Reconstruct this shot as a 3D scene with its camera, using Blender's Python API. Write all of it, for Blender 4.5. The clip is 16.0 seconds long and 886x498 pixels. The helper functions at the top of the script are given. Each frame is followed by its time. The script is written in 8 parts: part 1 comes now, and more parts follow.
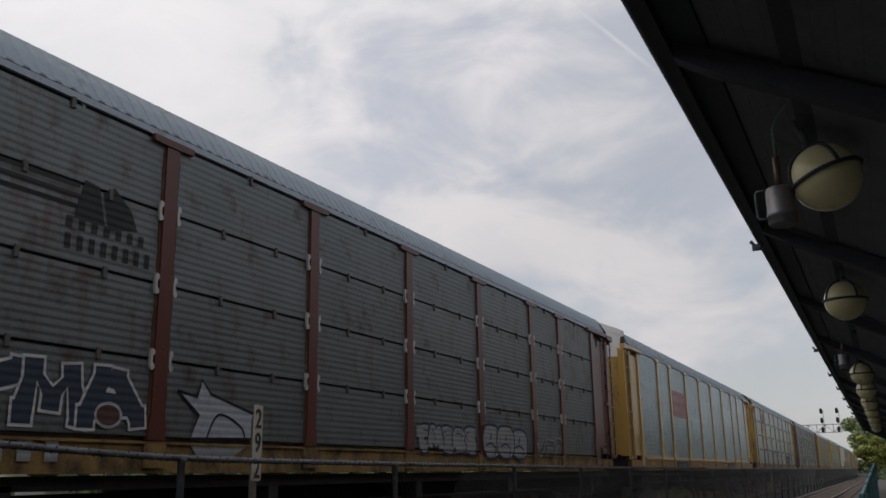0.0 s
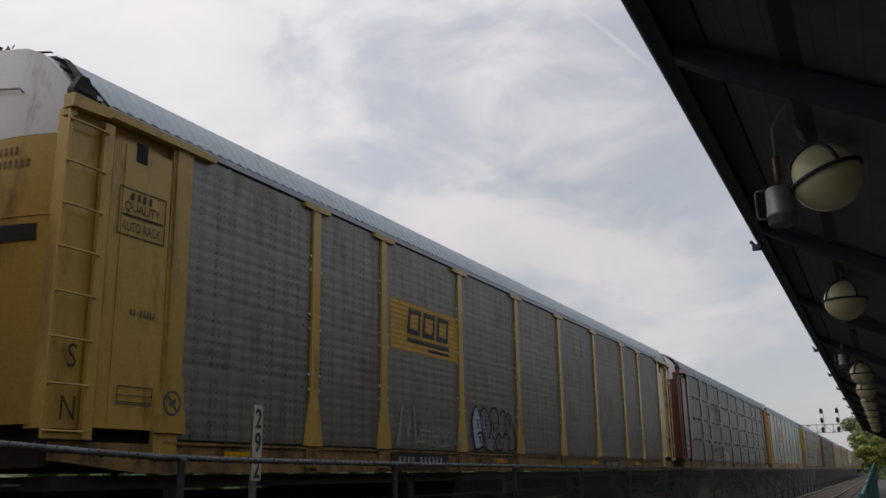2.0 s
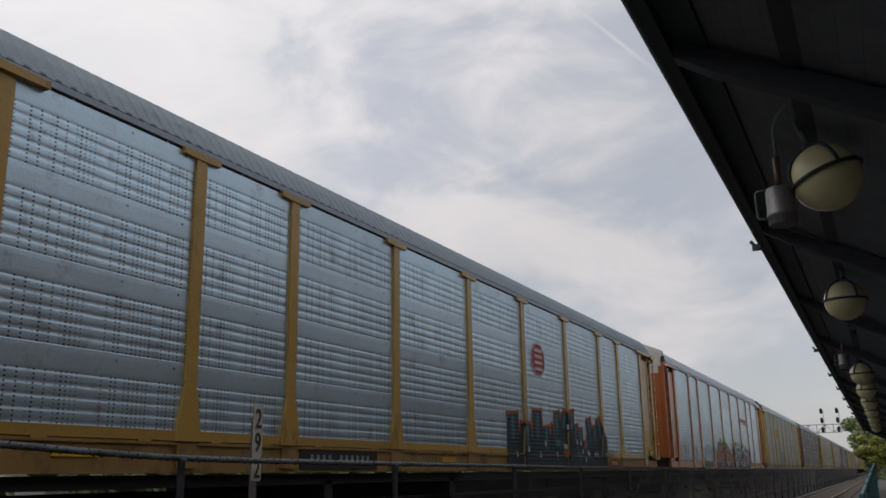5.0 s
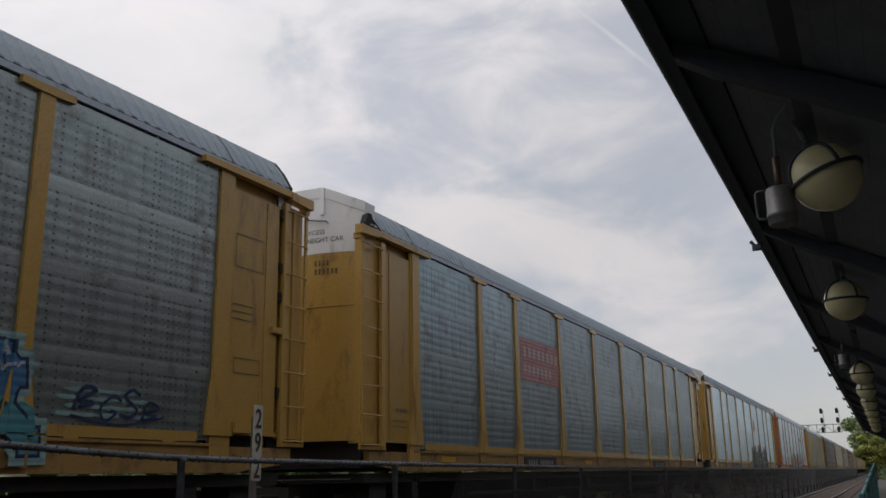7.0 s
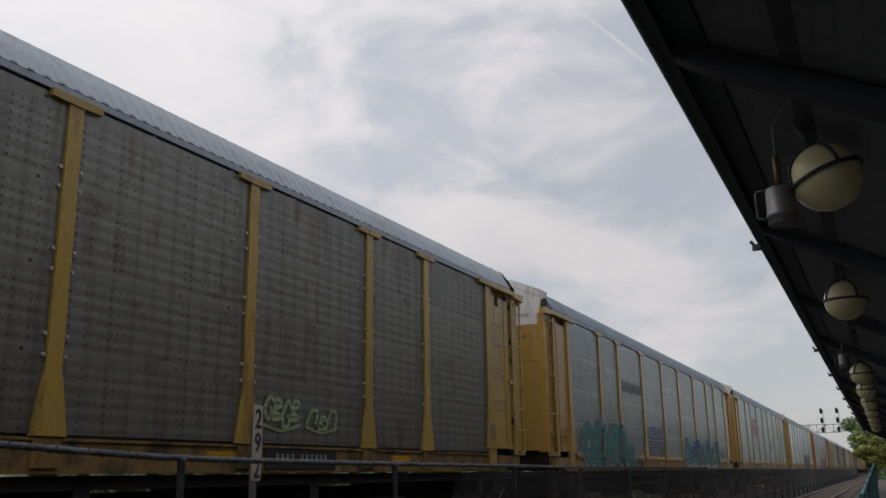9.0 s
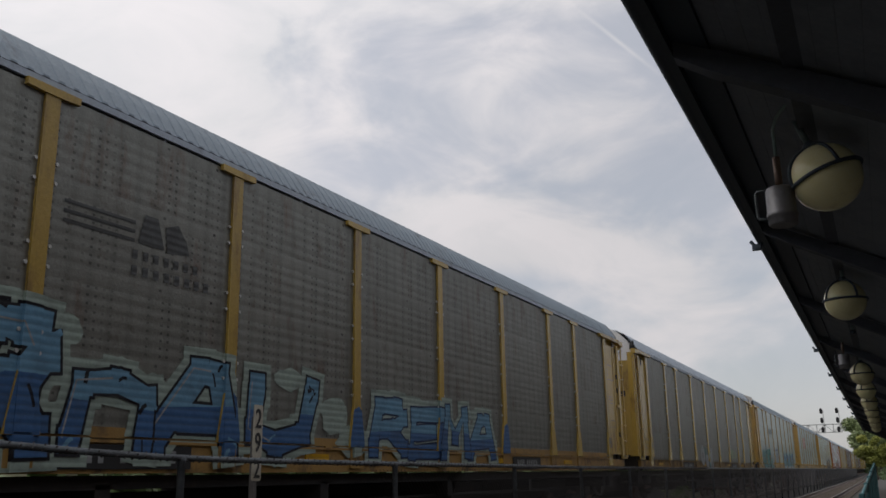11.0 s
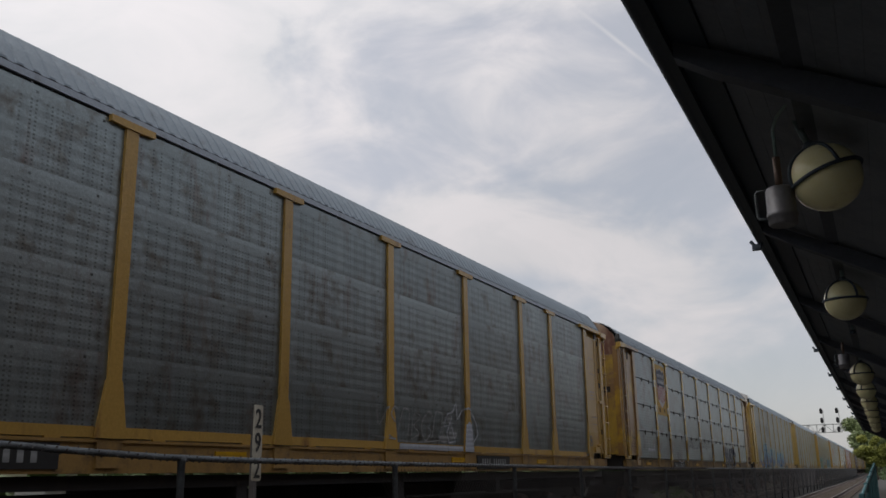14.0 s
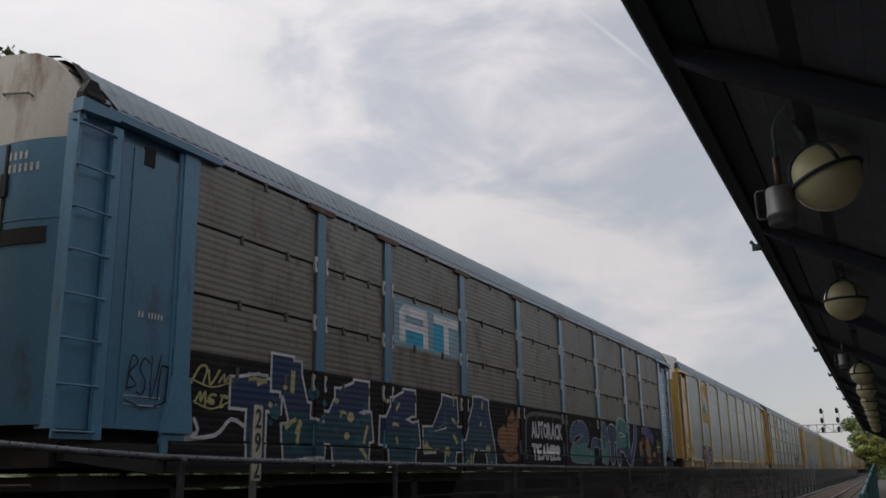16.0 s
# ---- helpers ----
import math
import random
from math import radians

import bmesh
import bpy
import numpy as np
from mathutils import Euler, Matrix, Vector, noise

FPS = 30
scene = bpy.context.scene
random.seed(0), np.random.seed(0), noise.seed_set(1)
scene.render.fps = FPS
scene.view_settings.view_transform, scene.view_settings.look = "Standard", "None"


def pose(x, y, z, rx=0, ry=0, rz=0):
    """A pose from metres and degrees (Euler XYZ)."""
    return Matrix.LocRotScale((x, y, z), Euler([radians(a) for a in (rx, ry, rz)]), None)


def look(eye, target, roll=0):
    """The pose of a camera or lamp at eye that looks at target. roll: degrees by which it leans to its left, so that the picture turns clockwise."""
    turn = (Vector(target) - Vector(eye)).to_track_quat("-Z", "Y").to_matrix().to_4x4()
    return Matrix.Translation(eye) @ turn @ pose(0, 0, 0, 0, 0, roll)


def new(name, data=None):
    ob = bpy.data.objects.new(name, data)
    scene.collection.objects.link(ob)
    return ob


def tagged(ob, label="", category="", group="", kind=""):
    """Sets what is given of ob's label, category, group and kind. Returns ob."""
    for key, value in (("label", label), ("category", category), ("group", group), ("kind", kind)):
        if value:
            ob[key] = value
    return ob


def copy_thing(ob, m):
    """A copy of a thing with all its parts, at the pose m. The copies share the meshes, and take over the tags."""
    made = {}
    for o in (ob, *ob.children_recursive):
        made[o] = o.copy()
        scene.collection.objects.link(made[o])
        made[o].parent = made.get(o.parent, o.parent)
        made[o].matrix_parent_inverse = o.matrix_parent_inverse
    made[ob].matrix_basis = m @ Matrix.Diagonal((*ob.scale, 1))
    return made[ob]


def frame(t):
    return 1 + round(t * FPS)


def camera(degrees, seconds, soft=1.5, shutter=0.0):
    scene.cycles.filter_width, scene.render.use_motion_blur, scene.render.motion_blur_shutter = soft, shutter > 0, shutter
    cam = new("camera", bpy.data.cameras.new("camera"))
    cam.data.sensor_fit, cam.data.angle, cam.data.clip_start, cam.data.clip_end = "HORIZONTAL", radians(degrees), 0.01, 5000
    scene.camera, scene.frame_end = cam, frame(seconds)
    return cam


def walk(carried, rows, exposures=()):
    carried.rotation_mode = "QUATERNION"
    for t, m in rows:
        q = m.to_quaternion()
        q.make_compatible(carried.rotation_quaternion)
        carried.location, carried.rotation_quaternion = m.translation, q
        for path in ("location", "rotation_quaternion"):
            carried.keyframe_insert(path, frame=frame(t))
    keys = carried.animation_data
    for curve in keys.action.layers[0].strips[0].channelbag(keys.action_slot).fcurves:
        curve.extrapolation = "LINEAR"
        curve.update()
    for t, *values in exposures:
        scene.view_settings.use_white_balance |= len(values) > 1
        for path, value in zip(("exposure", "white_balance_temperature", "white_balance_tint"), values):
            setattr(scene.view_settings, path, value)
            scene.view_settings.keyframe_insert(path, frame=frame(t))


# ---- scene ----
# the camera stands on the platform; z = 0 is the top of the rails
cam = camera(52.8, 16.0, soft=1.6)
EYE = Vector((0.0, 0.0, 1.27))
YAW, PITCH = radians(26.251), radians(14.314)
AIM = EYE + 10 * Vector((-math.sin(YAW) * math.cos(PITCH), math.cos(YAW) * math.cos(PITCH), math.sin(PITCH)))
STAND = look(EYE, AIM, -1.03)
walk(cam, [(0, STAND), (16, STAND)])

# ---- sky and sun: broken high cloud, soft light from high above the train ----
SUN_TURN, SUN_HIGH = radians(-100), radians(58)
TRAIL_NORMAL, TRAIL_ALONG = (-0.7507, 0.1479, -0.6439), (0.6247, 0.4758, -0.6191)
world = bpy.data.worlds.new("sky")
scene.world = world
world.use_nodes = True


def build_sky():
    nt = world.node_tree
    nt.nodes.clear()
    N, K = nt.nodes.new, nt.links.new
    out, bg = N("ShaderNodeOutputWorld"), N("ShaderNodeBackground")
    sky = N("ShaderNodeTexSky")
    sky.sky_type, sky.sun_disc = "NISHITA", False
    sky.sun_elevation, sky.sun_rotation = SUN_HIGH, SUN_TURN
    sky.air_density, sky.dust_density = 1.0, 1.6
    co, mp = N("ShaderNodeTexCoord"), N("ShaderNodeMapping")
    mp.inputs["Scale"].default_value = (1.0, 1.0, 1.9)
    mp.inputs["Rotation"].default_value = (0.3, 0.45, 0.5)
    mp.inputs["Location"].default_value = (3.104, 0.533, 1.789)
    K(co.outputs["Generated"], mp.inputs["Vector"])
    big, small = N("ShaderNodeTexNoise"), N("ShaderNodeTexNoise")
    for n, s, d, r in ((big, 2.7, 5, 0.5), (small, 6.0, 7, 0.56)):
        n.inputs["Scale"].default_value, n.inputs["Detail"].default_value, n.inputs["Roughness"].default_value = s, d, r
        n.inputs["Distortion"].default_value = 0.5
        K(mp.outputs["Vector"], n.inputs["Vector"])
    mixf = N("ShaderNodeMix")
    mixf.data_type, mixf.inputs["Factor"].default_value = "FLOAT", 0.35
    K(big.outputs["Fac"], mixf.inputs["A"])
    K(small.outputs["Fac"], mixf.inputs["B"])
    # the cloud is brighter towards the veiled sun
    unit, dot, glow = N("ShaderNodeVectorMath"), N("ShaderNodeVectorMath"), N("ShaderNodeMapRange")
    unit.operation, dot.operation = "NORMALIZE", "DOT_PRODUCT"
    K(co.outputs["Generated"], unit.inputs[0])
    K(unit.outputs["Vector"], dot.inputs[0])
    dot.inputs[1].default_value = (math.sin(SUN_TURN) * math.cos(SUN_HIGH), math.cos(SUN_TURN) * math.cos(SUN_HIGH), math.sin(SUN_HIGH))
    K(dot.outputs["Value"], glow.inputs["Value"])
    glow.inputs["From Min"].default_value, glow.inputs["From Max"].default_value = 0.3, 0.95
    glow.inputs["To Min"].default_value, glow.inputs["To Max"].default_value = 0.82, 1.28
    cover = N("ShaderNodeValToRGB")
    cover.color_ramp.interpolation = "EASE"
    cover.color_ramp.elements[0].position, cover.color_ramp.elements[1].position = 0.45, 0.58
    cover.color_ramp.elements[0].color = (0.62, 0.62, 0.62, 1)
    cover.color_ramp.elements[1].color = (1, 1, 1, 1)
    lean, gather = N("ShaderNodeMath"), N("ShaderNodeMath")
    lean.operation, lean.inputs[1].default_value, lean.inputs[2].default_value = "MULTIPLY_ADD", 0.34, -0.12
    gather.operation = "ADD"
    K(dot.outputs["Value"], lean.inputs[0])
    K(lean.outputs[0], gather.inputs[0])
    K(mixf.outputs["Result"], gather.inputs[1])
    K(gather.outputs[0], cover.inputs["Fac"])
    shade = N("ShaderNodeValToRGB")
    shade.color_ramp.elements[0].position, shade.color_ramp.elements[1].position = 0.34, 0.66
    shade.color_ramp.elements[0].color = (7.55, 7.55, 7.8, 1)
    shade.color_ramp.elements[1].color = (8.85, 8.5, 8.7, 1)
    K(small.outputs["Fac"], shade.inputs["Fac"])
    lit = N("ShaderNodeVectorMath")
    lit.operation = "SCALE"
    K(shade.outputs["Color"], lit.inputs[0])
    K(glow.outputs["Result"], lit.inputs["Scale"])
    # a thin old vapour trail: a band about a great circle, cut to a short stretch
    trail = []
    for normal, wide in ((TRAIL_NORMAL, 0.0032), (TRAIL_ALONG, 0.07)):
        d, ab, mr = N("ShaderNodeVectorMath"), N("ShaderNodeMath"), N("ShaderNodeMapRange")
        d.operation, ab.operation = "DOT_PRODUCT", "ABSOLUTE"
        d.inputs[1].default_value = normal
        K(unit.outputs["Vector"], d.inputs[0])
        K(d.outputs["Value"], ab.inputs[0])
        K(ab.outputs[0], mr.inputs["Value"])
        mr.inputs["From Min"].default_value, mr.inputs["From Max"].default_value = wide, 0.0
        trail.append(mr)
    tm = N("ShaderNodeMath")
    tm.operation = "MULTIPLY"
    K(trail[0].outputs["Result"], tm.inputs[0])
    K(trail[1].outputs["Result"], tm.inputs[1])
    tm2 = N("ShaderNodeMath")
    tm2.operation, tm2.inputs[1].default_value = "MULTIPLY_ADD", 0.28
    K(tm.outputs[0], tm2.inputs[0])
    K(cover.outputs["Color"], tm2.inputs[2])
    tm2.use_clamp = True
    mix = N("ShaderNodeMix")
    mix.data_type = "RGBA"
    K(tm2.outputs[0], mix.inputs["Factor"])
    K(sky.outputs["Color"], mix.inputs["A"])
    K(lit.outputs["Vector"], mix.inputs["B"])
    K(mix.outputs["Result"], bg.inputs["Color"])
    bg.inputs["Strength"].default_value = 0.093
    K(bg.outputs["Background"], out.inputs["Surface"])


build_sky()
sun = new("sun", bpy.data.lights.new("sun", "SUN"))
sun.data.energy, sun.data.angle, sun.data.color = 1.0, radians(30), (1.0, 0.96, 0.9)
sun.matrix_world = look((0, 0, 30), Vector((0, 0, 30)) - Vector((math.sin(SUN_TURN) * math.cos(SUN_HIGH), math.cos(SUN_TURN) * math.cos(SUN_HIGH), math.sin(SUN_HIGH))))
scene.view_settings.exposure = 0.0


# ---- materials ----
def mat(name, color, rough=0.6, metal=0.0, spread=0.12, dirt=None, dirt_amount=0.0, grain=30.0, bump=0.15, streak=False, tone=0.10, extra=None, rust=0.0, patch=2.6, sheen=0.5, sharp=1.0):
    """A weathered surface: base colour varied at two scales, dirt patches, fine relief."""
    m = bpy.data.materials.new(name)
    m.use_nodes = True
    nt = m.node_tree
    N, K = nt.nodes.new, nt.links.new
    b = nt.nodes["Principled BSDF"]
    b.inputs["Roughness"].default_value, b.inputs["Metallic"].default_value = rough, metal
    b.inputs["Specular IOR Level"].default_value = sheen
    co, info = N("ShaderNodeTexCoord"), N("ShaderNodeObjectInfo")
    mp = N("ShaderNodeMapping")
    K(co.outputs["Object"], mp.inputs["Vector"])
    off = N("ShaderNodeVectorMath")
    off.operation = "SCALE"
    off.inputs[0].default_value = (7.0, 13.0, 5.0)
    K(info.outputs["Random"], off.inputs["Scale"])
    K(off.outputs["Vector"], mp.inputs["Location"])
    if streak:
        mp.inputs["Scale"].default_value = (1.0, 1.0, 0.3)
    fine, coarse = N("ShaderNodeTexNoise"), N("ShaderNodeTexNoise")
    for n, s, d in ((fine, grain, 6), (coarse, 1.7, 5)):
        n.inputs["Scale"].default_value, n.inputs["Detail"].default_value = s, d
        n.inputs["Roughness"].default_value = 0.62
        K(co.outputs["Object"] if n is fine else mp.outputs["Vector"], n.inputs["Vector"])
    hsv = N("ShaderNodeHueSaturation")
    hsv.inputs["Color"].default_value = (*color, 1)
    add = N("ShaderNodeMath")
    add.operation = "MULTIPLY_ADD"
    K(coarse.outputs["Fac"], add.inputs[0])
    add.inputs[1].default_value, add.inputs[2].default_value = 2 * spread, 1 - spread
    addr = N("ShaderNodeMath")
    addr.operation = "MULTIPLY_ADD"
    K(info.outputs["Random"], addr.inputs[0])
    addr.inputs[1].default_value = 2 * tone
    K(add.outputs[0], addr.inputs[2])
    sub = N("ShaderNodeMath")
    sub.operation = "SUBTRACT"
    K(addr.outputs[0], sub.inputs[0])
    sub.inputs[1].default_value = tone
    K(sub.outputs[0], hsv.inputs["Value"])
    last = hsv.outputs["Color"]
    fm = N("ShaderNodeMix")
    fm.data_type, fm.blend_type = "RGBA", "OVERLAY"
    fm.inputs["Factor"].default_value = 0.25
    K(last, fm.inputs["A"])
    K(fine.outputs["Fac"], fm.inputs["B"])
    last = fm.outputs["Result"]
    if dirt:
        ramp = N("ShaderNodeValToRGB")
        mid, half = 0.74 - dirt_amount * 0.35, (0.08 + dirt_amount * 0.05) * sharp
        ramp.color_ramp.elements[0].position, ramp.color_ramp.elements[1].position = mid - half, mid + half
        dn = N("ShaderNodeTexNoise")
        dn.inputs["Scale"].default_value, dn.inputs["Detail"].default_value, dn.inputs["Roughness"].default_value = patch, 8, 0.68
        K(mp.outputs["Vector"], dn.inputs["Vector"])
        K(dn.outputs["Fac"], ramp.inputs["Fac"])
        dm = N("ShaderNodeMix")
        dm.data_type = "RGBA"
        K(ramp.outputs["Color"], dm.inputs["Factor"])
        K(last, dm.inputs["A"])
        dm.inputs["B"].default_value = (*dirt, 1)
        last = dm.outputs["Result"]
    if rust:
        # rust that has run down from the seams in uneven tongues
        rm, rn, rr, rx = N("ShaderNodeMapping"), N("ShaderNodeTexNoise"), N("ShaderNodeValToRGB"), N("ShaderNodeMix")
        rm.inputs["Scale"].default_value = (1.0, 1.6, 0.45)
        K(off.outputs["Vector"], rm.inputs["Location"])
        K(co.outputs["Object"], rm.inputs["Vector"])
        rn.inputs["Scale"].default_value, rn.inputs["Detail"].default_value, rn.inputs["Roughness"].default_value = 1.5, 7, 0.7
        K(rm.outputs["Vector"], rn.inputs["Vector"])
        rr.color_ramp.elements[0].position, rr.color_ramp.elements[1].position = 0.60 - rust * 0.1, 0.80 - rust * 0.1
        rr.color_ramp.elements[1].color = (0.75, 0.75, 0.75, 1)
        K(rn.outputs["Fac"], rr.inputs["Fac"])
        rx.data_type = "RGBA"
        K(rr.outputs["Color"], rx.inputs["Factor"])
        K(last, rx.inputs["A"])
        rx.inputs["B"].default_value = (0.13, 0.06, 0.04, 1)
        last = rx.outputs["Result"]
    height = fine.outputs["Fac"]
    if extra:
        last, height = extra(nt, co, last, height, b)
    K(last, b.inputs["Base Color"])
    bp = N("ShaderNodeBump")
    bp.inputs["Strength"].default_value, bp.inputs["Distance"].default_value = bump, 0.02
    K(height, bp.inputs["Height"])
    K(bp.outputs["Normal"], b.inputs["Normal"])
    return m


def holes(py, pz, size, dark=(0.03, 0.03, 0.03), strength=0.8, column=0.0):
    """Rows of small punched holes in a sheet, py apart along it and pz up it; column: darker upright stripes between.
    """
    def add(nt, co, last, height, b):
        N, K = nt.nodes.new, nt.links.new
        sep = N("ShaderNodeSeparateXYZ")
        K(co.outputs["Object"], sep.inputs[0])
        d = []
        for axis, step in (("Y", py), ("Z", pz)):
            m1, m2, m3 = N("ShaderNodeMath"), N("ShaderNodeMath"), N("ShaderNodeMath")
            m1.operation, m1.inputs[1].default_value = "DIVIDE", step
            m2.operation, m3.operation = "FRACT", "SUBTRACT"
            m3.inputs[1].default_value = 0.5
            K(sep.outputs[axis], m1.inputs[0])
            K(m1.outputs[0], m2.inputs[0])
            K(m2.outputs[0], m3.inputs[0])
            m4 = N("ShaderNodeMath")
            m4.operation, m4.inputs[1].default_value = "MULTIPLY", step
            K(m3.outputs[0], m4.inputs[0])
            m5 = N("ShaderNodeMath")
            m5.operation = "ABSOLUTE"
            K(m4.outputs[0], m5.inputs[0])
            m6 = N("ShaderNodeMath")
            m6.operation, m6.inputs[1].default_value = "LESS_THAN", size if axis == "Y" else size * 0.75
            K(m5.outputs[0], m6.inputs[0])
            d.append(m6)
        mul = N("ShaderNodeMath")
        mul.operation = "MULTIPLY"
        K(d[0].outputs[0], mul.inputs[0])
        K(d[1].outputs[0], mul.inputs[1])
        c1, c2, wn, gt = N("ShaderNodeMath"), N("ShaderNodeMath"), N("ShaderNodeTexWhiteNoise"), N("ShaderNodeMapRange")
        c1.operation, c1.inputs[1].default_value, c2.operation = "DIVIDE", py, "FLOOR"
        wn.noise_dimensions = "1D"
        K(sep.outputs["Y"], c1.inputs[0])
        K(c1.outputs[0], c2.inputs[0])
        K(c2.outputs[0], wn.inputs["W"])
        K(wn.outputs["Value"], gt.inputs["Value"])
        gt.inputs["From Min"].default_value, gt.inputs["From Max"].default_value = 0.25, 0.75
        gt.inputs["To Max"].default_value = strength
        mul2 = N("ShaderNodeMath")
        mul2.operation = "MULTIPLY"
        K(gt.outputs["Result"], mul2.inputs[1])
        K(mul.outputs[0], mul2.inputs[0])
        mx = N("ShaderNodeMix")
        mx.data_type = "RGBA"
        K(mul2.outputs[0], mx.inputs["Factor"])
        K(last, mx.inputs["A"])
        mx.inputs["B"].default_value = (*dark, 1)
        if not column:
            return mx.outputs["Result"], height
        wob, wa, sn, pr, cm = N("ShaderNodeTexNoise"), N("ShaderNodeMath"), N("ShaderNodeMath"), N("ShaderNodeMapRange"), N("ShaderNodeMix")
        wob.inputs["Scale"].default_value, wob.inputs["Detail"].default_value = 1.3, 4
        K(co.outputs["Object"], wob.inputs["Vector"])
        wa.operation, wa.inputs[1].default_value = "MULTIPLY", 2 * math.pi / 0.28
        K(sep.outputs["Y"], wa.inputs[0])
        sn.operation = "SINE"
        K(wa.outputs[0], sn.inputs[0])
        pr.inputs["From Min"].default_value, pr.inputs["From Max"].default_value = 0.1, 1.0
        pr.inputs["To Max"].default_value = column
        K(sn.outputs[0], pr.inputs["Value"])
        cut = N("ShaderNodeMath")
        cut.operation = "MULTIPLY"
        K(pr.outputs["Result"], cut.inputs[0])
        K(wob.outputs["Fac"], cut.inputs[1])
        cm.data_type = "RGBA"
        K(cut.outputs[0], cm.inputs["Factor"])
        K(mx.outputs["Result"], cm.inputs["A"])
        cm.inputs["B"].default_value = (*dark, 1)
        return cm.outputs["Result"], height
    return add


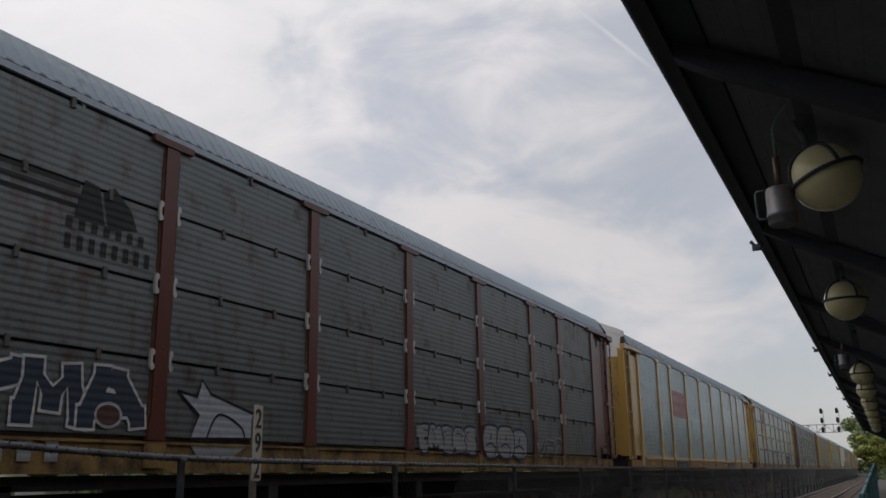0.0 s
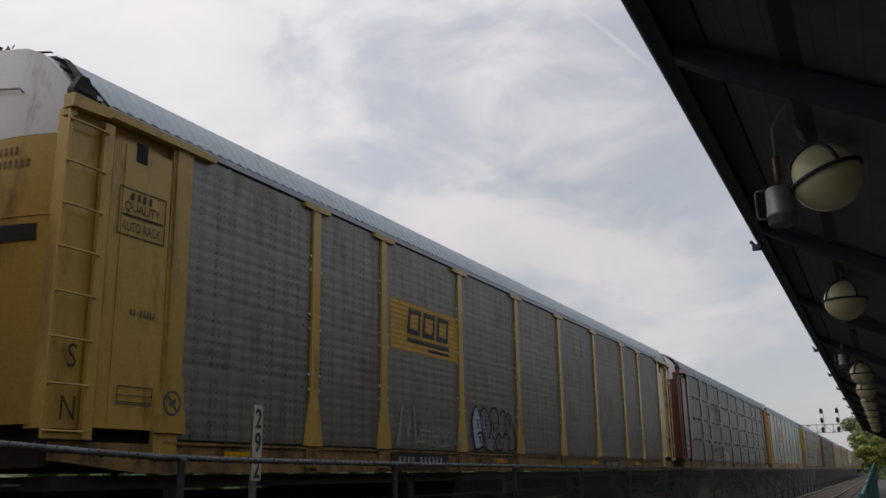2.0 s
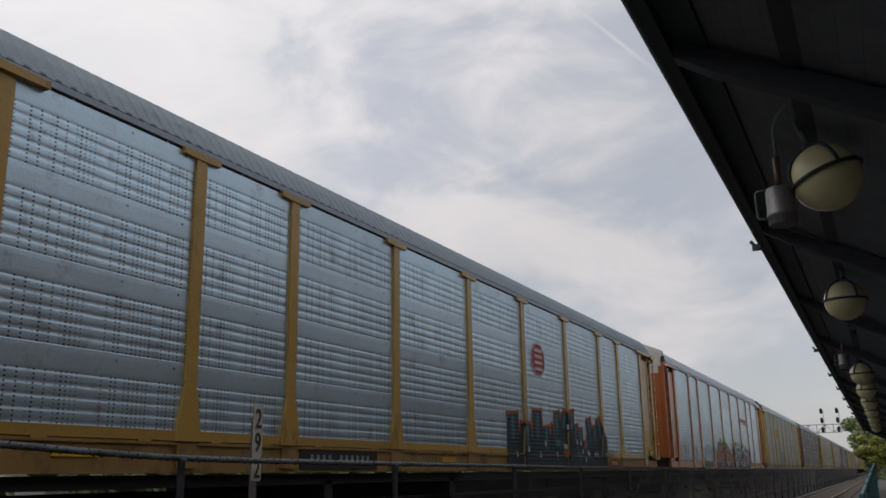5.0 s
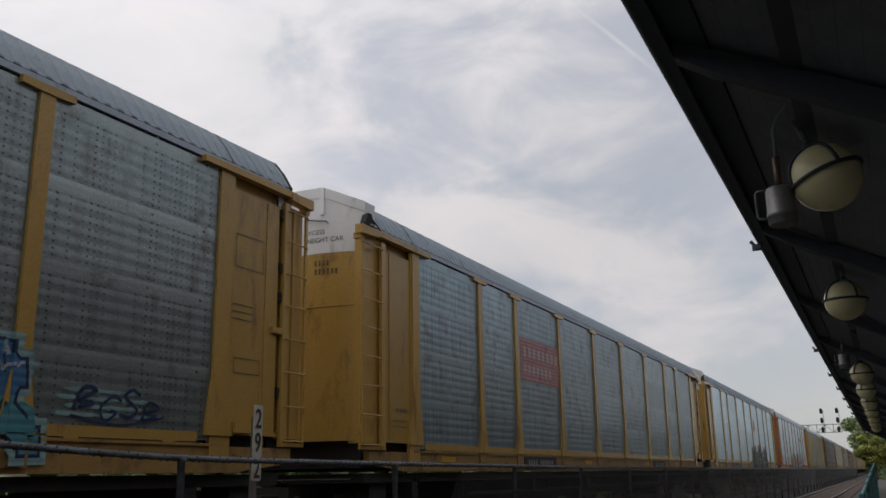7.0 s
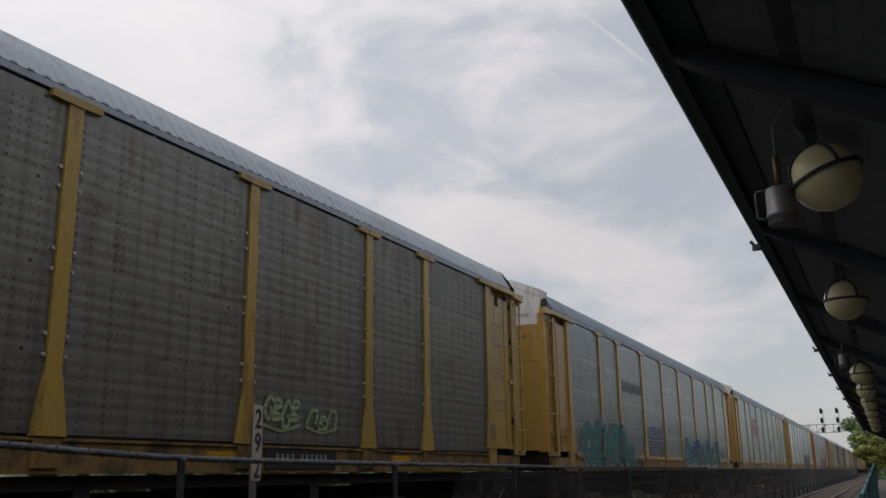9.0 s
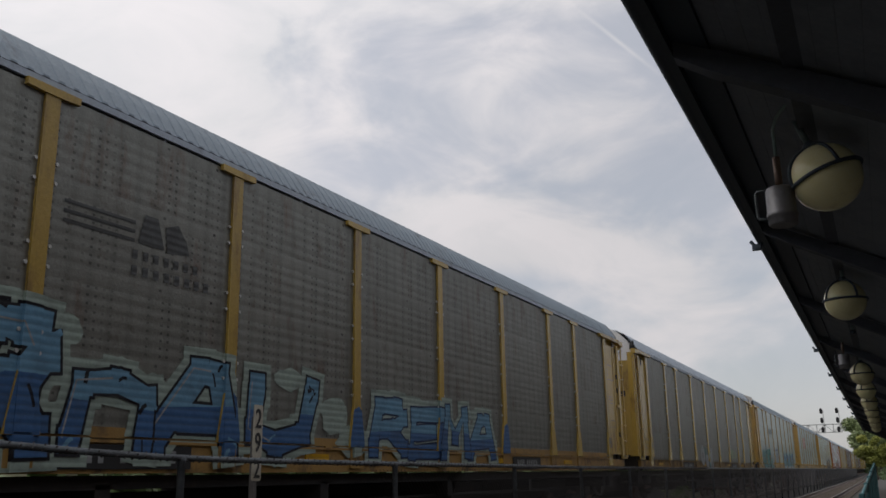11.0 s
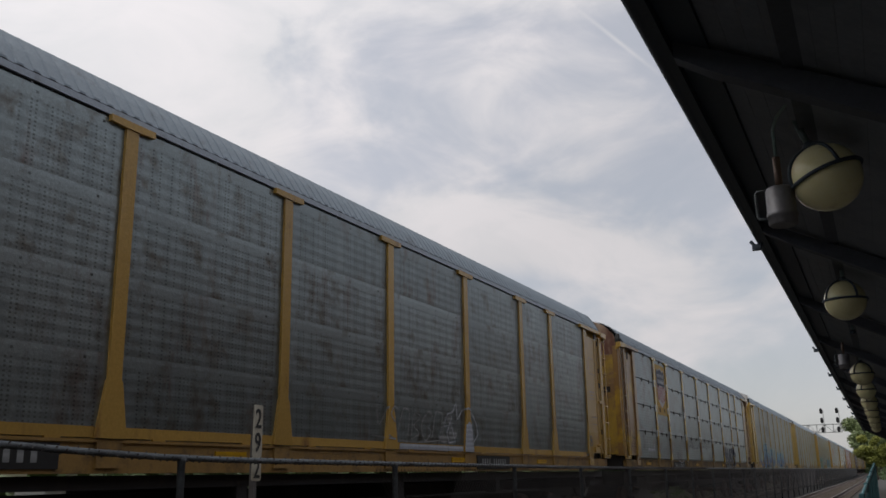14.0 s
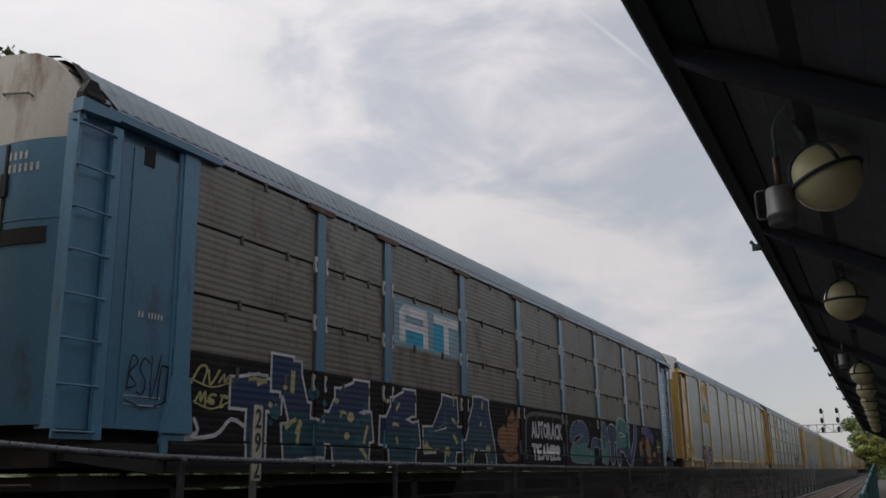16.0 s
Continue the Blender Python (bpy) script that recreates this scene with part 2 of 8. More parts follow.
M = {
    "yellow": mat("yellow_paint", (0.46, 0.315, 0.075), 0.27, dirt=(0.19, 0.115, 0.05), dirt_amount=0.3, streak=True, rust=0.1),
    "ochre": mat("ochre_paint", (0.45, 0.28, 0.07), 0.27, dirt=(0.17, 0.085, 0.04), dirt_amount=0.25, streak=True, rust=0.1),
    "rusty_yellow": mat("rusty_yellow_paint", (0.46, 0.30, 0.035), 0.3, dirt=(0.25, 0.145, 0.055), dirt_amount=0.76, streak=False, patch=0.9, rust=0.45, sharp=0.45),
    "worn_yellow": mat("worn_yellow_paint", (0.42, 0.285, 0.035), 0.27, dirt=(0.14, 0.072, 0.035), dirt_amount=0.5, patch=1.6, rust=0.35),
    "orange": mat("orange_paint", (0.424, 0.135, 0.041), 0.27, dirt=(0.16, 0.06, 0.03), dirt_amount=0.15, streak=True),
    "brown": mat("oxide_brown_paint", (0.115, 0.036, 0.026), 0.32, dirt=(0.07, 0.035, 0.025), dirt_amount=0.3, streak=True),
    "blue": mat("pale_blue_paint", (0.10, 0.235, 0.35), 0.27, dirt=(0.08, 0.10, 0.12), dirt_amount=0.25, streak=True),
    "sill_yellow": mat("sill_paint", (0.25, 0.155, 0.045), 0.7, dirt=(0.045, 0.03, 0.018), dirt_amount=0.55),
    "sill_ochre": mat("grimy_ochre_sill_paint", (0.32, 0.19, 0.052), 0.55, dirt=(0.10, 0.06, 0.03), dirt_amount=0.4),
    "roof_pale": mat("pale_galvanised_roof", (0.40, 0.46, 0.52), 0.5, 0.15, 0.1, dirt=(0.22, 0.24, 0.26), dirt_amount=0.25),
    "roof": mat("galvanised_roof", (0.225, 0.275, 0.318), 0.6, 0.1, 0.1, dirt=(0.12, 0.125, 0.13), dirt_amount=0.25),
    "end_white": mat("white_end_paint", (0.74, 0.74, 0.73), 0.6, dirt=(0.30, 0.24, 0.18), dirt_amount=0.2, streak=True),
    "end_rust": mat("rusted_white_paint", (0.52, 0.40, 0.28), 0.7, dirt=(0.15, 0.065, 0.04), dirt_amount=0.75, streak=True),
    "end_cream": mat("rust_stained_cream_paint", (0.62, 0.60, 0.52), 0.6, dirt=(0.24, 0.14, 0.08), dirt_amount=0.45, streak=True),
    "black_steel": mat("black_steel", (0.022, 0.020, 0.019), 0.75, 0.0, dirt=(0.05, 0.038, 0.028), dirt_amount=0.3),
    # black for rubber parts, and for sheets that stand in for shade in gaps
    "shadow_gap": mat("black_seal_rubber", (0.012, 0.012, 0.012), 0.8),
    "panel_bright": mat("galvanised_bright_sheet", (0.585, 0.745, 0.840), 0.36, 0.85, sheen=0.3, spread=0.15, dirt=(0.34, 0.36, 0.37), dirt_amount=0.25, tone=0.12, extra=holes(0.062, 0.0435, 0.012, strength=0.9, column=0.08)),
    "panel_grey": mat("galvanised_grey_sheet", (0.314, 0.410, 0.447), 0.36, 0.85, sheen=0.3, spread=0.2, dirt=(0.17, 0.165, 0.155), dirt_amount=0.35, tone=0.14, rust=0.2, extra=holes(0.062, 0.0435, 0.013, strength=0.75, column=0.15)),
    "panel_dark": mat("weathered_dark_sheet", (0.243, 0.248, 0.221), 0.48, 0.85, sheen=0.3, spread=0.2, dirt=(0.13, 0.108, 0.088), dirt_amount=0.2, tone=0.06, rust=0.5, extra=holes(0.105, 0.085, 0.018, strength=0.55, column=0.3)),
    "panel_olive": mat("weathered_olive_sheet", (0.222, 0.222, 0.196), 0.48, 0.85, sheen=0.3, spread=0.2, dirt=(0.12, 0.09, 0.07), dirt_amount=0.3, tone=0.08, rust=0.6),
    "panel_slate": mat("smoke_grey_ribbed_sheet", (0.185, 0.205, 0.205), 0.48, 0.85, sheen=0.3, spread=0.2, dirt=(0.10, 0.078, 0.064), dirt_amount=0.3, tone=0.08, rust=0.5),
    "panel_steel": mat("ribbed_steel_sheet", (0.236, 0.281, 0.300), 0.36, 0.85, sheen=0.3, spread=0.18, dirt=(0.16, 0.135, 0.11), dirt_amount=0.42, tone=0.10, rust=0.25),
    "panel_bright_band": mat("galvanised_bright_strip", (0.543, 0.685, 0.765), 0.36, 0.85, sheen=0.3, spread=0.15, dirt=(0.36, 0.38, 0.40), dirt_amount=0.25, tone=0.12, extra=holes(0.42, 0.17, 0.017)),
    "panel_grey_band": mat("galvanised_grey_strip", (0.314, 0.404, 0.435), 0.36, 0.85, sheen=0.3, spread=0.2, dirt=(0.17, 0.165, 0.155), dirt_amount=0.35, tone=0.14, rust=0.2, extra=holes(0.42, 0.17, 0.018)),
    "panel_sage": mat("weathered_sage_sheet", (0.288, 0.340, 0.340), 0.36, 0.85, sheen=0.3, spread=0.2, dirt=(0.15, 0.145, 0.125), dirt_amount=0.3, tone=0.10, rust=0.35, extra=holes(0.085, 0.07, 0.015, strength=0.65, column=0.2)),
    "panel_sage_band": mat("weathered_sage_strip", (0.335, 0.385, 0.38), 0.36, 0.85, sheen=0.3, spread=0.2, dirt=(0.15, 0.145, 0.125), dirt_amount=0.3, tone=0.10, rust=0.35, extra=holes(0.42, 0.17, 0.018)),
    "panel_worn": mat("weathered_slate_sheet", (0.245, 0.284, 0.288), 0.36, 0.85, sheen=0.3, spread=0.2, dirt=(0.13, 0.115, 0.095), dirt_amount=0.35, tone=0.14, rust=0.45, extra=holes(0.062, 0.0435, 0.013, strength=0.5, column=0.2)),
    "panel_worn_band": mat("weathered_slate_strip", (0.262, 0.302, 0.306), 0.36, 0.85, sheen=0.3, spread=0.2, dirt=(0.13, 0.115, 0.095), dirt_amount=0.35, tone=0.14, rust=0.45, extra=holes(0.42, 0.17, 0.018)),
    "panel_dark_band": mat("weathered_dark_strip", (0.243, 0.248, 0.221), 0.48, 0.85, sheen=0.3, spread=0.2, dirt=(0.13, 0.108, 0.088), dirt_amount=0.2, tone=0.06, rust=0.5, extra=holes(0.42, 0.17, 0.021, column=0.25)),
    "seam_rust": mat("rust_along_the_seams", (0.10, 0.052, 0.03), 0.85, spread=0.35, dirt=(0.20, 0.17, 0.14), dirt_amount=0.35),
    "latch": mat("stained_latch_steel", (0.115, 0.108, 0.095), 0.6, 0.2, dirt=(0.06, 0.05, 0.04), dirt_amount=0.3),
    "foot_rust": mat("rust_eaten_paint", (0.15, 0.08, 0.042), 0.75, spread=0.35, dirt=(0.27, 0.16, 0.05), dirt_amount=0.4, patch=5.0),
    "tee_rust": mat("rusted_cap_steel", (0.12, 0.075, 0.055), 0.7, dirt=(0.22, 0.17, 0.13), dirt_amount=0.3),
    "bolt": mat("bright_bolt", (0.50, 0.50, 0.48), 0.45, 0.3),
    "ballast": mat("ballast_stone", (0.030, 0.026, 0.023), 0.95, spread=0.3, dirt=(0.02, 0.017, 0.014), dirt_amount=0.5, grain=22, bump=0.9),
    "soil": mat("soil_and_weeds", (0.06, 0.068, 0.032), 0.95, spread=0.35, dirt=(0.12, 0.09, 0.06), dirt_amount=0.5, grain=12, bump=0.8),
    "rail": mat("rail_steel", (0.16, 0.11, 0.085), 0.55, 0.5),
    "rail_top": mat("worn_rail_head", (0.16, 0.145, 0.13), 0.5, 0.6),
    "tie": mat("sleeper_wood", (0.09, 0.07, 0.055), 0.9, spread=0.25, streak=False),
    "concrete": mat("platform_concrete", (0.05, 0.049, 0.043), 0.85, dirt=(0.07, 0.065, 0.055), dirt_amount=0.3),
    "teal": mat("teal_paint", (0.05, 0.15, 0.17), 0.5, dirt=(0.02, 0.08, 0.085), dirt_amount=0.2),
    "canopy": mat("dark_green_canopy_paint", (0.19, 0.213, 0.255), 0.75, dirt=(0.145, 0.16, 0.19), dirt_amount=0.4),
    "beam": mat("dark_beam_paint", (0.085, 0.095, 0.12), 0.75, dirt=(0.06, 0.066, 0.08), dirt_amount=0.4),
    "canopy_edge": mat("slate_green_fascia_paint", (0.042, 0.058, 0.078), 0.6),
    "pipe": mat("painted_conduit", (0.22, 0.30, 0.30), 0.45, 0.2, dirt=(0.1, 0.11, 0.11), dirt_amount=0.3),
    "galv": mat("galvanised_pipe", (0.15, 0.17, 0.185), 0.6, 0.4, 0.3, dirt=(0.05, 0.05, 0.05), dirt_amount=0.45, grain=60, bump=0.5),
    "globe": mat("yellowed_globe_plastic", (0.80, 0.74, 0.43), 0.22, spread=0.06, dirt=(0.34, 0.27, 0.11), dirt_amount=0.15, bump=0.02),
    "grey_can": mat("grey_lamp_housing", (0.19, 0.187, 0.20), 0.5, 0.3, dirt=(0.1, 0.09, 0.09), dirt_amount=0.3),
    "sign_white": mat("faded_white_sign", (0.50, 0.47, 0.38), 0.6, dirt=(0.28, 0.25, 0.2), dirt_amount=0.3),
    "brick": mat("dark_brick", (0.10, 0.06, 0.045), 0.85),
    "wire": mat("dull_fence_wire", (0.075, 0.07, 0.068), 0.8),
    "signal_black": mat("black_signal_housing", (0.012, 0.012, 0.013), 0.6),
    "gantry": mat("silver_gantry_paint", (0.42, 0.42, 0.42), 0.5, 0.3),
    "white_box": mat("white_cabinet_paint", (0.6, 0.6, 0.58), 0.6, dirt=(0.3, 0.28, 0.25), dirt_amount=0.3),
    "black": mat("black_paint", (0.015, 0.015, 0.015), 0.6),
    "wood_post": mat("grey_post", (0.16, 0.15, 0.14), 0.8),
    "bark": mat("bark", (0.10, 0.08, 0.06), 0.95, bump=0.6),
    "leaf": mat("leaf_green", (0.075, 0.115, 0.035), 0.6, spread=0.4, grain=3, tone=0.2),
    "leaf_mid": mat("leaf_mid_green", (0.25, 0.31, 0.14), 0.6, spread=0.4, grain=3, tone=0.2),
    "leaf_light": mat("leaf_yellow_green", (0.33, 0.35, 0.08), 0.6, spread=0.4, grain=3, tone=0.2),
}


def rib_relief(nt, co, last, height, b):
    """The ribs of the sheet below, felt through the paint on it, with their shade put into its colour as unevenly
    darkened grooves.
    """
    N, K = nt.nodes.new, nt.links.new
    sep, wave, sine, up, thin = N("ShaderNodeSeparateXYZ"), N("ShaderNodeMath"), N("ShaderNodeMath"), N("ShaderNodeMath"), N("ShaderNodeMapRange")
    K(co.outputs["Object"], sep.inputs[0])
    wave.operation, wave.inputs[1].default_value = "MULTIPLY", 2 * math.pi / 0.0828
    K(sep.outputs["Z"], wave.inputs[0])
    sine.operation = "SINE"
    K(wave.outputs[0], sine.inputs[0])
    up.operation, up.inputs[1].default_value = "MULTIPLY_ADD", 0.35
    K(sine.outputs[0], up.inputs[0])
    K(height, up.inputs[2])
    worn, cut, mx = N("ShaderNodeTexNoise"), N("ShaderNodeMath"), N("ShaderNodeMix")
    worn.inputs["Scale"].default_value, worn.inputs["Detail"].default_value, worn.inputs["Roughness"].default_value = 5.0, 6, 0.7
    K(co.outputs["Object"], worn.inputs["Vector"])
    # groove shade mixed into the colour, broken up by noise
    thin.inputs["From Min"].default_value, thin.inputs["From Max"].default_value = -0.35, -1.0
    thin.inputs["To Max"].default_value = 0.45
    K(sine.outputs[0], thin.inputs["Value"])
    cut.operation = "MULTIPLY"
    K(thin.outputs["Result"], cut.inputs[0])
    K(worn.outputs["Fac"], cut.inputs[1])
    mx.data_type = "RGBA"
    K(cut.outputs[0], mx.inputs["Factor"])
    K(last, mx.inputs["A"])
    mx.inputs["B"].default_value = (0.07, 0.075, 0.07, 1)
    return mx.outputs["Result"], up.outputs[0]


def spray(name, color, rough=0.5):
    """Spray paint on ribbed sheet metal, thin and uneven."""
    if name not in M:
        M[name] = mat(name, color, rough, spread=0.2, grain=14, tone=0.0, bump=0.22, sheen=0.2, dirt=tuple(0.6 * v + 0.02 for v in color), dirt_amount=0.35, extra=rib_relief)
    return M[name]


# ---- building tools ----
def mesh_from(name, bm, material):
    me = bpy.data.meshes.new(name)
    bm.normal_update()
    bm.to_mesh(me)
    bm.free()
    if material:
        me.materials.append(material)
    return me


def part(name, bm, material, parent, label=""):
    """Links a bmesh, or a ready mesh, as one mesh object under a thing or a part."""
    me = bm if isinstance(bm, bpy.types.Mesh) else mesh_from(name, bm, material)
    ob = new(name, me)
    ob.parent = parent
    return tagged(ob, label)


def thing(name, label, category, group="", kind="", at=None):
    ob = new(name)
    ob.empty_display_size = 0.3
    if at:
        ob.matrix_basis = at
    return tagged(ob, label, category, group, kind)


def solid(name, bm, material, label="", category="", group="", kind=""):
    return tagged(new(name, mesh_from(name, bm, material)), label, category, group, kind)


def box(bm, x0, x1, y0, y1, z0, z1):
    v = [bm.verts.new(p) for p in ((x0, y0, z0), (x1, y0, z0), (x1, y1, z0), (x0, y1, z0), (x0, y0, z1), (x1, y0, z1), (x1, y1, z1), (x0, y1, z1))]
    for f in ((0, 3, 2, 1), (4, 5, 6, 7), (0, 1, 5, 4), (1, 2, 6, 5), (2, 3, 7, 6), (3, 0, 4, 7)):
        bm.faces.new([v[i] for i in f])
    return bm


def bevel(bm, width=0.01):
    bmesh.ops.bevel(bm, geom=bm.edges[:], offset=width, segments=1, affect="EDGES", clamp_overlap=True)
    return bm


def sweep(bm, rings, close_ring=True, caps=True):
    """Skins a list of point rings of equal length."""
    rows = [[bm.verts.new(p) for p in r] for r in rings]
    n = len(rows[0])
    for a, b in zip(rows, rows[1:]):
        for i in range(n if close_ring else n - 1):
            j = (i + 1) % n
            bm.faces.new((a[i], a[j], b[j], b[i]))
    if caps and close_ring:
        bm.faces.new(rows[0][::-1])
        bm.faces.new(rows[-1])
    return bm


def slab(bm, outline, x0, x1):
    """A plate with a (y, z) outline between two x planes."""
    return sweep(bm, [[(x0, y, z) for y, z in outline], [(x1, y, z) for y, z in outline]])


def tube(bm, points, radius, sides=8):
    pts = [Vector(p) for p in points]
    rings, side = [], None
    for i, p in enumerate(pts):
        d = (pts[min(i + 1, len(pts) - 1)] - pts[max(i - 1, 0)]).normalized()
        if side is None:
            side = d.orthogonal().normalized()
        side = (side - d * side.dot(d)).normalized()
        up = d.cross(side)
        rings.append([p + radius * (math.cos(2 * math.pi * k / sides) * side + math.sin(2 * math.pi * k / sides) * up) for k in range(sides)])
    return sweep(bm, rings)


def lathe(bm, profile, sides=24, centre=(0, 0)):
    """Turns a (radius, z) profile about the vertical."""
    cx, cy = centre
    rings = [[(cx + max(r, 1e-4) * math.cos(2 * math.pi * k / sides), cy + max(r, 1e-4) * math.sin(2 * math.pi * k / sides), z) for k in range(sides)] for r, z in profile]
    return sweep(bm, rings, True, True)


def smooth(ob):
    for p in ob.data.polygons:
        p.use_smooth = True
    return ob


def lettering(text, size, depth=0.0, swell=0.0, shear=0.0, stretch=1.0, spacing=1.0):
    """Words in the built-in font as a mesh in the plane x = 0: along -y as read from +x, up z."""
    cu = bpy.data.curves.new("lettering", "FONT")
    cu.body, cu.size, cu.extrude, cu.offset, cu.shear, cu.space_character = text, size, depth, swell, shear, spacing
    cu.align_x, cu.resolution_u = "CENTER", 3
    tmp = bpy.data.objects.new("lettering", cu)
    me = bpy.data.meshes.new_from_object(tmp)
    bpy.data.objects.remove(tmp)
    bpy.data.curves.remove(cu)
    # read from +x, looking towards -x: right is +y
    me.transform(Matrix(((0, 0, 1, 0), (stretch, 0, 0, 0), (0, 1, 0, 0), (0, 0, 0, 1))))
    return me


# ---- the large structure: ground, tracks, platform ----
BEND_FROM, BEND_RADIUS, BEND_LENGTH = 5.0, 3793.0, 55.0
TRAIN_X, NEAR_X = -8.69, -3.62


def bend(y):
    """Sideways shift and heading of the line, which swings gently left beyond the platform."""
    d, over = min(max(0.0, y - BEND_FROM), BEND_LENGTH), max(0.0, y - BEND_FROM - BEND_LENGTH)
    return -d * d / (2 * BEND_RADIUS) - over * d / BEND_RADIUS, math.atan(d / BEND_RADIUS)


def along(y0, y1, step):
    return [y0 + (y1 - y0) * i / max(1, round((y1 - y0) / step)) for i in range(max(1, round((y1 - y0) / step)) + 1)]


def ribbon(bm, section, ys, x=0.0):
    """Sweeps an (x, z) section along the line."""
    return sweep(bm, [[(x + bend(y)[0] + sx, y, sz) for sx, sz in section] for y in ys])


def build_ground():
    bm = bmesh.new()
    xs = [-4000, -900, -300, -120, -60, -40, -25, -14, -11.4, -2, 4, 9, 20, 60, 300, 900, 4000]
    ys = [-4000, -900, -300, -100, -40, -10, 0, 10, 25, 40, 70, 110, 200, 400, 900, 4000]
    rows = [[bm.verts.new((x + (0 if abs(x) > 200 else bend(min(y, 420))[0]), y, -0.55 + (0 if abs(x) < 13 else 0.25 * noise.noise((x * 0.05, y * 0.05, 0))))) for x in xs] for y in ys]
    for a, b in zip(rows, rows[1:]):
        for i in range(len(xs) - 1):
            bm.faces.new((a[i], a[i + 1], b[i + 1], b[i]))
    solid("ground", bm, M["soil"], "weedy earth and grass beside the railway line", "ground", kind="structure")


LINE = along(-300, 620, 10)


def build_track(x, name):
    bm = bmesh.new()
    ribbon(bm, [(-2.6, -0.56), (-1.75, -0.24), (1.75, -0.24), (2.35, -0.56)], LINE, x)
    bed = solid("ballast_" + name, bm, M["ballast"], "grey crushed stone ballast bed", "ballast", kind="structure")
    rail = [(-0.07, -0.18), (0.07, -0.18), (0.07, -0.165), (0.012, -0.14), (0.012, -0.045), (0.036, -0.035), (0.036, -0.006), (-0.036, -0.006), (-0.036, -0.035), (-0.012, -0.045), (-0.012, -0.14), (-0.07, -0.165)]
    top = [(-0.034, -0.006), (0.034, -0.006), (0.03, 0.0), (-0.03, 0.0)]
    for side in (-0.7175 - 0.036, 0.7175 + 0.036):
        line = thing("rail", "steel rail with a bright worn head", "rail", "rails of the line", kind="structure")
        bm = bmesh.new()
        ribbon(bm, rail, LINE, x + side)
        part("rail_web", bm, M["rail"], line)
        bm = bmesh.new()
        ribbon(bm, top, LINE, x + side)
        part("rail_head", bm, M["rail_top"], line, "polished running surface")
    sleeper = mesh_from("sleeper", bevel(box(bmesh.new(), -1.3, 1.3, -0.11, 0.11, -0.36, -0.178), 0.012), M["tie"])
    n = 0
    y = 8.0
    while y < 150:
        ob = part("sleeper", sleeper, None, bed)
        dx, turn = bend(y)
        ob.matrix_basis = pose(x + dx, y, 0, 0, 0, math.degrees(turn) + random.uniform(-1, 1))
        y += 0.55
        n += 1


def build_platform():
    bm = bmesh.new()
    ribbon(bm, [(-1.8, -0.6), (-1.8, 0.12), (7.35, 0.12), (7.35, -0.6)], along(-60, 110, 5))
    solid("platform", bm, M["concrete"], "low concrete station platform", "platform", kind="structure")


build_ground()
build_track(TRAIN_X, "far")
build_track(NEAR_X, "near")
build_platform()

# ---- the platform canopy with its lamps ----
CANOPY = pose(0, 0, 0, 0, 0, 0.85)


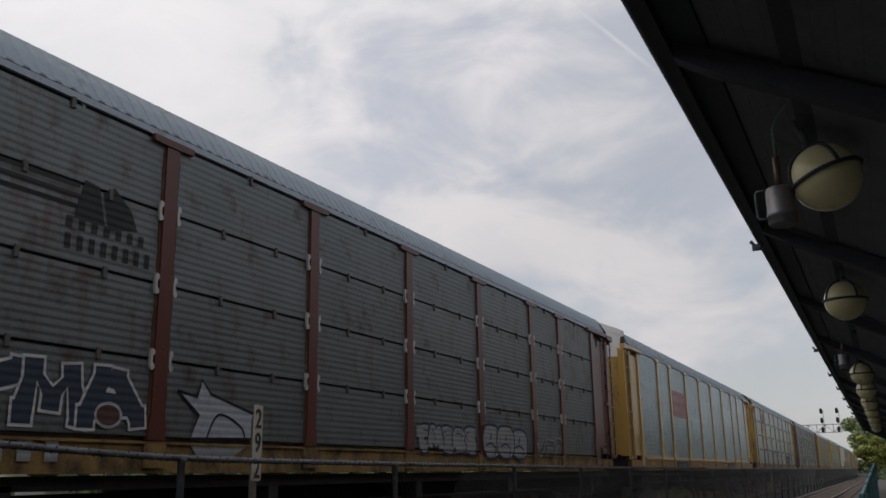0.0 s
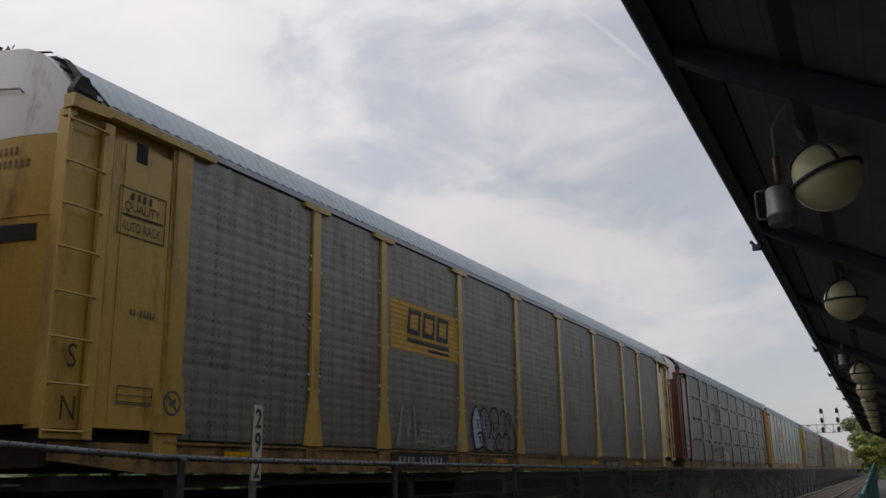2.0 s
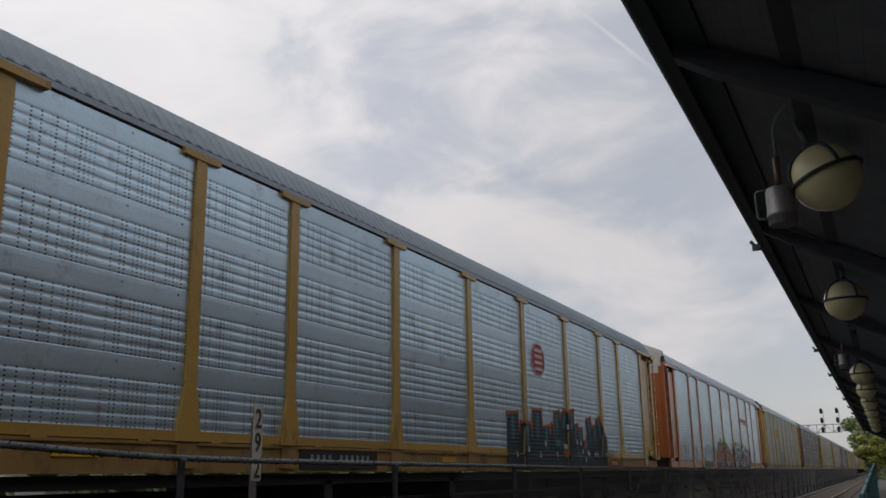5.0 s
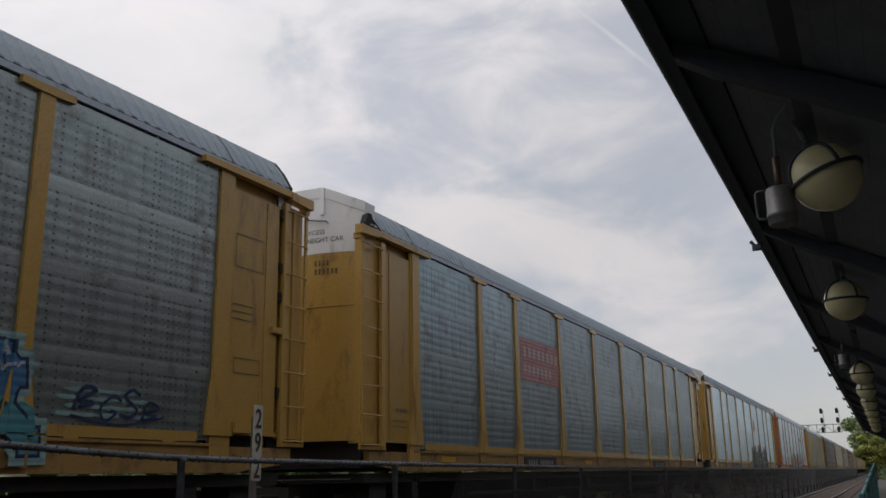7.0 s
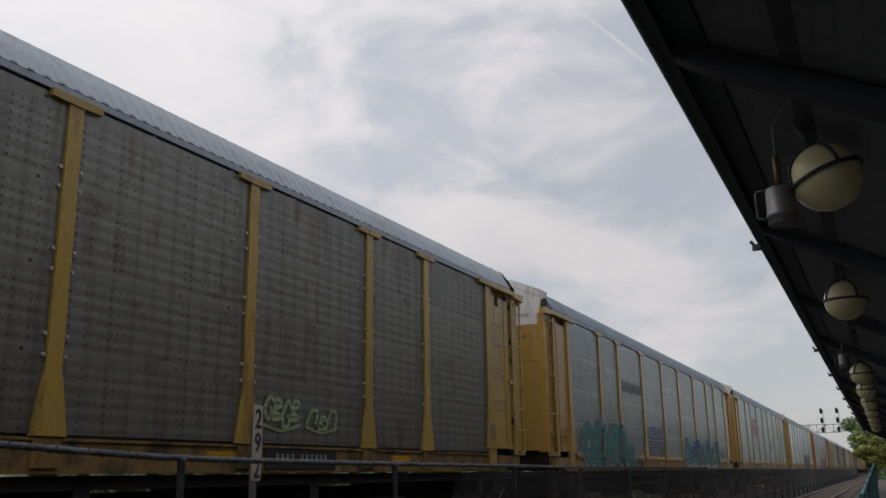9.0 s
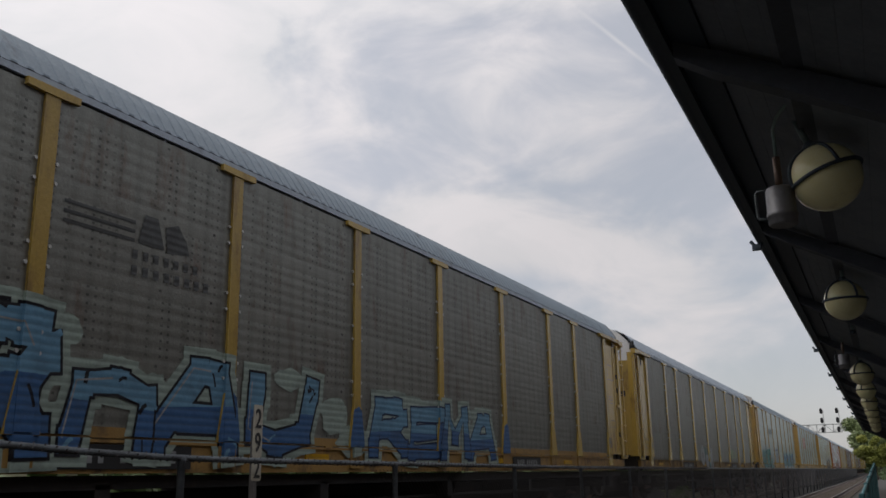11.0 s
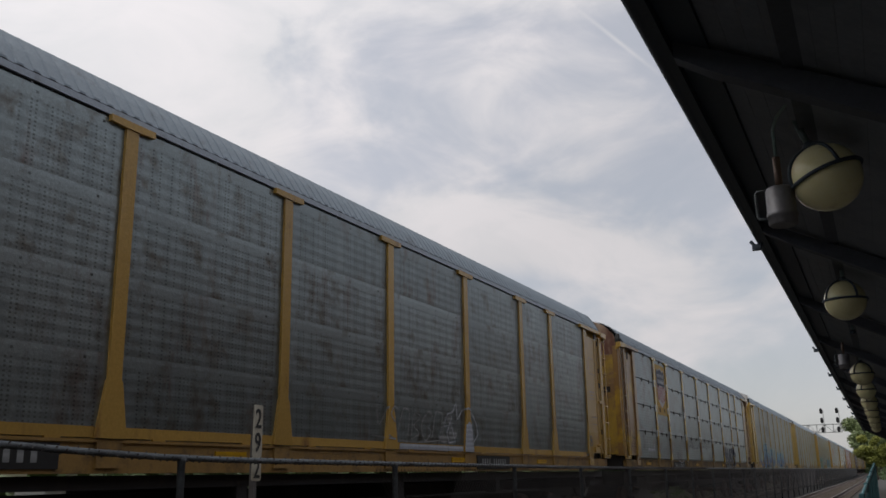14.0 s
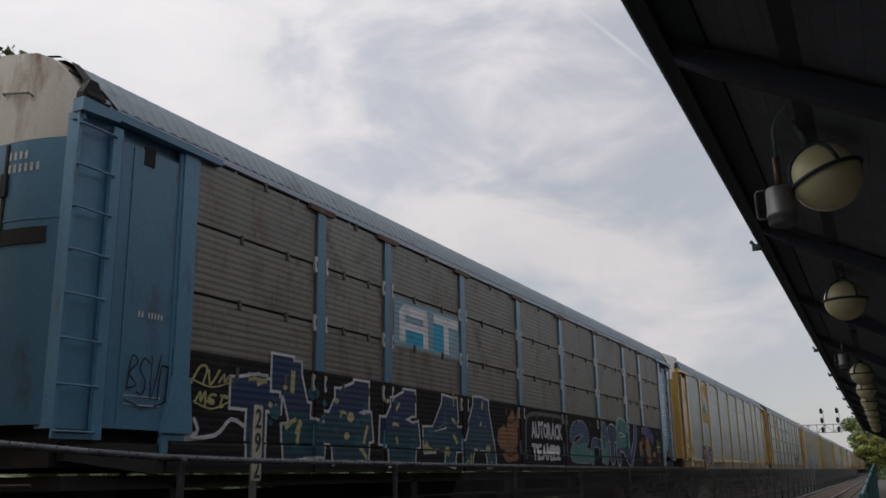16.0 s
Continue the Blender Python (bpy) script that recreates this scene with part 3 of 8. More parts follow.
def build_canopy():
    roof = thing("platform_canopy", "dark green painted timber platform canopy, its underside in deep shade", "canopy", kind="structure", at=CANOPY)
    y0, y1 = -40.0, 62.0
    # a butterfly roof: boarded underside falling from the eave to a valley over the posts
    ex, ez, vx, fall = -0.775, 3.60, 1.5, 0.52

    def under(x):
        return ez + 0.02 - fall * (x - ex)

    bm = bmesh.new()
    n = 20
    for side in (0, 1):
        for i in range(n):
            xa, xb = ex + 0.2 + (vx - ex - 0.2) * i / n, ex + 0.2 + (vx - ex - 0.2) * (i + 1) / n - 0.0015
            q = [(xa, under(xa)), (xb, under(xb)), (xb, under(xb) + 0.03), (xa, under(xa) + 0.03)]
            q = [(2 * vx - x, z) for x, z in q] if side else q
            sweep(bm, [[(x, y, z) for x, z in q] for y in (y0, y1)])
    part("soffit_boards", bm, M["canopy"], roof, "tongued boards of the canopy's underside")
    bm = bmesh.new()
    sweep(bm, [[(ex, y, ez - 0.03), (ex + 0.195, y, under(ex + 0.195) - 0.03), (ex + 0.195, y, under(ex + 0.195) + 0.03), (ex, y, ez + 0.05)] for y in (y0, y1)])
    part("edge_board", bm, M["canopy_edge"], roof, "slate blue board along the canopy's edge")
    bm = bmesh.new()
    sweep(bm, [[(ex - 0.04, y, ez + 0.07), (vx, y, under(vx) + 0.06), (2 * vx - ex, y, ez + 0.07)] for y in (y0, y1)], False, False)
    part("roof_deck", bm, M["canopy"], roof)
    bm = bmesh.new()
    box(bm, ex - 0.05, ex + 0.0, y0, y1, ez - 0.10, ez + 0.07)
    part("fascia", bm, M["canopy_edge"], roof, "slate green edge board")
    bm = bmesh.new()
    sweep(bm, [[(ex - 0.05 - 0.05 + 0.05 * math.cos(a), y, ez + 0.03 + 0.05 * math.sin(a)) for a in [math.pi * k / 8 + math.pi for k in range(9)]] + [(ex - 0.05, y, ez + 0.045), (ex - 0.15, y, ez + 0.045)] for y in (y0, y1)])
    part("gutter", bm, M["canopy_edge"], roof, "half-round gutter")
    rafter = bmesh.new()
    low = 0.17
    line = [(ex + 0.01, ez - 0.03), (vx, under(vx) - 0.002), (2 * vx - ex - 0.01, ez - 0.03), (2 * vx - ex - 0.2, under(ex + 0.2) - low), (vx, under(vx) - low), (ex + 0.2, under(ex + 0.2) - low), (ex + 0.01, ez - 0.13)]
    sweep(rafter, [[(x, y, z) for x, z in line] for y in (-0.06, 0.06)])
    rafter = mesh_from("cross_beam", rafter, M["beam"])
    bm = bmesh.new()
    tube(bm, [(0, 0, 0.02), (-0.10, 0, -0.02), (-0.16, 0, -0.03), (-0.2, 0, 0.03)], 0.02, 6)
    box(bm, -0.19, -0.1, -0.03, 0.03, -0.07, -0.01)
    clip = mesh_from("gutter_bracket", bm, M["canopy_edge"])
    y = 4.65 - 4.1 * 2
    while y < y1:
        ob = part("cross_beam", rafter, None, roof)
        ob.location = (0, y, 0)
        y += 4.1
    for y in (9.6, 18.9, 24.2, 28.6, 33.0, 37.5, 42.0, 46.5):
        ob = part("gutter_bracket", clip, None, roof)
        ob.location = (ex, y, ez - 0.02)
    bm = bmesh.new()
    for px in (-0.17, 0.7):
        box(bm, px - 0.05, px + 0.05, y0, y1, under(px) - 0.025, under(px) + 0.02)
    part("purlin", bm, M["beam"], roof)
    post = bmesh.new()
    box(post, 1.4, 1.6, -0.1, 0.1, 0.12, 2.2)
    post = mesh_from("canopy_post", bevel(post, 0.015), M["canopy"])
    for k in range(-1, 8):
        ob = part("canopy_post", post, None, roof)
        ob.location = (0, 8.2 * k + 4.65 + 4.1, 0)
    # unseen wall, added to keep low sky light off the cars' sides
    bm = bmesh.new()
    box(bm, 7.4, 7.8, -60, 70, -0.55, 10.0)
    solid("station_wall", bm, M["brick"], "unseen tall brick wall behind the platform, added to block low sky light", "wall", kind="structure")


def globe_lamp(at, whole=True, group="globe lamps under the canopy"):
    """A pendant globe held in a ring cage on a bent pipe."""
    lamp = thing("pendant_lamp", "yellowed plastic globe lamp in a dark ring cage" if whole else "pendant lamp fitting that has lost its globe", "lamp", group, at=at)
    r = 0.205
    bm = bmesh.new()
    tube(bm, [(0.0, 0, 0.46), (0.0, 0, 0.33), (0.0, 0, 0.29), (0.0, 0, r + 0.03)], 0.021, 8)
    smooth(part("stem", bm, M["pipe"], lamp, "grey conduit"))
    bm = bmesh.new()
    lathe(bm, [(0.0, r + 0.045), (0.03, r + 0.04), (0.042, r + 0.015), (0.045, r - 0.012), (0.0, r - 0.012)], 16)
    smooth(part("fitter", bm, M["canopy_edge"], lamp))
    if not whole:
        return lamp
    bm = bmesh.new()
    lathe(bm, [(r * math.sin(math.pi * k / 18), -r * math.cos(math.pi * k / 18)) for k in range(19)], 32)
    smooth(part("globe", bm, M["globe"], lamp, "yellowed translucent globe"))
    bm = bmesh.new()
    ring = [((r + 0.008) * math.cos(2 * math.pi * k / 32), (r + 0.008) * math.sin(2 * math.pi * k / 32), 0.0) for k in range(33)]
    tube(bm, ring, 0.012, 6)
    smooth(part("ring", bm, M["canopy_edge"], lamp))
    rib = bmesh.new()
    tube(rib, [((r + 0.008) * math.cos(a), 0, (r + 0.008) * math.sin(a)) for a in [math.pi / 2 * k / 8 for k in range(9)]], 0.011, 6)
    rib = mesh_from("rib", rib, M["canopy_edge"])
    for k in range(4):
        ob = smooth(part("rib", rib, None, lamp))
        ob.rotation_euler = (0, 0, radians(90 * k + 25))
    return lamp


def flood_can(at):
    """A cylindrical downlight with a side handle, on a bent conduit."""
    can = thing("downlight", "grey metal cylinder downlight on a bent conduit", "lamp", "downlights under the canopy", at=at)
    bm = bmesh.new()
    lathe(bm, [(0.0, 0.105), (0.072, 0.105), (0.084, 0.09), (0.084, -0.05), (0.09, -0.055), (0.09, -0.08), (0.084, -0.085), (0.084, -0.12), (0.075, -0.13), (0.0, -0.11)], 24)
    smooth(part("housing", bm, M["grey_can"], can))
    bm = bmesh.new()
    tube(bm, [(-0.07, 0, 0.10), (-0.13, 0, 0.10), (-0.14, 0, 0.085), (-0.14, 0, -0.06), (-0.13, 0, -0.075), (-0.08, 0, -0.075)], 0.009, 8)
    smooth(part("handle", bm, M["galv"], can))
    bm = bmesh.new()
    tube(bm, [(0, 0, 0.1), (0, 0, 0.3)], 0.022, 10)
    smooth(part("neck", bm, M["rail"], can, "rusty threaded neck"))
    bm = bmesh.new()
    tube(bm, [(0, 0, 0.3), (0, 0, 0.48), (0.03, -0.06, 0.53), (0.09, -0.18, 0.545), (0.15, -0.3, 0.55), (0.165, -0.35, 0.56)], 0.011, 8)
    smooth(part("conduit", bm, M["pipe"], can))
    return can


build_canopy()
for k, y in enumerate((5.55, 9.97, 14.0, 18.1, 21.9, 26.0, 30.1, 34.2, 38.2, 42.3)):
    x = -0.033 * y if y < 8 else -0.03 * y if y < 12 else -0.30 - 0.0125 * (y - 8)
    globe_lamp(pose(x, y, 1.27 + 1.69, 0, 0 if y > 8 else -19, 10 * k), k != 2)
flood_can(pose(-0.445, 5.5, 1.27 + 1.545))
flood_can(pose(-0.62, 16.2, 1.27 + 1.75))

# ---- the fence between the tracks ----
FENCE_X, FENCE_TOP = -6.3, 1.40


FENCE_DIP = ((-6, 1.78), (4.86, 1.58), (5.4, 1.55), (6.0, 1.52), (6.9, 1.49), (8.1, 1.475), (11.2, 1.455), (14.8, 1.44), (18.4, 1.42), (29, 1.40), (999, 1.40))


def fence_top(y):
    """The rail sags along the fence from a high end post."""
    for (ya, za), (yb, zb) in zip(FENCE_DIP, FENCE_DIP[1:]):
        if y <= yb:
            return za + (zb - za) * (y - ya) / (yb - ya)
    return FENCE_TOP


def build_fence():
    fence = thing("chain_link_fence", "galvanised chain-link fence with a pipe top rail between the tracks", "fence")
    bm = bmesh.new()
    ys = along(-6, 4, 2) + along(4.8, 30, 0.9) + along(34, 234, 4)
    rng = random.Random(3)
    sweep(bm, [[(FENCE_X + bend(y)[0] + 0.03 * math.cos(a), y, fence_top(y) + 0.03 * math.sin(a)) for a in [2 * math.pi * k / 8 for k in range(8)]] for y in ys])
    smooth(part("top_rail", bm, M["galv"], fence))
    bm = bmesh.new()
    turns = [y * 1.0 for y in along(3.0, 34, 0.035)]
    tube(bm, [(FENCE_X + 0.036 * math.cos(55 * y), y, fence_top(y) + 0.036 * math.sin(55 * y)) for y in turns], 0.008, 5)
    part("lashing_wire", bm, M["wire"], fence, "wire wound round the top rail")
    post = bmesh.new()
    lathe(post, [(0.038, -0.8), (0.038, FENCE_TOP - 0.05), (0.045, FENCE_TOP - 0.04), (0.045, FENCE_TOP + 0.0), (0.02, FENCE_TOP + 0.02)], 10)
    post = mesh_from("post", post, M["galv"])
    for y in [-5.2, -1.2, 2.9, 6.9, 11.15, 15.6, 19.5, 23.6, 27.8] + [31.8 + 4 * k for k in range(50)]:
        ob = smooth(part("post", post, None, fence))
        ob.matrix_basis = pose(FENCE_X + bend(y)[0], y, fence_top(y) - FENCE_TOP, 0.6 if 15 < y < 16 else 0, 0, 0)
    bm = bmesh.new()
    pitch, z0, z1, w = 0.1, 0.02, FENCE_TOP - 0.02, 0.0034
    y = 12.0
    while y < 230:
        for s in (1, -1):
            x = FENCE_X + bend(y)[0]
            a, b = Vector((x + 0.004 * s, y, z0)), Vector((x + 0.004 * s, y + s * (z1 - z0), z1))
            rings = [[p + Vector((w, 0, 0)), p + Vector((-w / 2, w, 0)), p + Vector((-w / 2, -w, 0))] for p in (a, b)]
            sweep(bm, rings, True, False)
        y += pitch if y < 90 else 2 * pitch
    tagged(part("wire_mesh", bm, M["wire"], fence, "galvanised diamond mesh"), kind="stuff")


def build_marker():
    post = thing("distance_marker", "tall white marker plate with black numerals on a post", "sign", at=pose(-6.5, 8.285, -0.03, 0, 0.4, 8))
    bm = bmesh.new()
    box(bm, -0.05, 0.01, -0.03, 0.03, -0.5, 2.0)
    part("stake", bm, M["wood_post"], post)
    bm = bmesh.new()
    w, z0, z1, r = 0.098, 1.29, 2.13, 0.03
    out = []
    for cy, cz, a0 in ((w - r, z1 - r, 0), (-w + r, z1 - r, 90), (-w + r, z0 + r, 180), (w - r, z0 + r, 270)):
        out += [(cy + r * math.cos(radians(a0 + 30 * k)), cz + r * math.sin(radians(a0 + 30 * k))) for k in range(4)]
    slab(bm, out, 0.012, 0.022)
    part("plate", bm, M["sign_white"], post, "scuffed white plate")
    for digit, z in (("2", 1.875), ("9", 1.61), ("2", 1.325)):
        me = lettering(digit, 0.30, 0.002, 0.004, 0, 0.95)
        me.materials.append(M["black"])
        ob = part("numeral", me, None, post, "black painted numeral")
        ob.location = (0.0255, 0, z)


build_fence()
build_marker()


# ---- the train of closed car carriers ----
CAR_LENGTH = 28.6
PANEL_END, BODY_END = 11.69, 13.5
Z_SILL, Z_FOOT, Z_TEE, Z_EAVE = 1.36, 1.72, 5.055, 5.085
POSTS = (-9.08, -7.16, -4.30, -1.42, 1.40, 4.30, 7.18, 9.10)
SIDE = 1.6
ROOF_FROM, ROOF_TO = -13.32, 13.14
END_BACK, END_AHEAD = 0.18, 0.05
TIER = (Z_TEE - Z_FOOT) / 4
cache = {}


def cached(key, make):
    if key not in cache:
        cache[key] = make()
    return cache[key]


def sheet(kind, width, material, band=None, depth=0.008):
    """One ribbed sheet of the side, its foot at z = 0, centred on y = 0; depth: how far its ribs stand out."""
    def make():
        bm = bmesh.new()
        pts = []
        h = TIER
        if kind == "ribbed":
            n, gap = 10, 0.009
            pts.append((-0.04, gap))
            step = (h - 2 * gap) / n
            for i in range(n):
                z = gap + i * step
                pts += [(-0.001, z + 0.012), (0.0, z + step * 0.3), (-0.001, z + step * 0.6), (-0.0023, z + step * 0.78), (-0.0023, z + step * 0.95)]
            pts.append((-0.04, h - gap))
        else:
            n, flat = 5, 0.24 if material is M["panel_bright"] else 0.17
            pts.append((-0.0038, 0.001))
            step = (h - flat) / n
            for i in range(n):
                z = i * step
                pts += [(-0.002 - depth, z + step * 0.08), (-0.0028, z + step * 0.26), (-0.002, z + step * 0.5), (-0.0028, z + step * 0.74), (-0.002 - depth, z + step * 0.92)]
            pts += [(-0.0028, h - flat + 0.02), (-0.0022, h - flat + 0.05), (-0.0022, h - 0.05), (-0.0038, h - 0.001)]
        rows = [[bm.verts.new((x, y, z)) for x, z in pts] for y in (-width / 2, width / 2)]
        for i in range(len(pts) - 1):
            f = bm.faces.new((rows[0][i], rows[1][i], rows[1][i + 1], rows[0][i + 1]))
            f.material_index = 1 if kind == "pierced" and i >= len(pts) - 4 else 0
        me = mesh_from("side_panel", bm, material)
        if kind == "pierced":
            me.materials.append(band)
        return me
    return cached(("sheet", kind, round(width, 3), material.name), make)


def post_mesh(material, flare):
    """A side post; flare: it stands in a boot that spreads to the foot, with a lip where the two meet."""
    def make():
        bm = bmesh.new()
        w, d = (0.09, 0.022) if flare else (0.1, 0.022)
        z0, z1 = Z_FOOT + 0.0, Z_TEE
        if flare:
            slab(bm, [(-w, z0 + 0.5), (w, z0 + 0.5), (w, z1 - 0.04), (-w, z1 - 0.04)], -0.03, d)
            slab(bm, [(-0.2, z0 - 0.02), (0.2, z0 - 0.02), (0.185, z0 + 0.08), (w + 0.012, z0 + 0.56), (-w - 0.012, z0 + 0.56), (-0.185, z0 + 0.08)], -0.03, d + 0.006)
        else:
            slab(bm, [(-0.13, z0 - 0.02), (0.13, z0 - 0.02), (0.123, z0 + 0.1), (w, z0 + 0.3), (w, z1 - 0.04), (-w, z1 - 0.04), (-w, z0 + 0.3), (-0.123, z0 + 0.1)], -0.03, d)
        return mesh_from("side_post", bm, material)
    return cached(("post", material.name, flare), make)


def cap_mesh(material):
    def make():
        z1 = Z_TEE
        bm = slab(bmesh.new(), [(-0.32, z1 - 0.045), (-0.12, z1 - 0.055), (0.12, z1 - 0.055), (0.32, z1 - 0.045), (0.32, z1 + 0.03), (-0.32, z1 + 0.03)], -0.02, 0.04)
        return mesh_from("post_cap", bm, material)
    return cached(("cap", material.name), make)


def roof_section(lift):
    half = [(1.605, 5.165), (1.59, 5.19), (1.46, 5.40), (1.31, 5.60), (1.12, 5.715), (0.6, 5.83), (0.0, 5.89)]
    up = (0.02, 1.0, 1.0, 0.35, 0.0, 0.0, 0.0)
    half = [(x + lift * 0.8 * u, z + lift * 0.55 * u) for (x, z), u in zip(half, up)]
    return half + [(-x, z) for x, z in half[-2::-1]]


def roof_mesh(material):
    """Corrugated sheets ending short of the end doors."""
    def make():
        bm = bmesh.new()
        rows = []
        y, k = ROOF_FROM, 0
        while y < ROOF_TO:
            row = [(x, y, z) for x, z in roof_section(0.014 if k % 4 in (1, 2) else 0.0)]
            if k % 4 in (1, 2):
                row[0] = (row[0][0], y, 5.172)
                row[-1] = (row[-1][0], y, 5.172)
            rows.append(row)
            y += (0.014, 0.075, 0.014, 0.085)[k % 4]
            k += 1
        sweep(bm, rows, False, False)
        return mesh_from("roof", bm, material)
    return cached(("roof", material.name), make)


def lap_mesh():
    """The dark lap where the roof's end sheet meets the rest."""
    def make():
        a = roof_section(0.017)
        b = [(x * 0.99, z - 0.02) for x, z in a]
        bm = sweep(bmesh.new(), [[(x, dy, z) for x, z in a + b[::-1]] for dy in (-0.012, 0.012)])
        return mesh_from("roof_lap", bm, M["black_steel"])
    return cached("lap", make)


def bulge(x):
    """How far the end leaves stand out: nearly flat across, rounded back at the corners."""
    return BODY_END - 0.09 - 0.03 * x * x - 0.22 * max(0.0, abs(x) - 0.75) ** 2


def end_mesh(top, material, arched=False):
    """The end doors; top: the pale upper band alone, else the painted part below it; arched: the band follows the roof, else it stands as a square-shouldered cap."""
    def make():
        bm = bmesh.new()
        xs = sorted([-1.54 + 3.08 * i / 16 for i in range(17)] + [-0.86, 0.86])
        band = 4.74

        def ceiling(x):
            x = abs(x)
            if not arched:
                return 5.84 if x < 0.86 else 5.84 - 0.42 * (x - 0.86)
            return 5.87 - 0.14 * x if x < 1.02 else 5.727 - 0.45 * (x - 1.02) - 1.1 * (x - 1.02) ** 2

        rows = []
        for f in range(9):
            ring = []
            for x in xs:
                lo, hi = (band + 0.004, ceiling(x)) if top else (1.82, band)
                ring.append((x, bulge(x), lo + (hi - lo) * f / 8))
            rows.append(ring)
        sweep(bm, rows, False, False)
        for f in bm.faces:
            f.smooth = True
        if top:
            back = [(x, y - (0.32 if abs(x) > 0.5 else 0.4), z - 0.01) for x, y, z in rows[-1]]
            sweep(bm, [rows[-1], back], False, False)
            for side in (0, -1):
                edge = [r[side] for r in rows]
                sweep(bm, [edge, [(x, y - 0.3, z) for x, y, z in edge]], False, False)
            if not arched:
                # the folded lip along the top and the upright strap at each shoulder
                lip = [[(x, bulge(x) + o, ceiling(x) + dz) for x in xs] for o, dz in ((0.0, -0.17), (0.012, -0.165), (0.014, 0.004), (-0.02, 0.006))]
                sweep(bm, lip, False, False)
                for x in (-0.86, 0.86):
                    box(bm, x - 0.035, x + 0.035, bulge(x) - 0.01, bulge(x) + 0.028, 5.38, 5.83)
        return mesh_from("end_door", bm, material)
    return cached(("end", top, material.name, arched), make)


def end_side_mesh(material, end=12.86):
    """The plain side sheet of the end bay, folded back at its upper edge and stiffened by one rib."""
    def make():
        bm = bmesh.new()
        slab(bm, [(11.72, 1.80), (end, 1.80), (end, 4.86), (11.72, 4.86)], SIDE - 0.10, SIDE - 0.02)
        slab(bm, [(11.72, 4.86), (end + 0.04, 4.86), (end + 0.04, 5.06), (11.72, 5.06)], SIDE - 0.16, SIDE - 0.10)
        box(bm, SIDE - 0.03, SIDE - 0.008, 12.66, 12.70, 1.84, 4.84)
        box(bm, SIDE - 0.05, SIDE - 0.002, 12.2, end + 0.04, 1.80, 1.85)
        return mesh_from("end_panel", bm, material)
    return cached(("endside", material.name, end), make)


def corner_mesh(material):
    def make():
        bm = bmesh.new()
        slab(bm, [(11.69, 2.38), (11.94, 2.38), (11.94, Z_TEE - 0.03), (11.69, Z_TEE - 0.03)], SIDE - 0.06, SIDE + 0.02)
        slab(bm, [(11.60, 1.78), (12.07, 1.78), (12.05, 1.9), (11.955, 2.4), (11.675, 2.4), (11.61, 1.9)], SIDE - 0.06, SIDE + 0.028)
        box(bm, SIDE - 0.06, SIDE + 0.004, 11.7, 12.05, 1.5, 1.78)
        box(bm, SIDE - 0.05, SIDE - 0.005, 11.94, 11.985, 2.3, Z_TEE - 0.05)
        return mesh_from("door_post", bm, material)
    return cached(("corner", material.name), make)


def header_mesh(material, tip=13.52):
    """The rail over the end door: a thin bar that thickens to a block past the roof's end."""
    def make():
        bm = bmesh.new()
        slab(bm, [(11.34, Z_TEE - 0.035), (tip - 0.36, Z_TEE - 0.035), (tip - 0.36, Z_TEE + 0.055), (11.9, Z_TEE + 0.05), (11.34, Z_TEE + 0.04)], SIDE - 0.05, SIDE + 0.07)
        slab(bm, [(tip - 0.5, Z_TEE - 0.07), (tip, Z_TEE - 0.10), (tip, Z_TEE + 0.045), (tip - 0.5, Z_TEE + 0.035)], SIDE - 0.06, SIDE + 0.085)
        box(bm, SIDE - 0.1, SIDE + 0.03, tip - 0.1, tip - 0.02, Z_TEE - 0.17, Z_TEE - 0.08)
        return mesh_from("header_beam", bm, material)
    return cached(("header", material.name, tip), make)


def ladder_rail(material, wide):
    """The ladder at the trailing end; wide: it reaches past the end door's corner."""
    def make():
        a, b = (12.88, 13.60) if wide else (12.91, 13.46)
        bm = bmesh.new()
        box(bm, SIDE - 0.02, SIDE + 0.03, a, a + 0.13, 1.68, 4.95)
        box(bm, SIDE - 0.0, SIDE + 0.03, b, b + 0.045, 1.68, 4.95)
        box(bm, SIDE - 0.30, SIDE - 0.05, a + 0.04, 13.44, 1.78, 5.0)
        box(bm, SIDE - 0.0, SIDE + 0.02, a + 0.06, b + 0.03, 1.68, 1.73)
        return mesh_from("ladder_frame", bm, material)
    return cached(("ladder", material.name, wide), make)


def far_ladder(material):
    """The ladder at the leading end, set off from the door by an open slot."""
    def make():
        bm = bmesh.new()
        box(bm, SIDE - 0.02, SIDE + 0.03, 13.0, 13.11, 1.68, 4.93)
        box(bm, SIDE - 0.0, SIDE + 0.03, 13.475, 13.52, 1.68, 4.93)
        box(bm, SIDE - 0.30, SIDE - 0.05, 13.04, 13.5, 1.78, 4.93)
        box(bm, SIDE - 0.05, SIDE - 0.03, 13.27, 13.31, 1.8, 4.9)
        box(bm, SIDE - 0.0, SIDE + 0.02, 13.05, 13.5, 1.68, 1.73)
        box(bm, SIDE - 0.04, SIDE + 0.025, 12.8, 13.02, 3.12, 3.2)
        return mesh_from("ladder_frame", bm, material)
    return cached(("far_ladder", material.name), make)


def rung_mesh(material, y0=13.0, y1=13.5):
    def make():
        bm = bmesh.new()
        tube(bm, [(SIDE + 0.03, y0, 0), (SIDE + 0.055, y0 + 0.04, 0), (SIDE + 0.055, y1 - 0.04, 0), (SIDE + 0.03, y1, 0)], 0.013, 6)
        return mesh_from("rung", bm, material)
    return cached(("rung", material.name, y0), make)


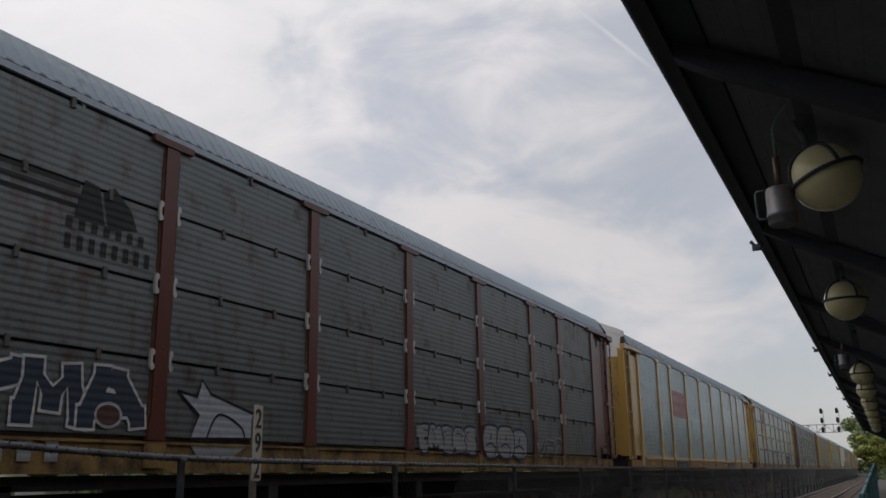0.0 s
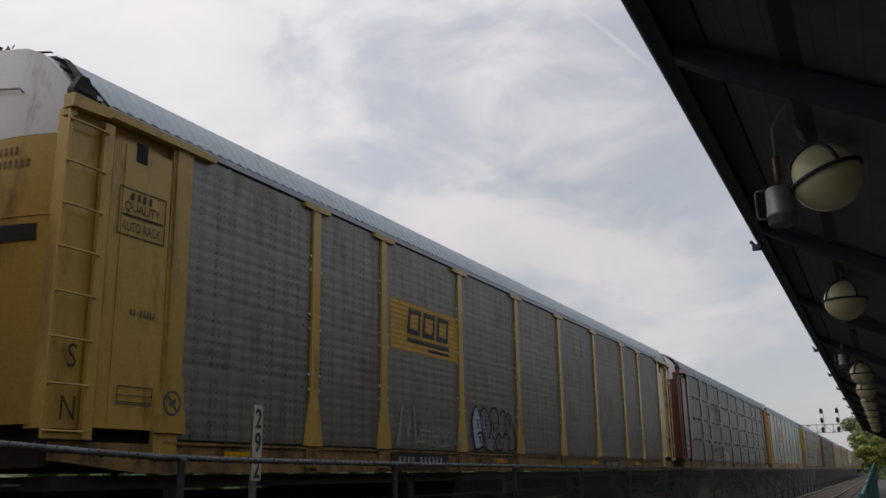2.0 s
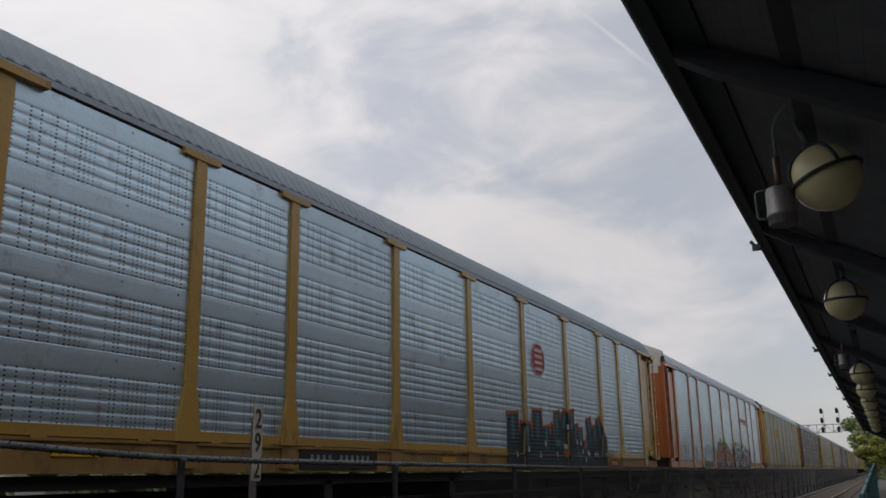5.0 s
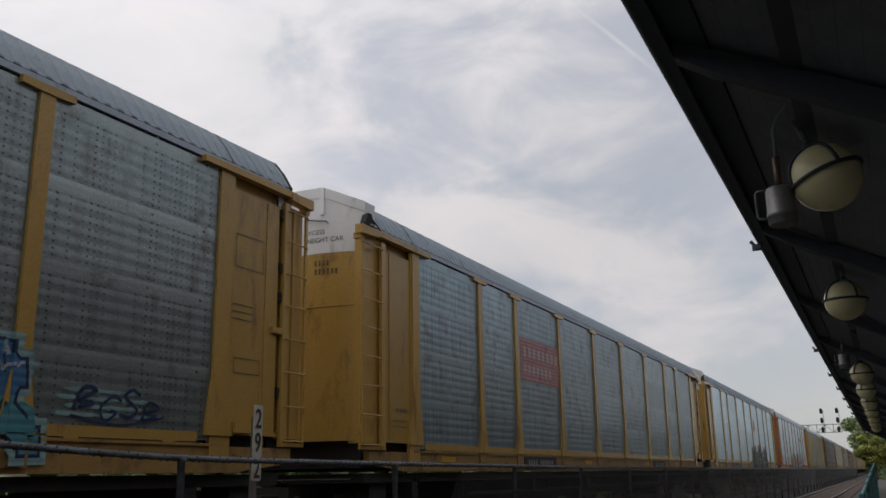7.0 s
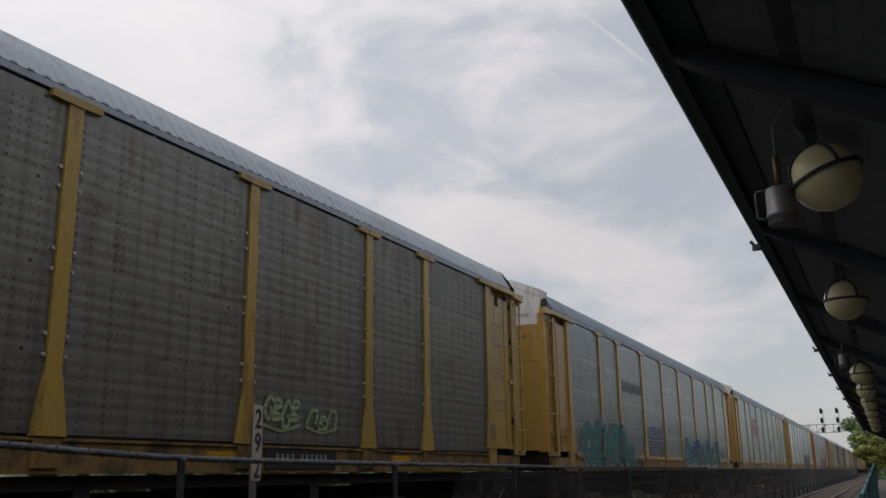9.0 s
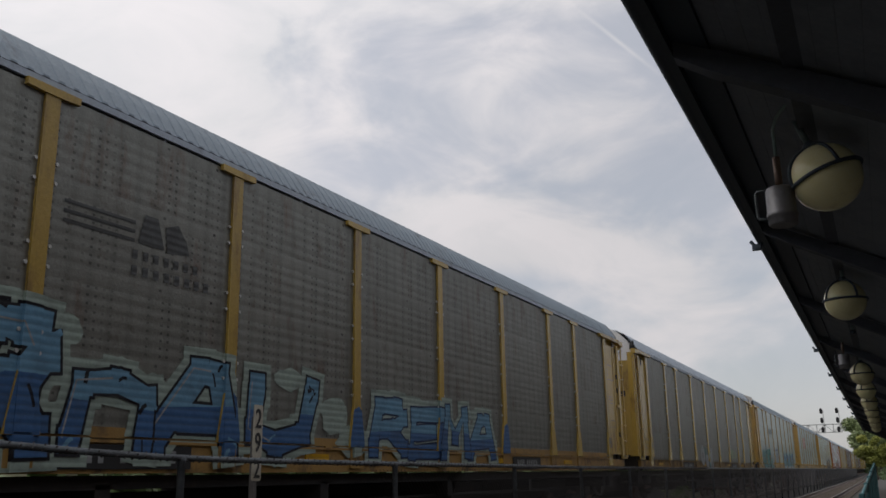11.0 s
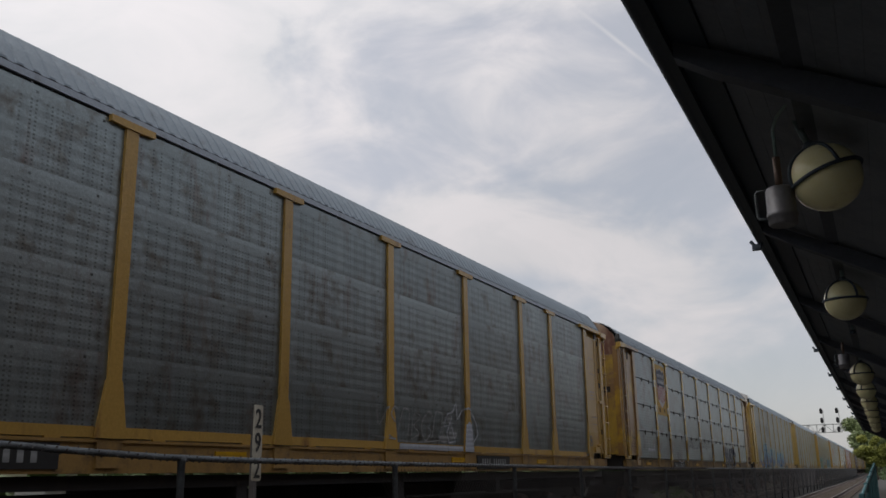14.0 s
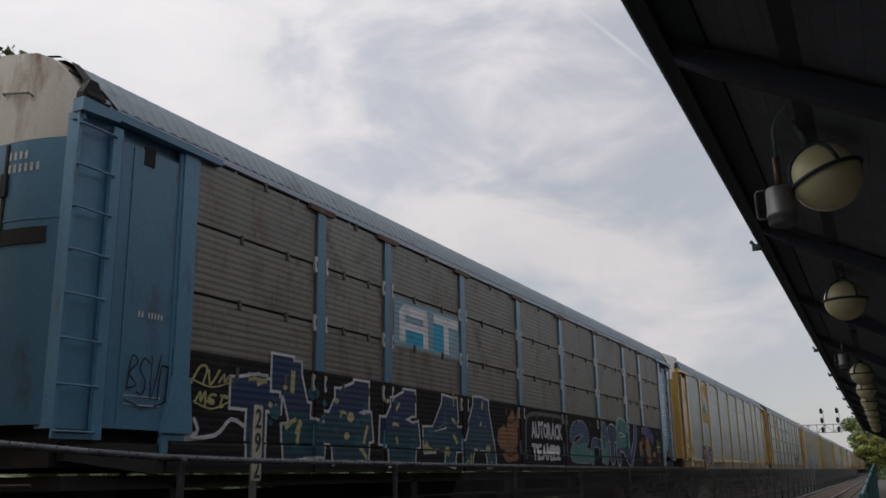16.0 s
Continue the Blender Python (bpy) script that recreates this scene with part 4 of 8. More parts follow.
def sill_mesh(material):
    def make():
        bm = bmesh.new()
        slab(bm, [(-13.3, Z_SILL + 0.12), (-12.2, Z_SILL), (12.2, Z_SILL), (13.3, Z_SILL + 0.12), (13.3, Z_FOOT - 0.06), (-13.3, Z_FOOT - 0.06)], SIDE - 0.12, SIDE - 0.02)
        box(bm, SIDE - 0.14, SIDE + 0.006, -11.9, 11.9, Z_FOOT - 0.06, Z_FOOT - 0.03)
        for p in POSTS:
            box(bm, SIDE - 0.05, SIDE + 0.01, p - 0.16, p + 0.16, Z_SILL + 0.05, Z_FOOT - 0.06)
        return mesh_from("side_sill", bm, material)
    return cached(("sill", material.name), make)


def frame_mesh():
    def make():
        bm = bmesh.new()
        box(bm, -0.35, 0.35, -13.6, 13.6, 0.72, 1.15)
        box(bm, -1.45, 1.45, -13.2, 13.2, 1.2, 1.34)
        for y in (-11.6, -6, -2, 2, 6, 11.6):
            box(bm, -1.45, 1.45, y - 0.1, y + 0.1, 0.95, 1.25)
        for s in (-1, 1):
            box(bm, -1.45, 1.45, min(s * 11.9, s * 13.36), max(s * 11.9, s * 13.3), 1.42, 1.86)
        for s in (-1, 1):
            tube(bm, [(1.3, s * 12.2, 1.4), (1.25, s * 12.6, 1.05), (0.9, s * 13.2, 1.0)], 0.03, 6)
            box(bm, 0.9, 1.35, min(s * 12.4, s * 12.9), max(s * 12.4, s * 12.9), 0.95, 1.2)
            tube(bm, [(-1.3, s * 13.45, 1.25), (1.35, s * 13.45, 1.25)], 0.02, 6)
        for y in (-13.9, 13.9):
            box(bm, -0.15, 0.15, y - 0.55, y + 0.55, 0.72, 0.98)
            box(bm, -0.24, 0.24, y - 0.2, y + 0.2, 0.66, 1.04)
        box(bm, -0.9, -0.3, -1.2, 0.6, 0.55, 1.0)
        tube(bm, [(0.8, -1.5, 0.8), (0.8, 0.2, 0.8)], 0.22, 10)
        tube(bm, [(1.2, -9, 0.95), (1.2, 9, 0.95)], 0.03, 6)
        return mesh_from("underframe", bm, M["black_steel"])
    return cached("frame", make)


def truck_mesh():
    def make():
        bm = bmesh.new()
        for s in (1.12, -1.12):
            slab(bm, [(-1.25, 0.42), (-0.9, 0.36), (-0.35, 0.2), (0.35, 0.2), (0.9, 0.36), (1.25, 0.42), (1.25, 0.6), (0.8, 0.62), (0.4, 0.8), (-0.4, 0.8), (-0.8, 0.62), (-1.25, 0.6)], s - 0.08, s + 0.08)
            for k in (-0.16, 0, 0.16):
                tube(bm, [(s, k, 0.3), (s, k, 0.6)], 0.06, 8)
        box(bm, -1.1, 1.1, -0.2, 0.2, 0.45, 0.75)
        return mesh_from("truck_frame", bm, M["black_steel"])
    return cached("truck", make)


def wheelset_mesh():
    def make():
        bm = bmesh.new()
        for s in (0.7175, -0.7175):
            o = 1 if s > 0 else -1
            prof = [(0.10, s + 0.07 * o), (0.33, s + 0.05 * o), (0.36, s + 0.07 * o), (0.42, s + 0.07 * o), (0.425, s), (0.45, s - 0.03 * o), (0.45, s - 0.055 * o), (0.36, s - 0.055 * o), (0.33, s - 0.03 * o), (0.1, s - 0.04 * o)]
            rings = [[(x, r * math.cos(2 * math.pi * k / 28), 0.42 + r * math.sin(2 * math.pi * k / 28)) for k in range(28)] for r, x in prof]
            sweep(bm, rings + [rings[0]], True, False)
        tube(bm, [(-1.2, 0, 0.42), (1.2, 0, 0.42)], 0.09, 10)
        return mesh_from("wheelset", bm, M["rail"])
    return cached("wheelset", make)


def far_side_mesh(material):
    def make():
        bm = bmesh.new()
        slab(bm, [(-13.4, 1.4), (13.4, 1.4), (13.4, 5.1), (-13.4, 5.1)], -SIDE, -SIDE + 0.06)
        slab(bm, [(-11.7, 1.5), (11.7, 1.5), (11.7, 5.1), (-11.7, 5.1)], SIDE - 0.14, SIDE - 0.10)
        return mesh_from("inner_lining", bm, material)
    return cached(("far", material.name), make)


def bolt_mesh():
    def make():
        bm = bmesh.new()
        slab(bm, [(-0.014, -0.115), (0.015, -0.115), (0.036, -0.098), (0.036, -0.06), (0.01, -0.034), (0.01, 0.034), (0.036, 0.06), (0.036, 0.098), (0.015, 0.115), (-0.014, 0.115), (-0.025, 0.07), (-0.025, -0.07)], -0.01, 0.024)
        return mesh_from("clip", bm, M["bolt"])
    return cached("bolt", make)


def stud_mesh():
    def make():
        return mesh_from("bolt", tube(bmesh.new(), [(-0.01, 0, 0), (0.022, 0, 0)], 0.021, 6), M["bolt"])
    return cached("stud", make)


def seam_edge():
    """Rust-stained strips on both sides of a post, uneven in width."""
    def make():
        rng = random.Random(4)
        bm = bmesh.new()
        for side in (-1, 1):
            zs = [Z_FOOT + 0.05 + (Z_TEE - Z_FOOT - 0.15) * k / 24 for k in range(25)]
            inner = [(0.1, z) for z in zs]
            outer = [(0.125 + rng.uniform(0.0, 0.022), z) for z in zs[::-1]]
            slab(bm, [(side * y, z) for y, z in inner + outer], -0.02, -0.0045)
        return mesh_from("rusty_seam", bm, M["seam_rust"])
    return cached("seam_edge", make)


def hose_mesh():
    def make():
        pts = [(0.45, -13.5, 1.0), (0.5, -13.75, 0.95), (0.52, -13.95, 0.78), (0.5, -14.15, 0.66), (0.45, -14.35, 0.66), (0.4, -14.6, 0.76), (0.38, -14.8, 0.95)]
        return mesh_from("air_hose", tube(bmesh.new(), pts, 0.032, 8), M["shadow_gap"])
    return cached("hose", make)


def latch_mesh():
    def make():
        bm = box(bmesh.new(), -0.01, 0.024, -0.026, 0.026, -0.06, 0.065)
        return mesh_from("latch", bevel(bm, 0.006), M["latch"])
    return cached("latch", make)


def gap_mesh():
    """Black sheets that stand for the shade in the slot under the eave rail."""
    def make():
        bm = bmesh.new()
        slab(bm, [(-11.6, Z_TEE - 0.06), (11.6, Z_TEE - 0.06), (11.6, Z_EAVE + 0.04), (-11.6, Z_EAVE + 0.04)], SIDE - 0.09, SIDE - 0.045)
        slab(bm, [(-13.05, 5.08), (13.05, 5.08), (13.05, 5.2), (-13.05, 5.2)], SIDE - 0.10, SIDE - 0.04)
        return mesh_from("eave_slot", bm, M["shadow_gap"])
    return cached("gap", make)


def eave_mesh(material):
    """The flat pale rail under the roof, with short hangers across the slot below it."""
    def make():
        bm = bmesh.new()
        box(bm, SIDE - 0.04, SIDE + 0.008, -13.1, 13.1, Z_EAVE, 5.158)
        y = -11.0
        while y < 11:
            box(bm, SIDE - 0.04, SIDE - 0.02, y, y + 0.035, Z_TEE - 0.02, Z_EAVE)
            y += 1.35
        return mesh_from("eave_rail", bm, material)
    return cached(("eave", material.name), make)


def kick_mesh(material, width):
    """The broad lit flange between two post feet, over a dark joint crossed by short clips."""
    def make():
        w = width / 2
        bm = slab(bmesh.new(), [(-w + 0.005, 1.705), (w - 0.005, 1.705), (w + 0.012, 1.80), (w + 0.004, 1.815), (-w - 0.004, 1.815), (-w - 0.012, 1.80)], -0.03, -0.0056)
        box(bm, -0.03, -0.004, -w, w, 1.655, 1.692)
        for y in (-width * 0.3, width * 0.3):
            box(bm, -0.03, -0.005, y - 0.09, y + 0.09, 1.692, 1.705)
        return mesh_from("kick_plate", bm, material)
    return cached(("kick", material.name, round(width, 3)), make)


def seal_mesh():
    """The black gasket between the end leaves and the roof: a thin edge on top that widens down to the header."""
    def make():
        bm = bmesh.new()
        a = [(x * 1.004, z + 0.014) for x, z in roof_section(0.012)]
        b = [(x * 0.95, z - 0.09) for x, z in a]
        wide = [0.05 + 0.2 * max(0.0, (5.74 - z) / 0.58) ** 0.8 for x, z in a]
        top = ROOF_TO + 0.09
        rings = [[(x, top, z) for x, z in a + b[::-1]], [(x, top - w, z) for (x, z), w in zip(a + b[::-1], wide + wide[::-1])]]
        sweep(bm, rings + rings[:1], True, False)
        return mesh_from("end_seal", bm, M["shadow_gap"])
    return cached("seal", make)


def corner_strap(s):
    """The bent black strap and bracket at one of the roof's corners."""
    def make():
        bm = bmesh.new()
        tube(bm, [(s * 1.30, 13.24, 5.50), (s * 1.42, 13.12, 5.44), (s * 1.54, 12.98, 5.30), (s * 1.62, 12.84, 5.13)], 0.022, 6)
        slab(bm, [(12.95, 5.08), (13.28, 5.08), (13.28, 5.2), (13.2, 5.36), (13.1, 5.36)], min(s * 1.5, s * 1.6), max(s * 1.5, s * 1.6))
        return mesh_from("roof_strap", bm, M["shadow_gap"])
    return cached(("strap", s), make)


def roof_rim():
    """The dark angle that closes the roof's open end."""
    def make():
        bm = bmesh.new()
        a = roof_section(0.012)
        b = [(x * 0.965, z - 0.05) for x, z in a]
        sweep(bm, [[(x, y, z) for x, z in a + b[::-1]] for y in (ROOF_TO - 0.02, ROOF_TO + 0.035)])
        return mesh_from("roof_rim", bm, M["black_steel"])
    return cached("rim", make)


def seam_mesh(x, thick=0.02):
    """The black joint between the two end leaves, with its lock slots."""
    def make():
        bm = bmesh.new()
        y = bulge(x)
        box(bm, x - thick, x + thick, y - 0.04, y + 0.015, 1.9, 4.72)
        box(bm, x - 0.045, x + 0.045, y - 0.04, y + 0.03, 4.15, 4.4)
        box(bm, x - 0.05, x + 0.05, y - 0.04, y + 0.035, 2.72, 3.05)
        return mesh_from("door_seam", bm, M["shadow_gap"])
    return cached(("seam", x), make)


def slot_mesh():
    def make():
        bm = bmesh.new()
        ring = []
        xs = [-0.6 - 0.68 * i / 5 for i in range(6)]
        for dz in (3.62, 3.79):
            ring.append([(x, bulge(x) + 0.012, dz) for x in xs])
        sweep(bm, [[(x, y - 0.03, z) for x, y, z in ring[0]], ring[0], ring[1], [(x, y - 0.03, z) for x, y, z in ring[1]]], False, False)
        return mesh_from("end_slot", bm, M["shadow_gap"])
    return cached("slot", make)


def weld_mesh(material):
    """The raised joint across the end leaves at half height."""
    def make():
        xs = [-1.5 + 3.0 * i / 20 for i in range(21)]
        ring = [[(x, bulge(x) + o, 3.88 + dz) for x in xs] for o, dz in ((-0.01, -0.012), (0.007, -0.006), (0.007, 0.006), (-0.01, 0.012))]
        return mesh_from("weld_seam", sweep(bmesh.new(), ring, False, False), material)
    return cached(("weld", material.name), make)


def grab_mesh():
    def make():
        bm = bmesh.new()
        for x in (-0.95, -0.35):
            y = bulge(x) - 0.01
            tube(bm, [(x, y, 5.24), (x - 0.02, y + 0.07, 5.25), (x + 0.38, y + 0.07, 5.32), (x + 0.4, y, 5.31)], 0.013, 6)
        return mesh_from("grab_iron", bm, M["galv"])
    return cached("grab", make)


def hinge_mesh():
    """The slot beside the ladder where the end door folds: a black box for its shade, and the hinges."""
    def make():
        bm = box(bmesh.new(), SIDE - 0.2, SIDE - 0.11, 12.90, 13.06, 1.45, 5.0)
        for z in (2.3, 3.55, 3.95, 4.7):
            box(bm, SIDE - 0.12, SIDE + 0.004, 12.94, 12.99, z, z + 0.13)
        return mesh_from("hinge_gap", bm, M["shadow_gap"])
    return cached("hinge", make)


def vent_mesh():
    def make():
        # no opening is cut: a black box stands for the shade inside the vent
        bm = box(bmesh.new(), SIDE - 0.03, SIDE - 0.014, -0.08, 0.08, 4.68, 4.9)
        return mesh_from("vent_hole", bm, M["shadow_gap"])
    return cached("vent", make)


def ratchet_mesh(material):
    """The door lock gear low on the far end panel."""
    def make():
        bm = bmesh.new()
        box(bm, SIDE - 0.02, SIDE + 0.07, 12.08, 12.4, 1.82, 1.95)
        tube(bm, [(SIDE - 0.02, 12.52, 1.98), (SIDE + 0.07, 12.52, 1.98)], 0.06, 12)
        tube(bm, [(SIDE + 0.06, 12.52, 1.98), (SIDE + 0.07, 12.5, 2.34)], 0.015, 6)
        tube(bm, [(SIDE + 0.06, 12.54, 1.98), (SIDE + 0.04, 12.62, 1.7)], 0.015, 6)
        return mesh_from("door_lock_gear", bm, material)
    return cached(("ratchet", material.name), make)


RIBS = {"panel_bright": 0.0042, "panel_grey": 0.0022, "panel_sage": 0.0018, "panel_worn": 0.0016, "panel_dark": 0.0018}


def car_carrier(label, paint, panel, style, top="end_white", sill="sill_yellow", flare=True, roof="roof", seam=False, posts="", arched=False):
    """A two-storey closed car carrier, its middle over the rails at the origin, +x its visible side."""
    car = thing("car_carrier", label, "railway car", "cars of the freight train")
    P = M[paint]
    part("underframe", frame_mesh(), None, car)
    part("side_sill", sill_mesh(M[sill]), None, car)
    for y in (-10.0, 10.0):
        t = part("truck", truck_mesh(), None, car)
        t.location = (0, y, 0)
        for dy in (-0.9, 0.9):
            w = part("wheelset", wheelset_mesh(), None, t)
            w.location = (0, dy, 0)
    part("inner_lining", far_side_mesh(M["panel_dark"]), None, car)
    part("roof", roof_mesh(M[roof]), None, car, "corrugated galvanised roof")
    part("eave_rail", eave_mesh(M["roof_pale"]), None, car)
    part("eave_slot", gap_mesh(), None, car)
    pm = post_mesh(M[posts] if posts else P, flare)
    for y in POSTS:
        part("side_post", pm, None, car).location = (SIDE, y, 0)
        part("post_cap", cap_mesh(M["tee_rust"] if paint == "blue" else M[posts] if posts else P), None, car).location = (SIDE, y, 0)
    edges = [-PANEL_END] + [y for y in POSTS] + [PANEL_END]
    for a, b in zip(edges, edges[1:]):
        for k in range(4):
            ob = part("side_panel", sheet(style, b - a, M[panel], M.get(panel + "_band"), RIBS.get(panel, 0.0)), None, car)
            ob.location = (SIDE - 0.01, (a + b) / 2, Z_FOOT + k * TIER)
    if style == "pierced":
        for a, b in zip(edges, edges[1:]):
            if paint == "ochre" or paint == "yellow" and sill == "sill_ochre":
                part("kick_plate", kick_mesh(M[sill] if paint == "yellow" else P, b - a - 0.4), None, car).location = (SIDE, (a + b) / 2, 0)
        if panel == "panel_dark":
            for y in POSTS:
                for k in (1, 2, 3):
                    for s in (-0.125, 0.125):
                        for dz in (-0.1, 0.1):
                            part("bolt", stud_mesh(), None, car).location = (SIDE - 0.01, y + s, Z_FOOT + k * TIER + dz)
    if style == "ribbed":
        for y in POSTS:
            part("rusty_seam", seam_edge(), None, car, "rust-stained seams beside a post").location = (SIDE, y, 0)
            for k in (1, 2, 3):
                for s in (-0.14, 0.14):
                    part("clip", bolt_mesh(), None, car).location = (SIDE, y + s, Z_FOOT + k * TIER)
        for a, b in zip(edges, edges[1:]):
            for k in (1, 2, 3, 4):
                for f in (0.33, 0.7) if k < 4 else (0.5,):
                    part("latch", latch_mesh(), None, car).location = (SIDE - 0.01, a + (b - a) * f, Z_FOOT + k * TIER - 0.02)
    for s in (0, 180):
        turn = pose(0, -END_BACK if s else END_AHEAD, 0, 0, 0, s)
        part("end_door", end_mesh(False, P), None, car).matrix_basis = turn
        if arched:
            part("end_seal", seal_mesh(), None, car).matrix_basis = turn
        if s:
            for side in (-1, 1):
                part("roof_strap", corner_strap(side), None, car).matrix_basis = turn
        if seam:
            part("door_seam", seam_mesh(-0.43, 0.008) if style == "ribbed" and paint != "blue" or paint == "yellow" else seam_mesh(-0.705), None, car).matrix_basis = turn
        if top in ("end_rust", "end_cream") or style == "ribbed" or paint == "yellow" and panel == "panel_dark" and sill == "sill_yellow":
            part("end_slot", slot_mesh(), None, car, "black slot in the end door").matrix_basis = turn
        part("grab_iron", grab_mesh(), None, car).matrix_basis = turn
        part("weld_seam", weld_mesh(P), None, car).matrix_basis = turn
        part("end_top", end_mesh(True, M[top], arched or not s), None, car, "pale upper end panel").matrix_basis = turn
    flip = Matrix.Diagonal((1, -1, 1, 1))
    for mk in (end_side_mesh, corner_mesh, header_mesh, ladder_rail):
        me = ladder_rail(P, not arched) if mk is ladder_rail else header_mesh(P, 13.52 if arched else 13.68) if mk is header_mesh else mk(P)
        ahead = far_ladder(P) if mk is ladder_rail else end_side_mesh(P, 12.93) if mk is end_side_mesh else header_mesh(P, 13.58) if mk is header_mesh else me
        part(ahead.name.split(".")[0], ahead, None, car)
        def mirror(me=me):
            m2 = me.copy()
            m2.transform(flip)
            m2.flip_normals()
            return m2
        part(me.name.split(".")[0], cached(("mirror", me.name), mirror), None, car)
    part("roof_rim", roof_rim(), None, car)
    for y in () if arched else (-11.9, 11.9):
        part("roof_lap", lap_mesh(), None, car).location = (0, y, 0)
    smooth(part("air_hose", hose_mesh(), None, car, "black drooping brake hose"))
    part("hinge_gap", hinge_mesh(), None, car)
    for y in (-12.46, 12.3) if arched else ():
        part("vent_hole", vent_mesh(), None, car).location = (0, y, 0)
    if paint == "ochre" or style == "ribbed":
        part("door_lock_gear", ratchet_mesh(P if paint == "ochre" else M["tee_rust"]), None, car)
    rg = rung_mesh(P) if arched else rung_mesh(P, 12.98, 13.63)
    def mirror_rung():
        m2 = rg.copy()
        m2.transform(flip)
        m2.flip_normals()
        return m2
    rg2 = cached(("mirror", rg.name), mirror_rung)
    for me in (rung_mesh(P, 13.06, 13.52), rg2):
        for k in range(8):
            part("rung", me, None, car).location = (0, 0, 1.75 + 0.44 * k)
    return car


FLEET = {}


def build_train():
    make = car_carrier
    FLEET[0] = make("oxide-brown closed car carrier with smoke-grey ribbed sides", "brown", "panel_slate", "ribbed", sill="sill_yellow", flare=False, arched=True)
    FLEET[1] = make("yellow closed car carrier with dark perforated steel sides", "yellow", "panel_dark", "pierced", roof="roof_pale", seam=True, arched=True)
    FLEET[2] = make("orange closed car carrier with bright perforated sides", "orange", "panel_bright", "pierced", sill="orange", roof="roof_pale")
    FLEET[3] = make("ochre closed car carrier with bright perforated sides", "ochre", "panel_bright", "pierced", sill="sill_ochre")
    FLEET[4] = make("ochre closed car carrier with grey perforated sides", "ochre", "panel_grey", "pierced", sill="sill_ochre")
    FLEET[5] = make("ochre closed car carrier with weathered sage-grey sides", "ochre", "panel_sage", "pierced", sill="sill_ochre")
    FLEET[6] = make("yellow closed car carrier with dark weathered sides", "yellow", "panel_dark", "pierced", roof="roof_pale", arched=True)
    FLEET[7] = make("yellow closed car carrier with dark grey sides", "yellow", "panel_dark", "pierced", sill="sill_ochre")
    FLEET[8] = make("rusty yellow closed car carrier with ribbed steel sides", "rusty_yellow", "panel_steel", "ribbed", top="end_rust", flare=False, posts="worn_yellow", seam=True, arched=True)
    FLEET[9] = make("ochre closed car carrier with worn slate-grey sides", "ochre", "panel_worn", "pierced", sill="sill_ochre", seam=True)
    FLEET[10] = make("pale blue closed car carrier with ribbed olive sides", "blue", "panel_olive", "ribbed", top="end_cream", sill="black_steel", flare=False, seam=True, arched=True)


build_train()


# ---- beyond the tracks: bank, trees, signal bridge, railing ----
def leaves(bm, centre, radius, count, size, rng, squash=0.8):
    """Small leaf sprays scattered in a lump, denser towards its skin."""
    c = Vector(centre)
    for _ in range(count):
        d = Vector((rng.gauss(0, 1), rng.gauss(0, 1), rng.gauss(0, 1))).normalized()
        p = c + Vector((d.x, d.y, d.z * squash)) * radius * (rng.random() ** 0.4)
        a = Vector((rng.gauss(0, 1), rng.gauss(0, 1), rng.gauss(0, 0.6))).normalized()
        b = a.cross(Vector((rng.gauss(0, 1), rng.gauss(0, 1), rng.gauss(0, 1)))).normalized()
        s = size * rng.uniform(0.6, 1.4)
        v = [bm.verts.new(p + a * s), bm.verts.new(p + b * s * 0.45), bm.verts.new(p - a * s * 0.9), bm.verts.new(p - b * s * 0.5)]
        bm.faces.new(v)


def tree(x, y, height, spread, seed, leaf="leaf", size=0.2, lumps=26, per=260, label="tall leafy tree with an open uneven crown"):
    rng = random.Random(seed)
    t = thing("tree", label, "tree", "trees by the line", at=pose(x, y, -0.6))
    bm = bmesh.new()
    top = height * 0.62
    bend_x, bend_y = rng.uniform(-0.4, 0.4), rng.uniform(-0.4, 0.4)
    trunk = [Vector((bend_x * f * f, bend_y * f * f, top * f)) for f in (0, 0.25, 0.5, 0.75, 1)]
    rings = []
    for i, p in enumerate(trunk):
        r = height * (0.022 - 0.0036 * i)
        rings.append([p + Vector((r * math.cos(2 * math.pi * k / 9), r * math.sin(2 * math.pi * k / 9), 0)) for k in range(9)])
    sweep(bm, rings)
    ends = []
    for k in range(11):
        f = 0.4 + 0.6 * k / 10
        base = trunk[-1] * f
        a = k * 2.4 + rng.uniform(-0.3, 0.3)
        out = spread * rng.uniform(0.45, 0.85) * (1.15 - 0.5 * abs(f - 0.6))
        tip = base + Vector((out * math.cos(a), out * math.sin(a), height * rng.uniform(0.1, 0.3)))
        mid = base.lerp(tip, 0.5) + Vector((0, 0, 0.25))
        tube(bm, [base, mid, tip], height * 0.006, 6)
        ends += [tip, mid]
    part("trunk", bm, M["bark"], t)
    bm = bmesh.new()
    for k in range(lumps):
        e = ends[k % len(ends)] + Vector((rng.gauss(0, 0.22), rng.gauss(0, 0.22), rng.gauss(0.2, 0.2))) * spread * 0.5
        e.z = min(e.z, height - spread * 0.15)
        leaves(bm, e, spread * rng.uniform(0.18, 0.36), per, size, rng)
    tagged(part("crown", bm, M[leaf], t), kind="stuff")
    return t


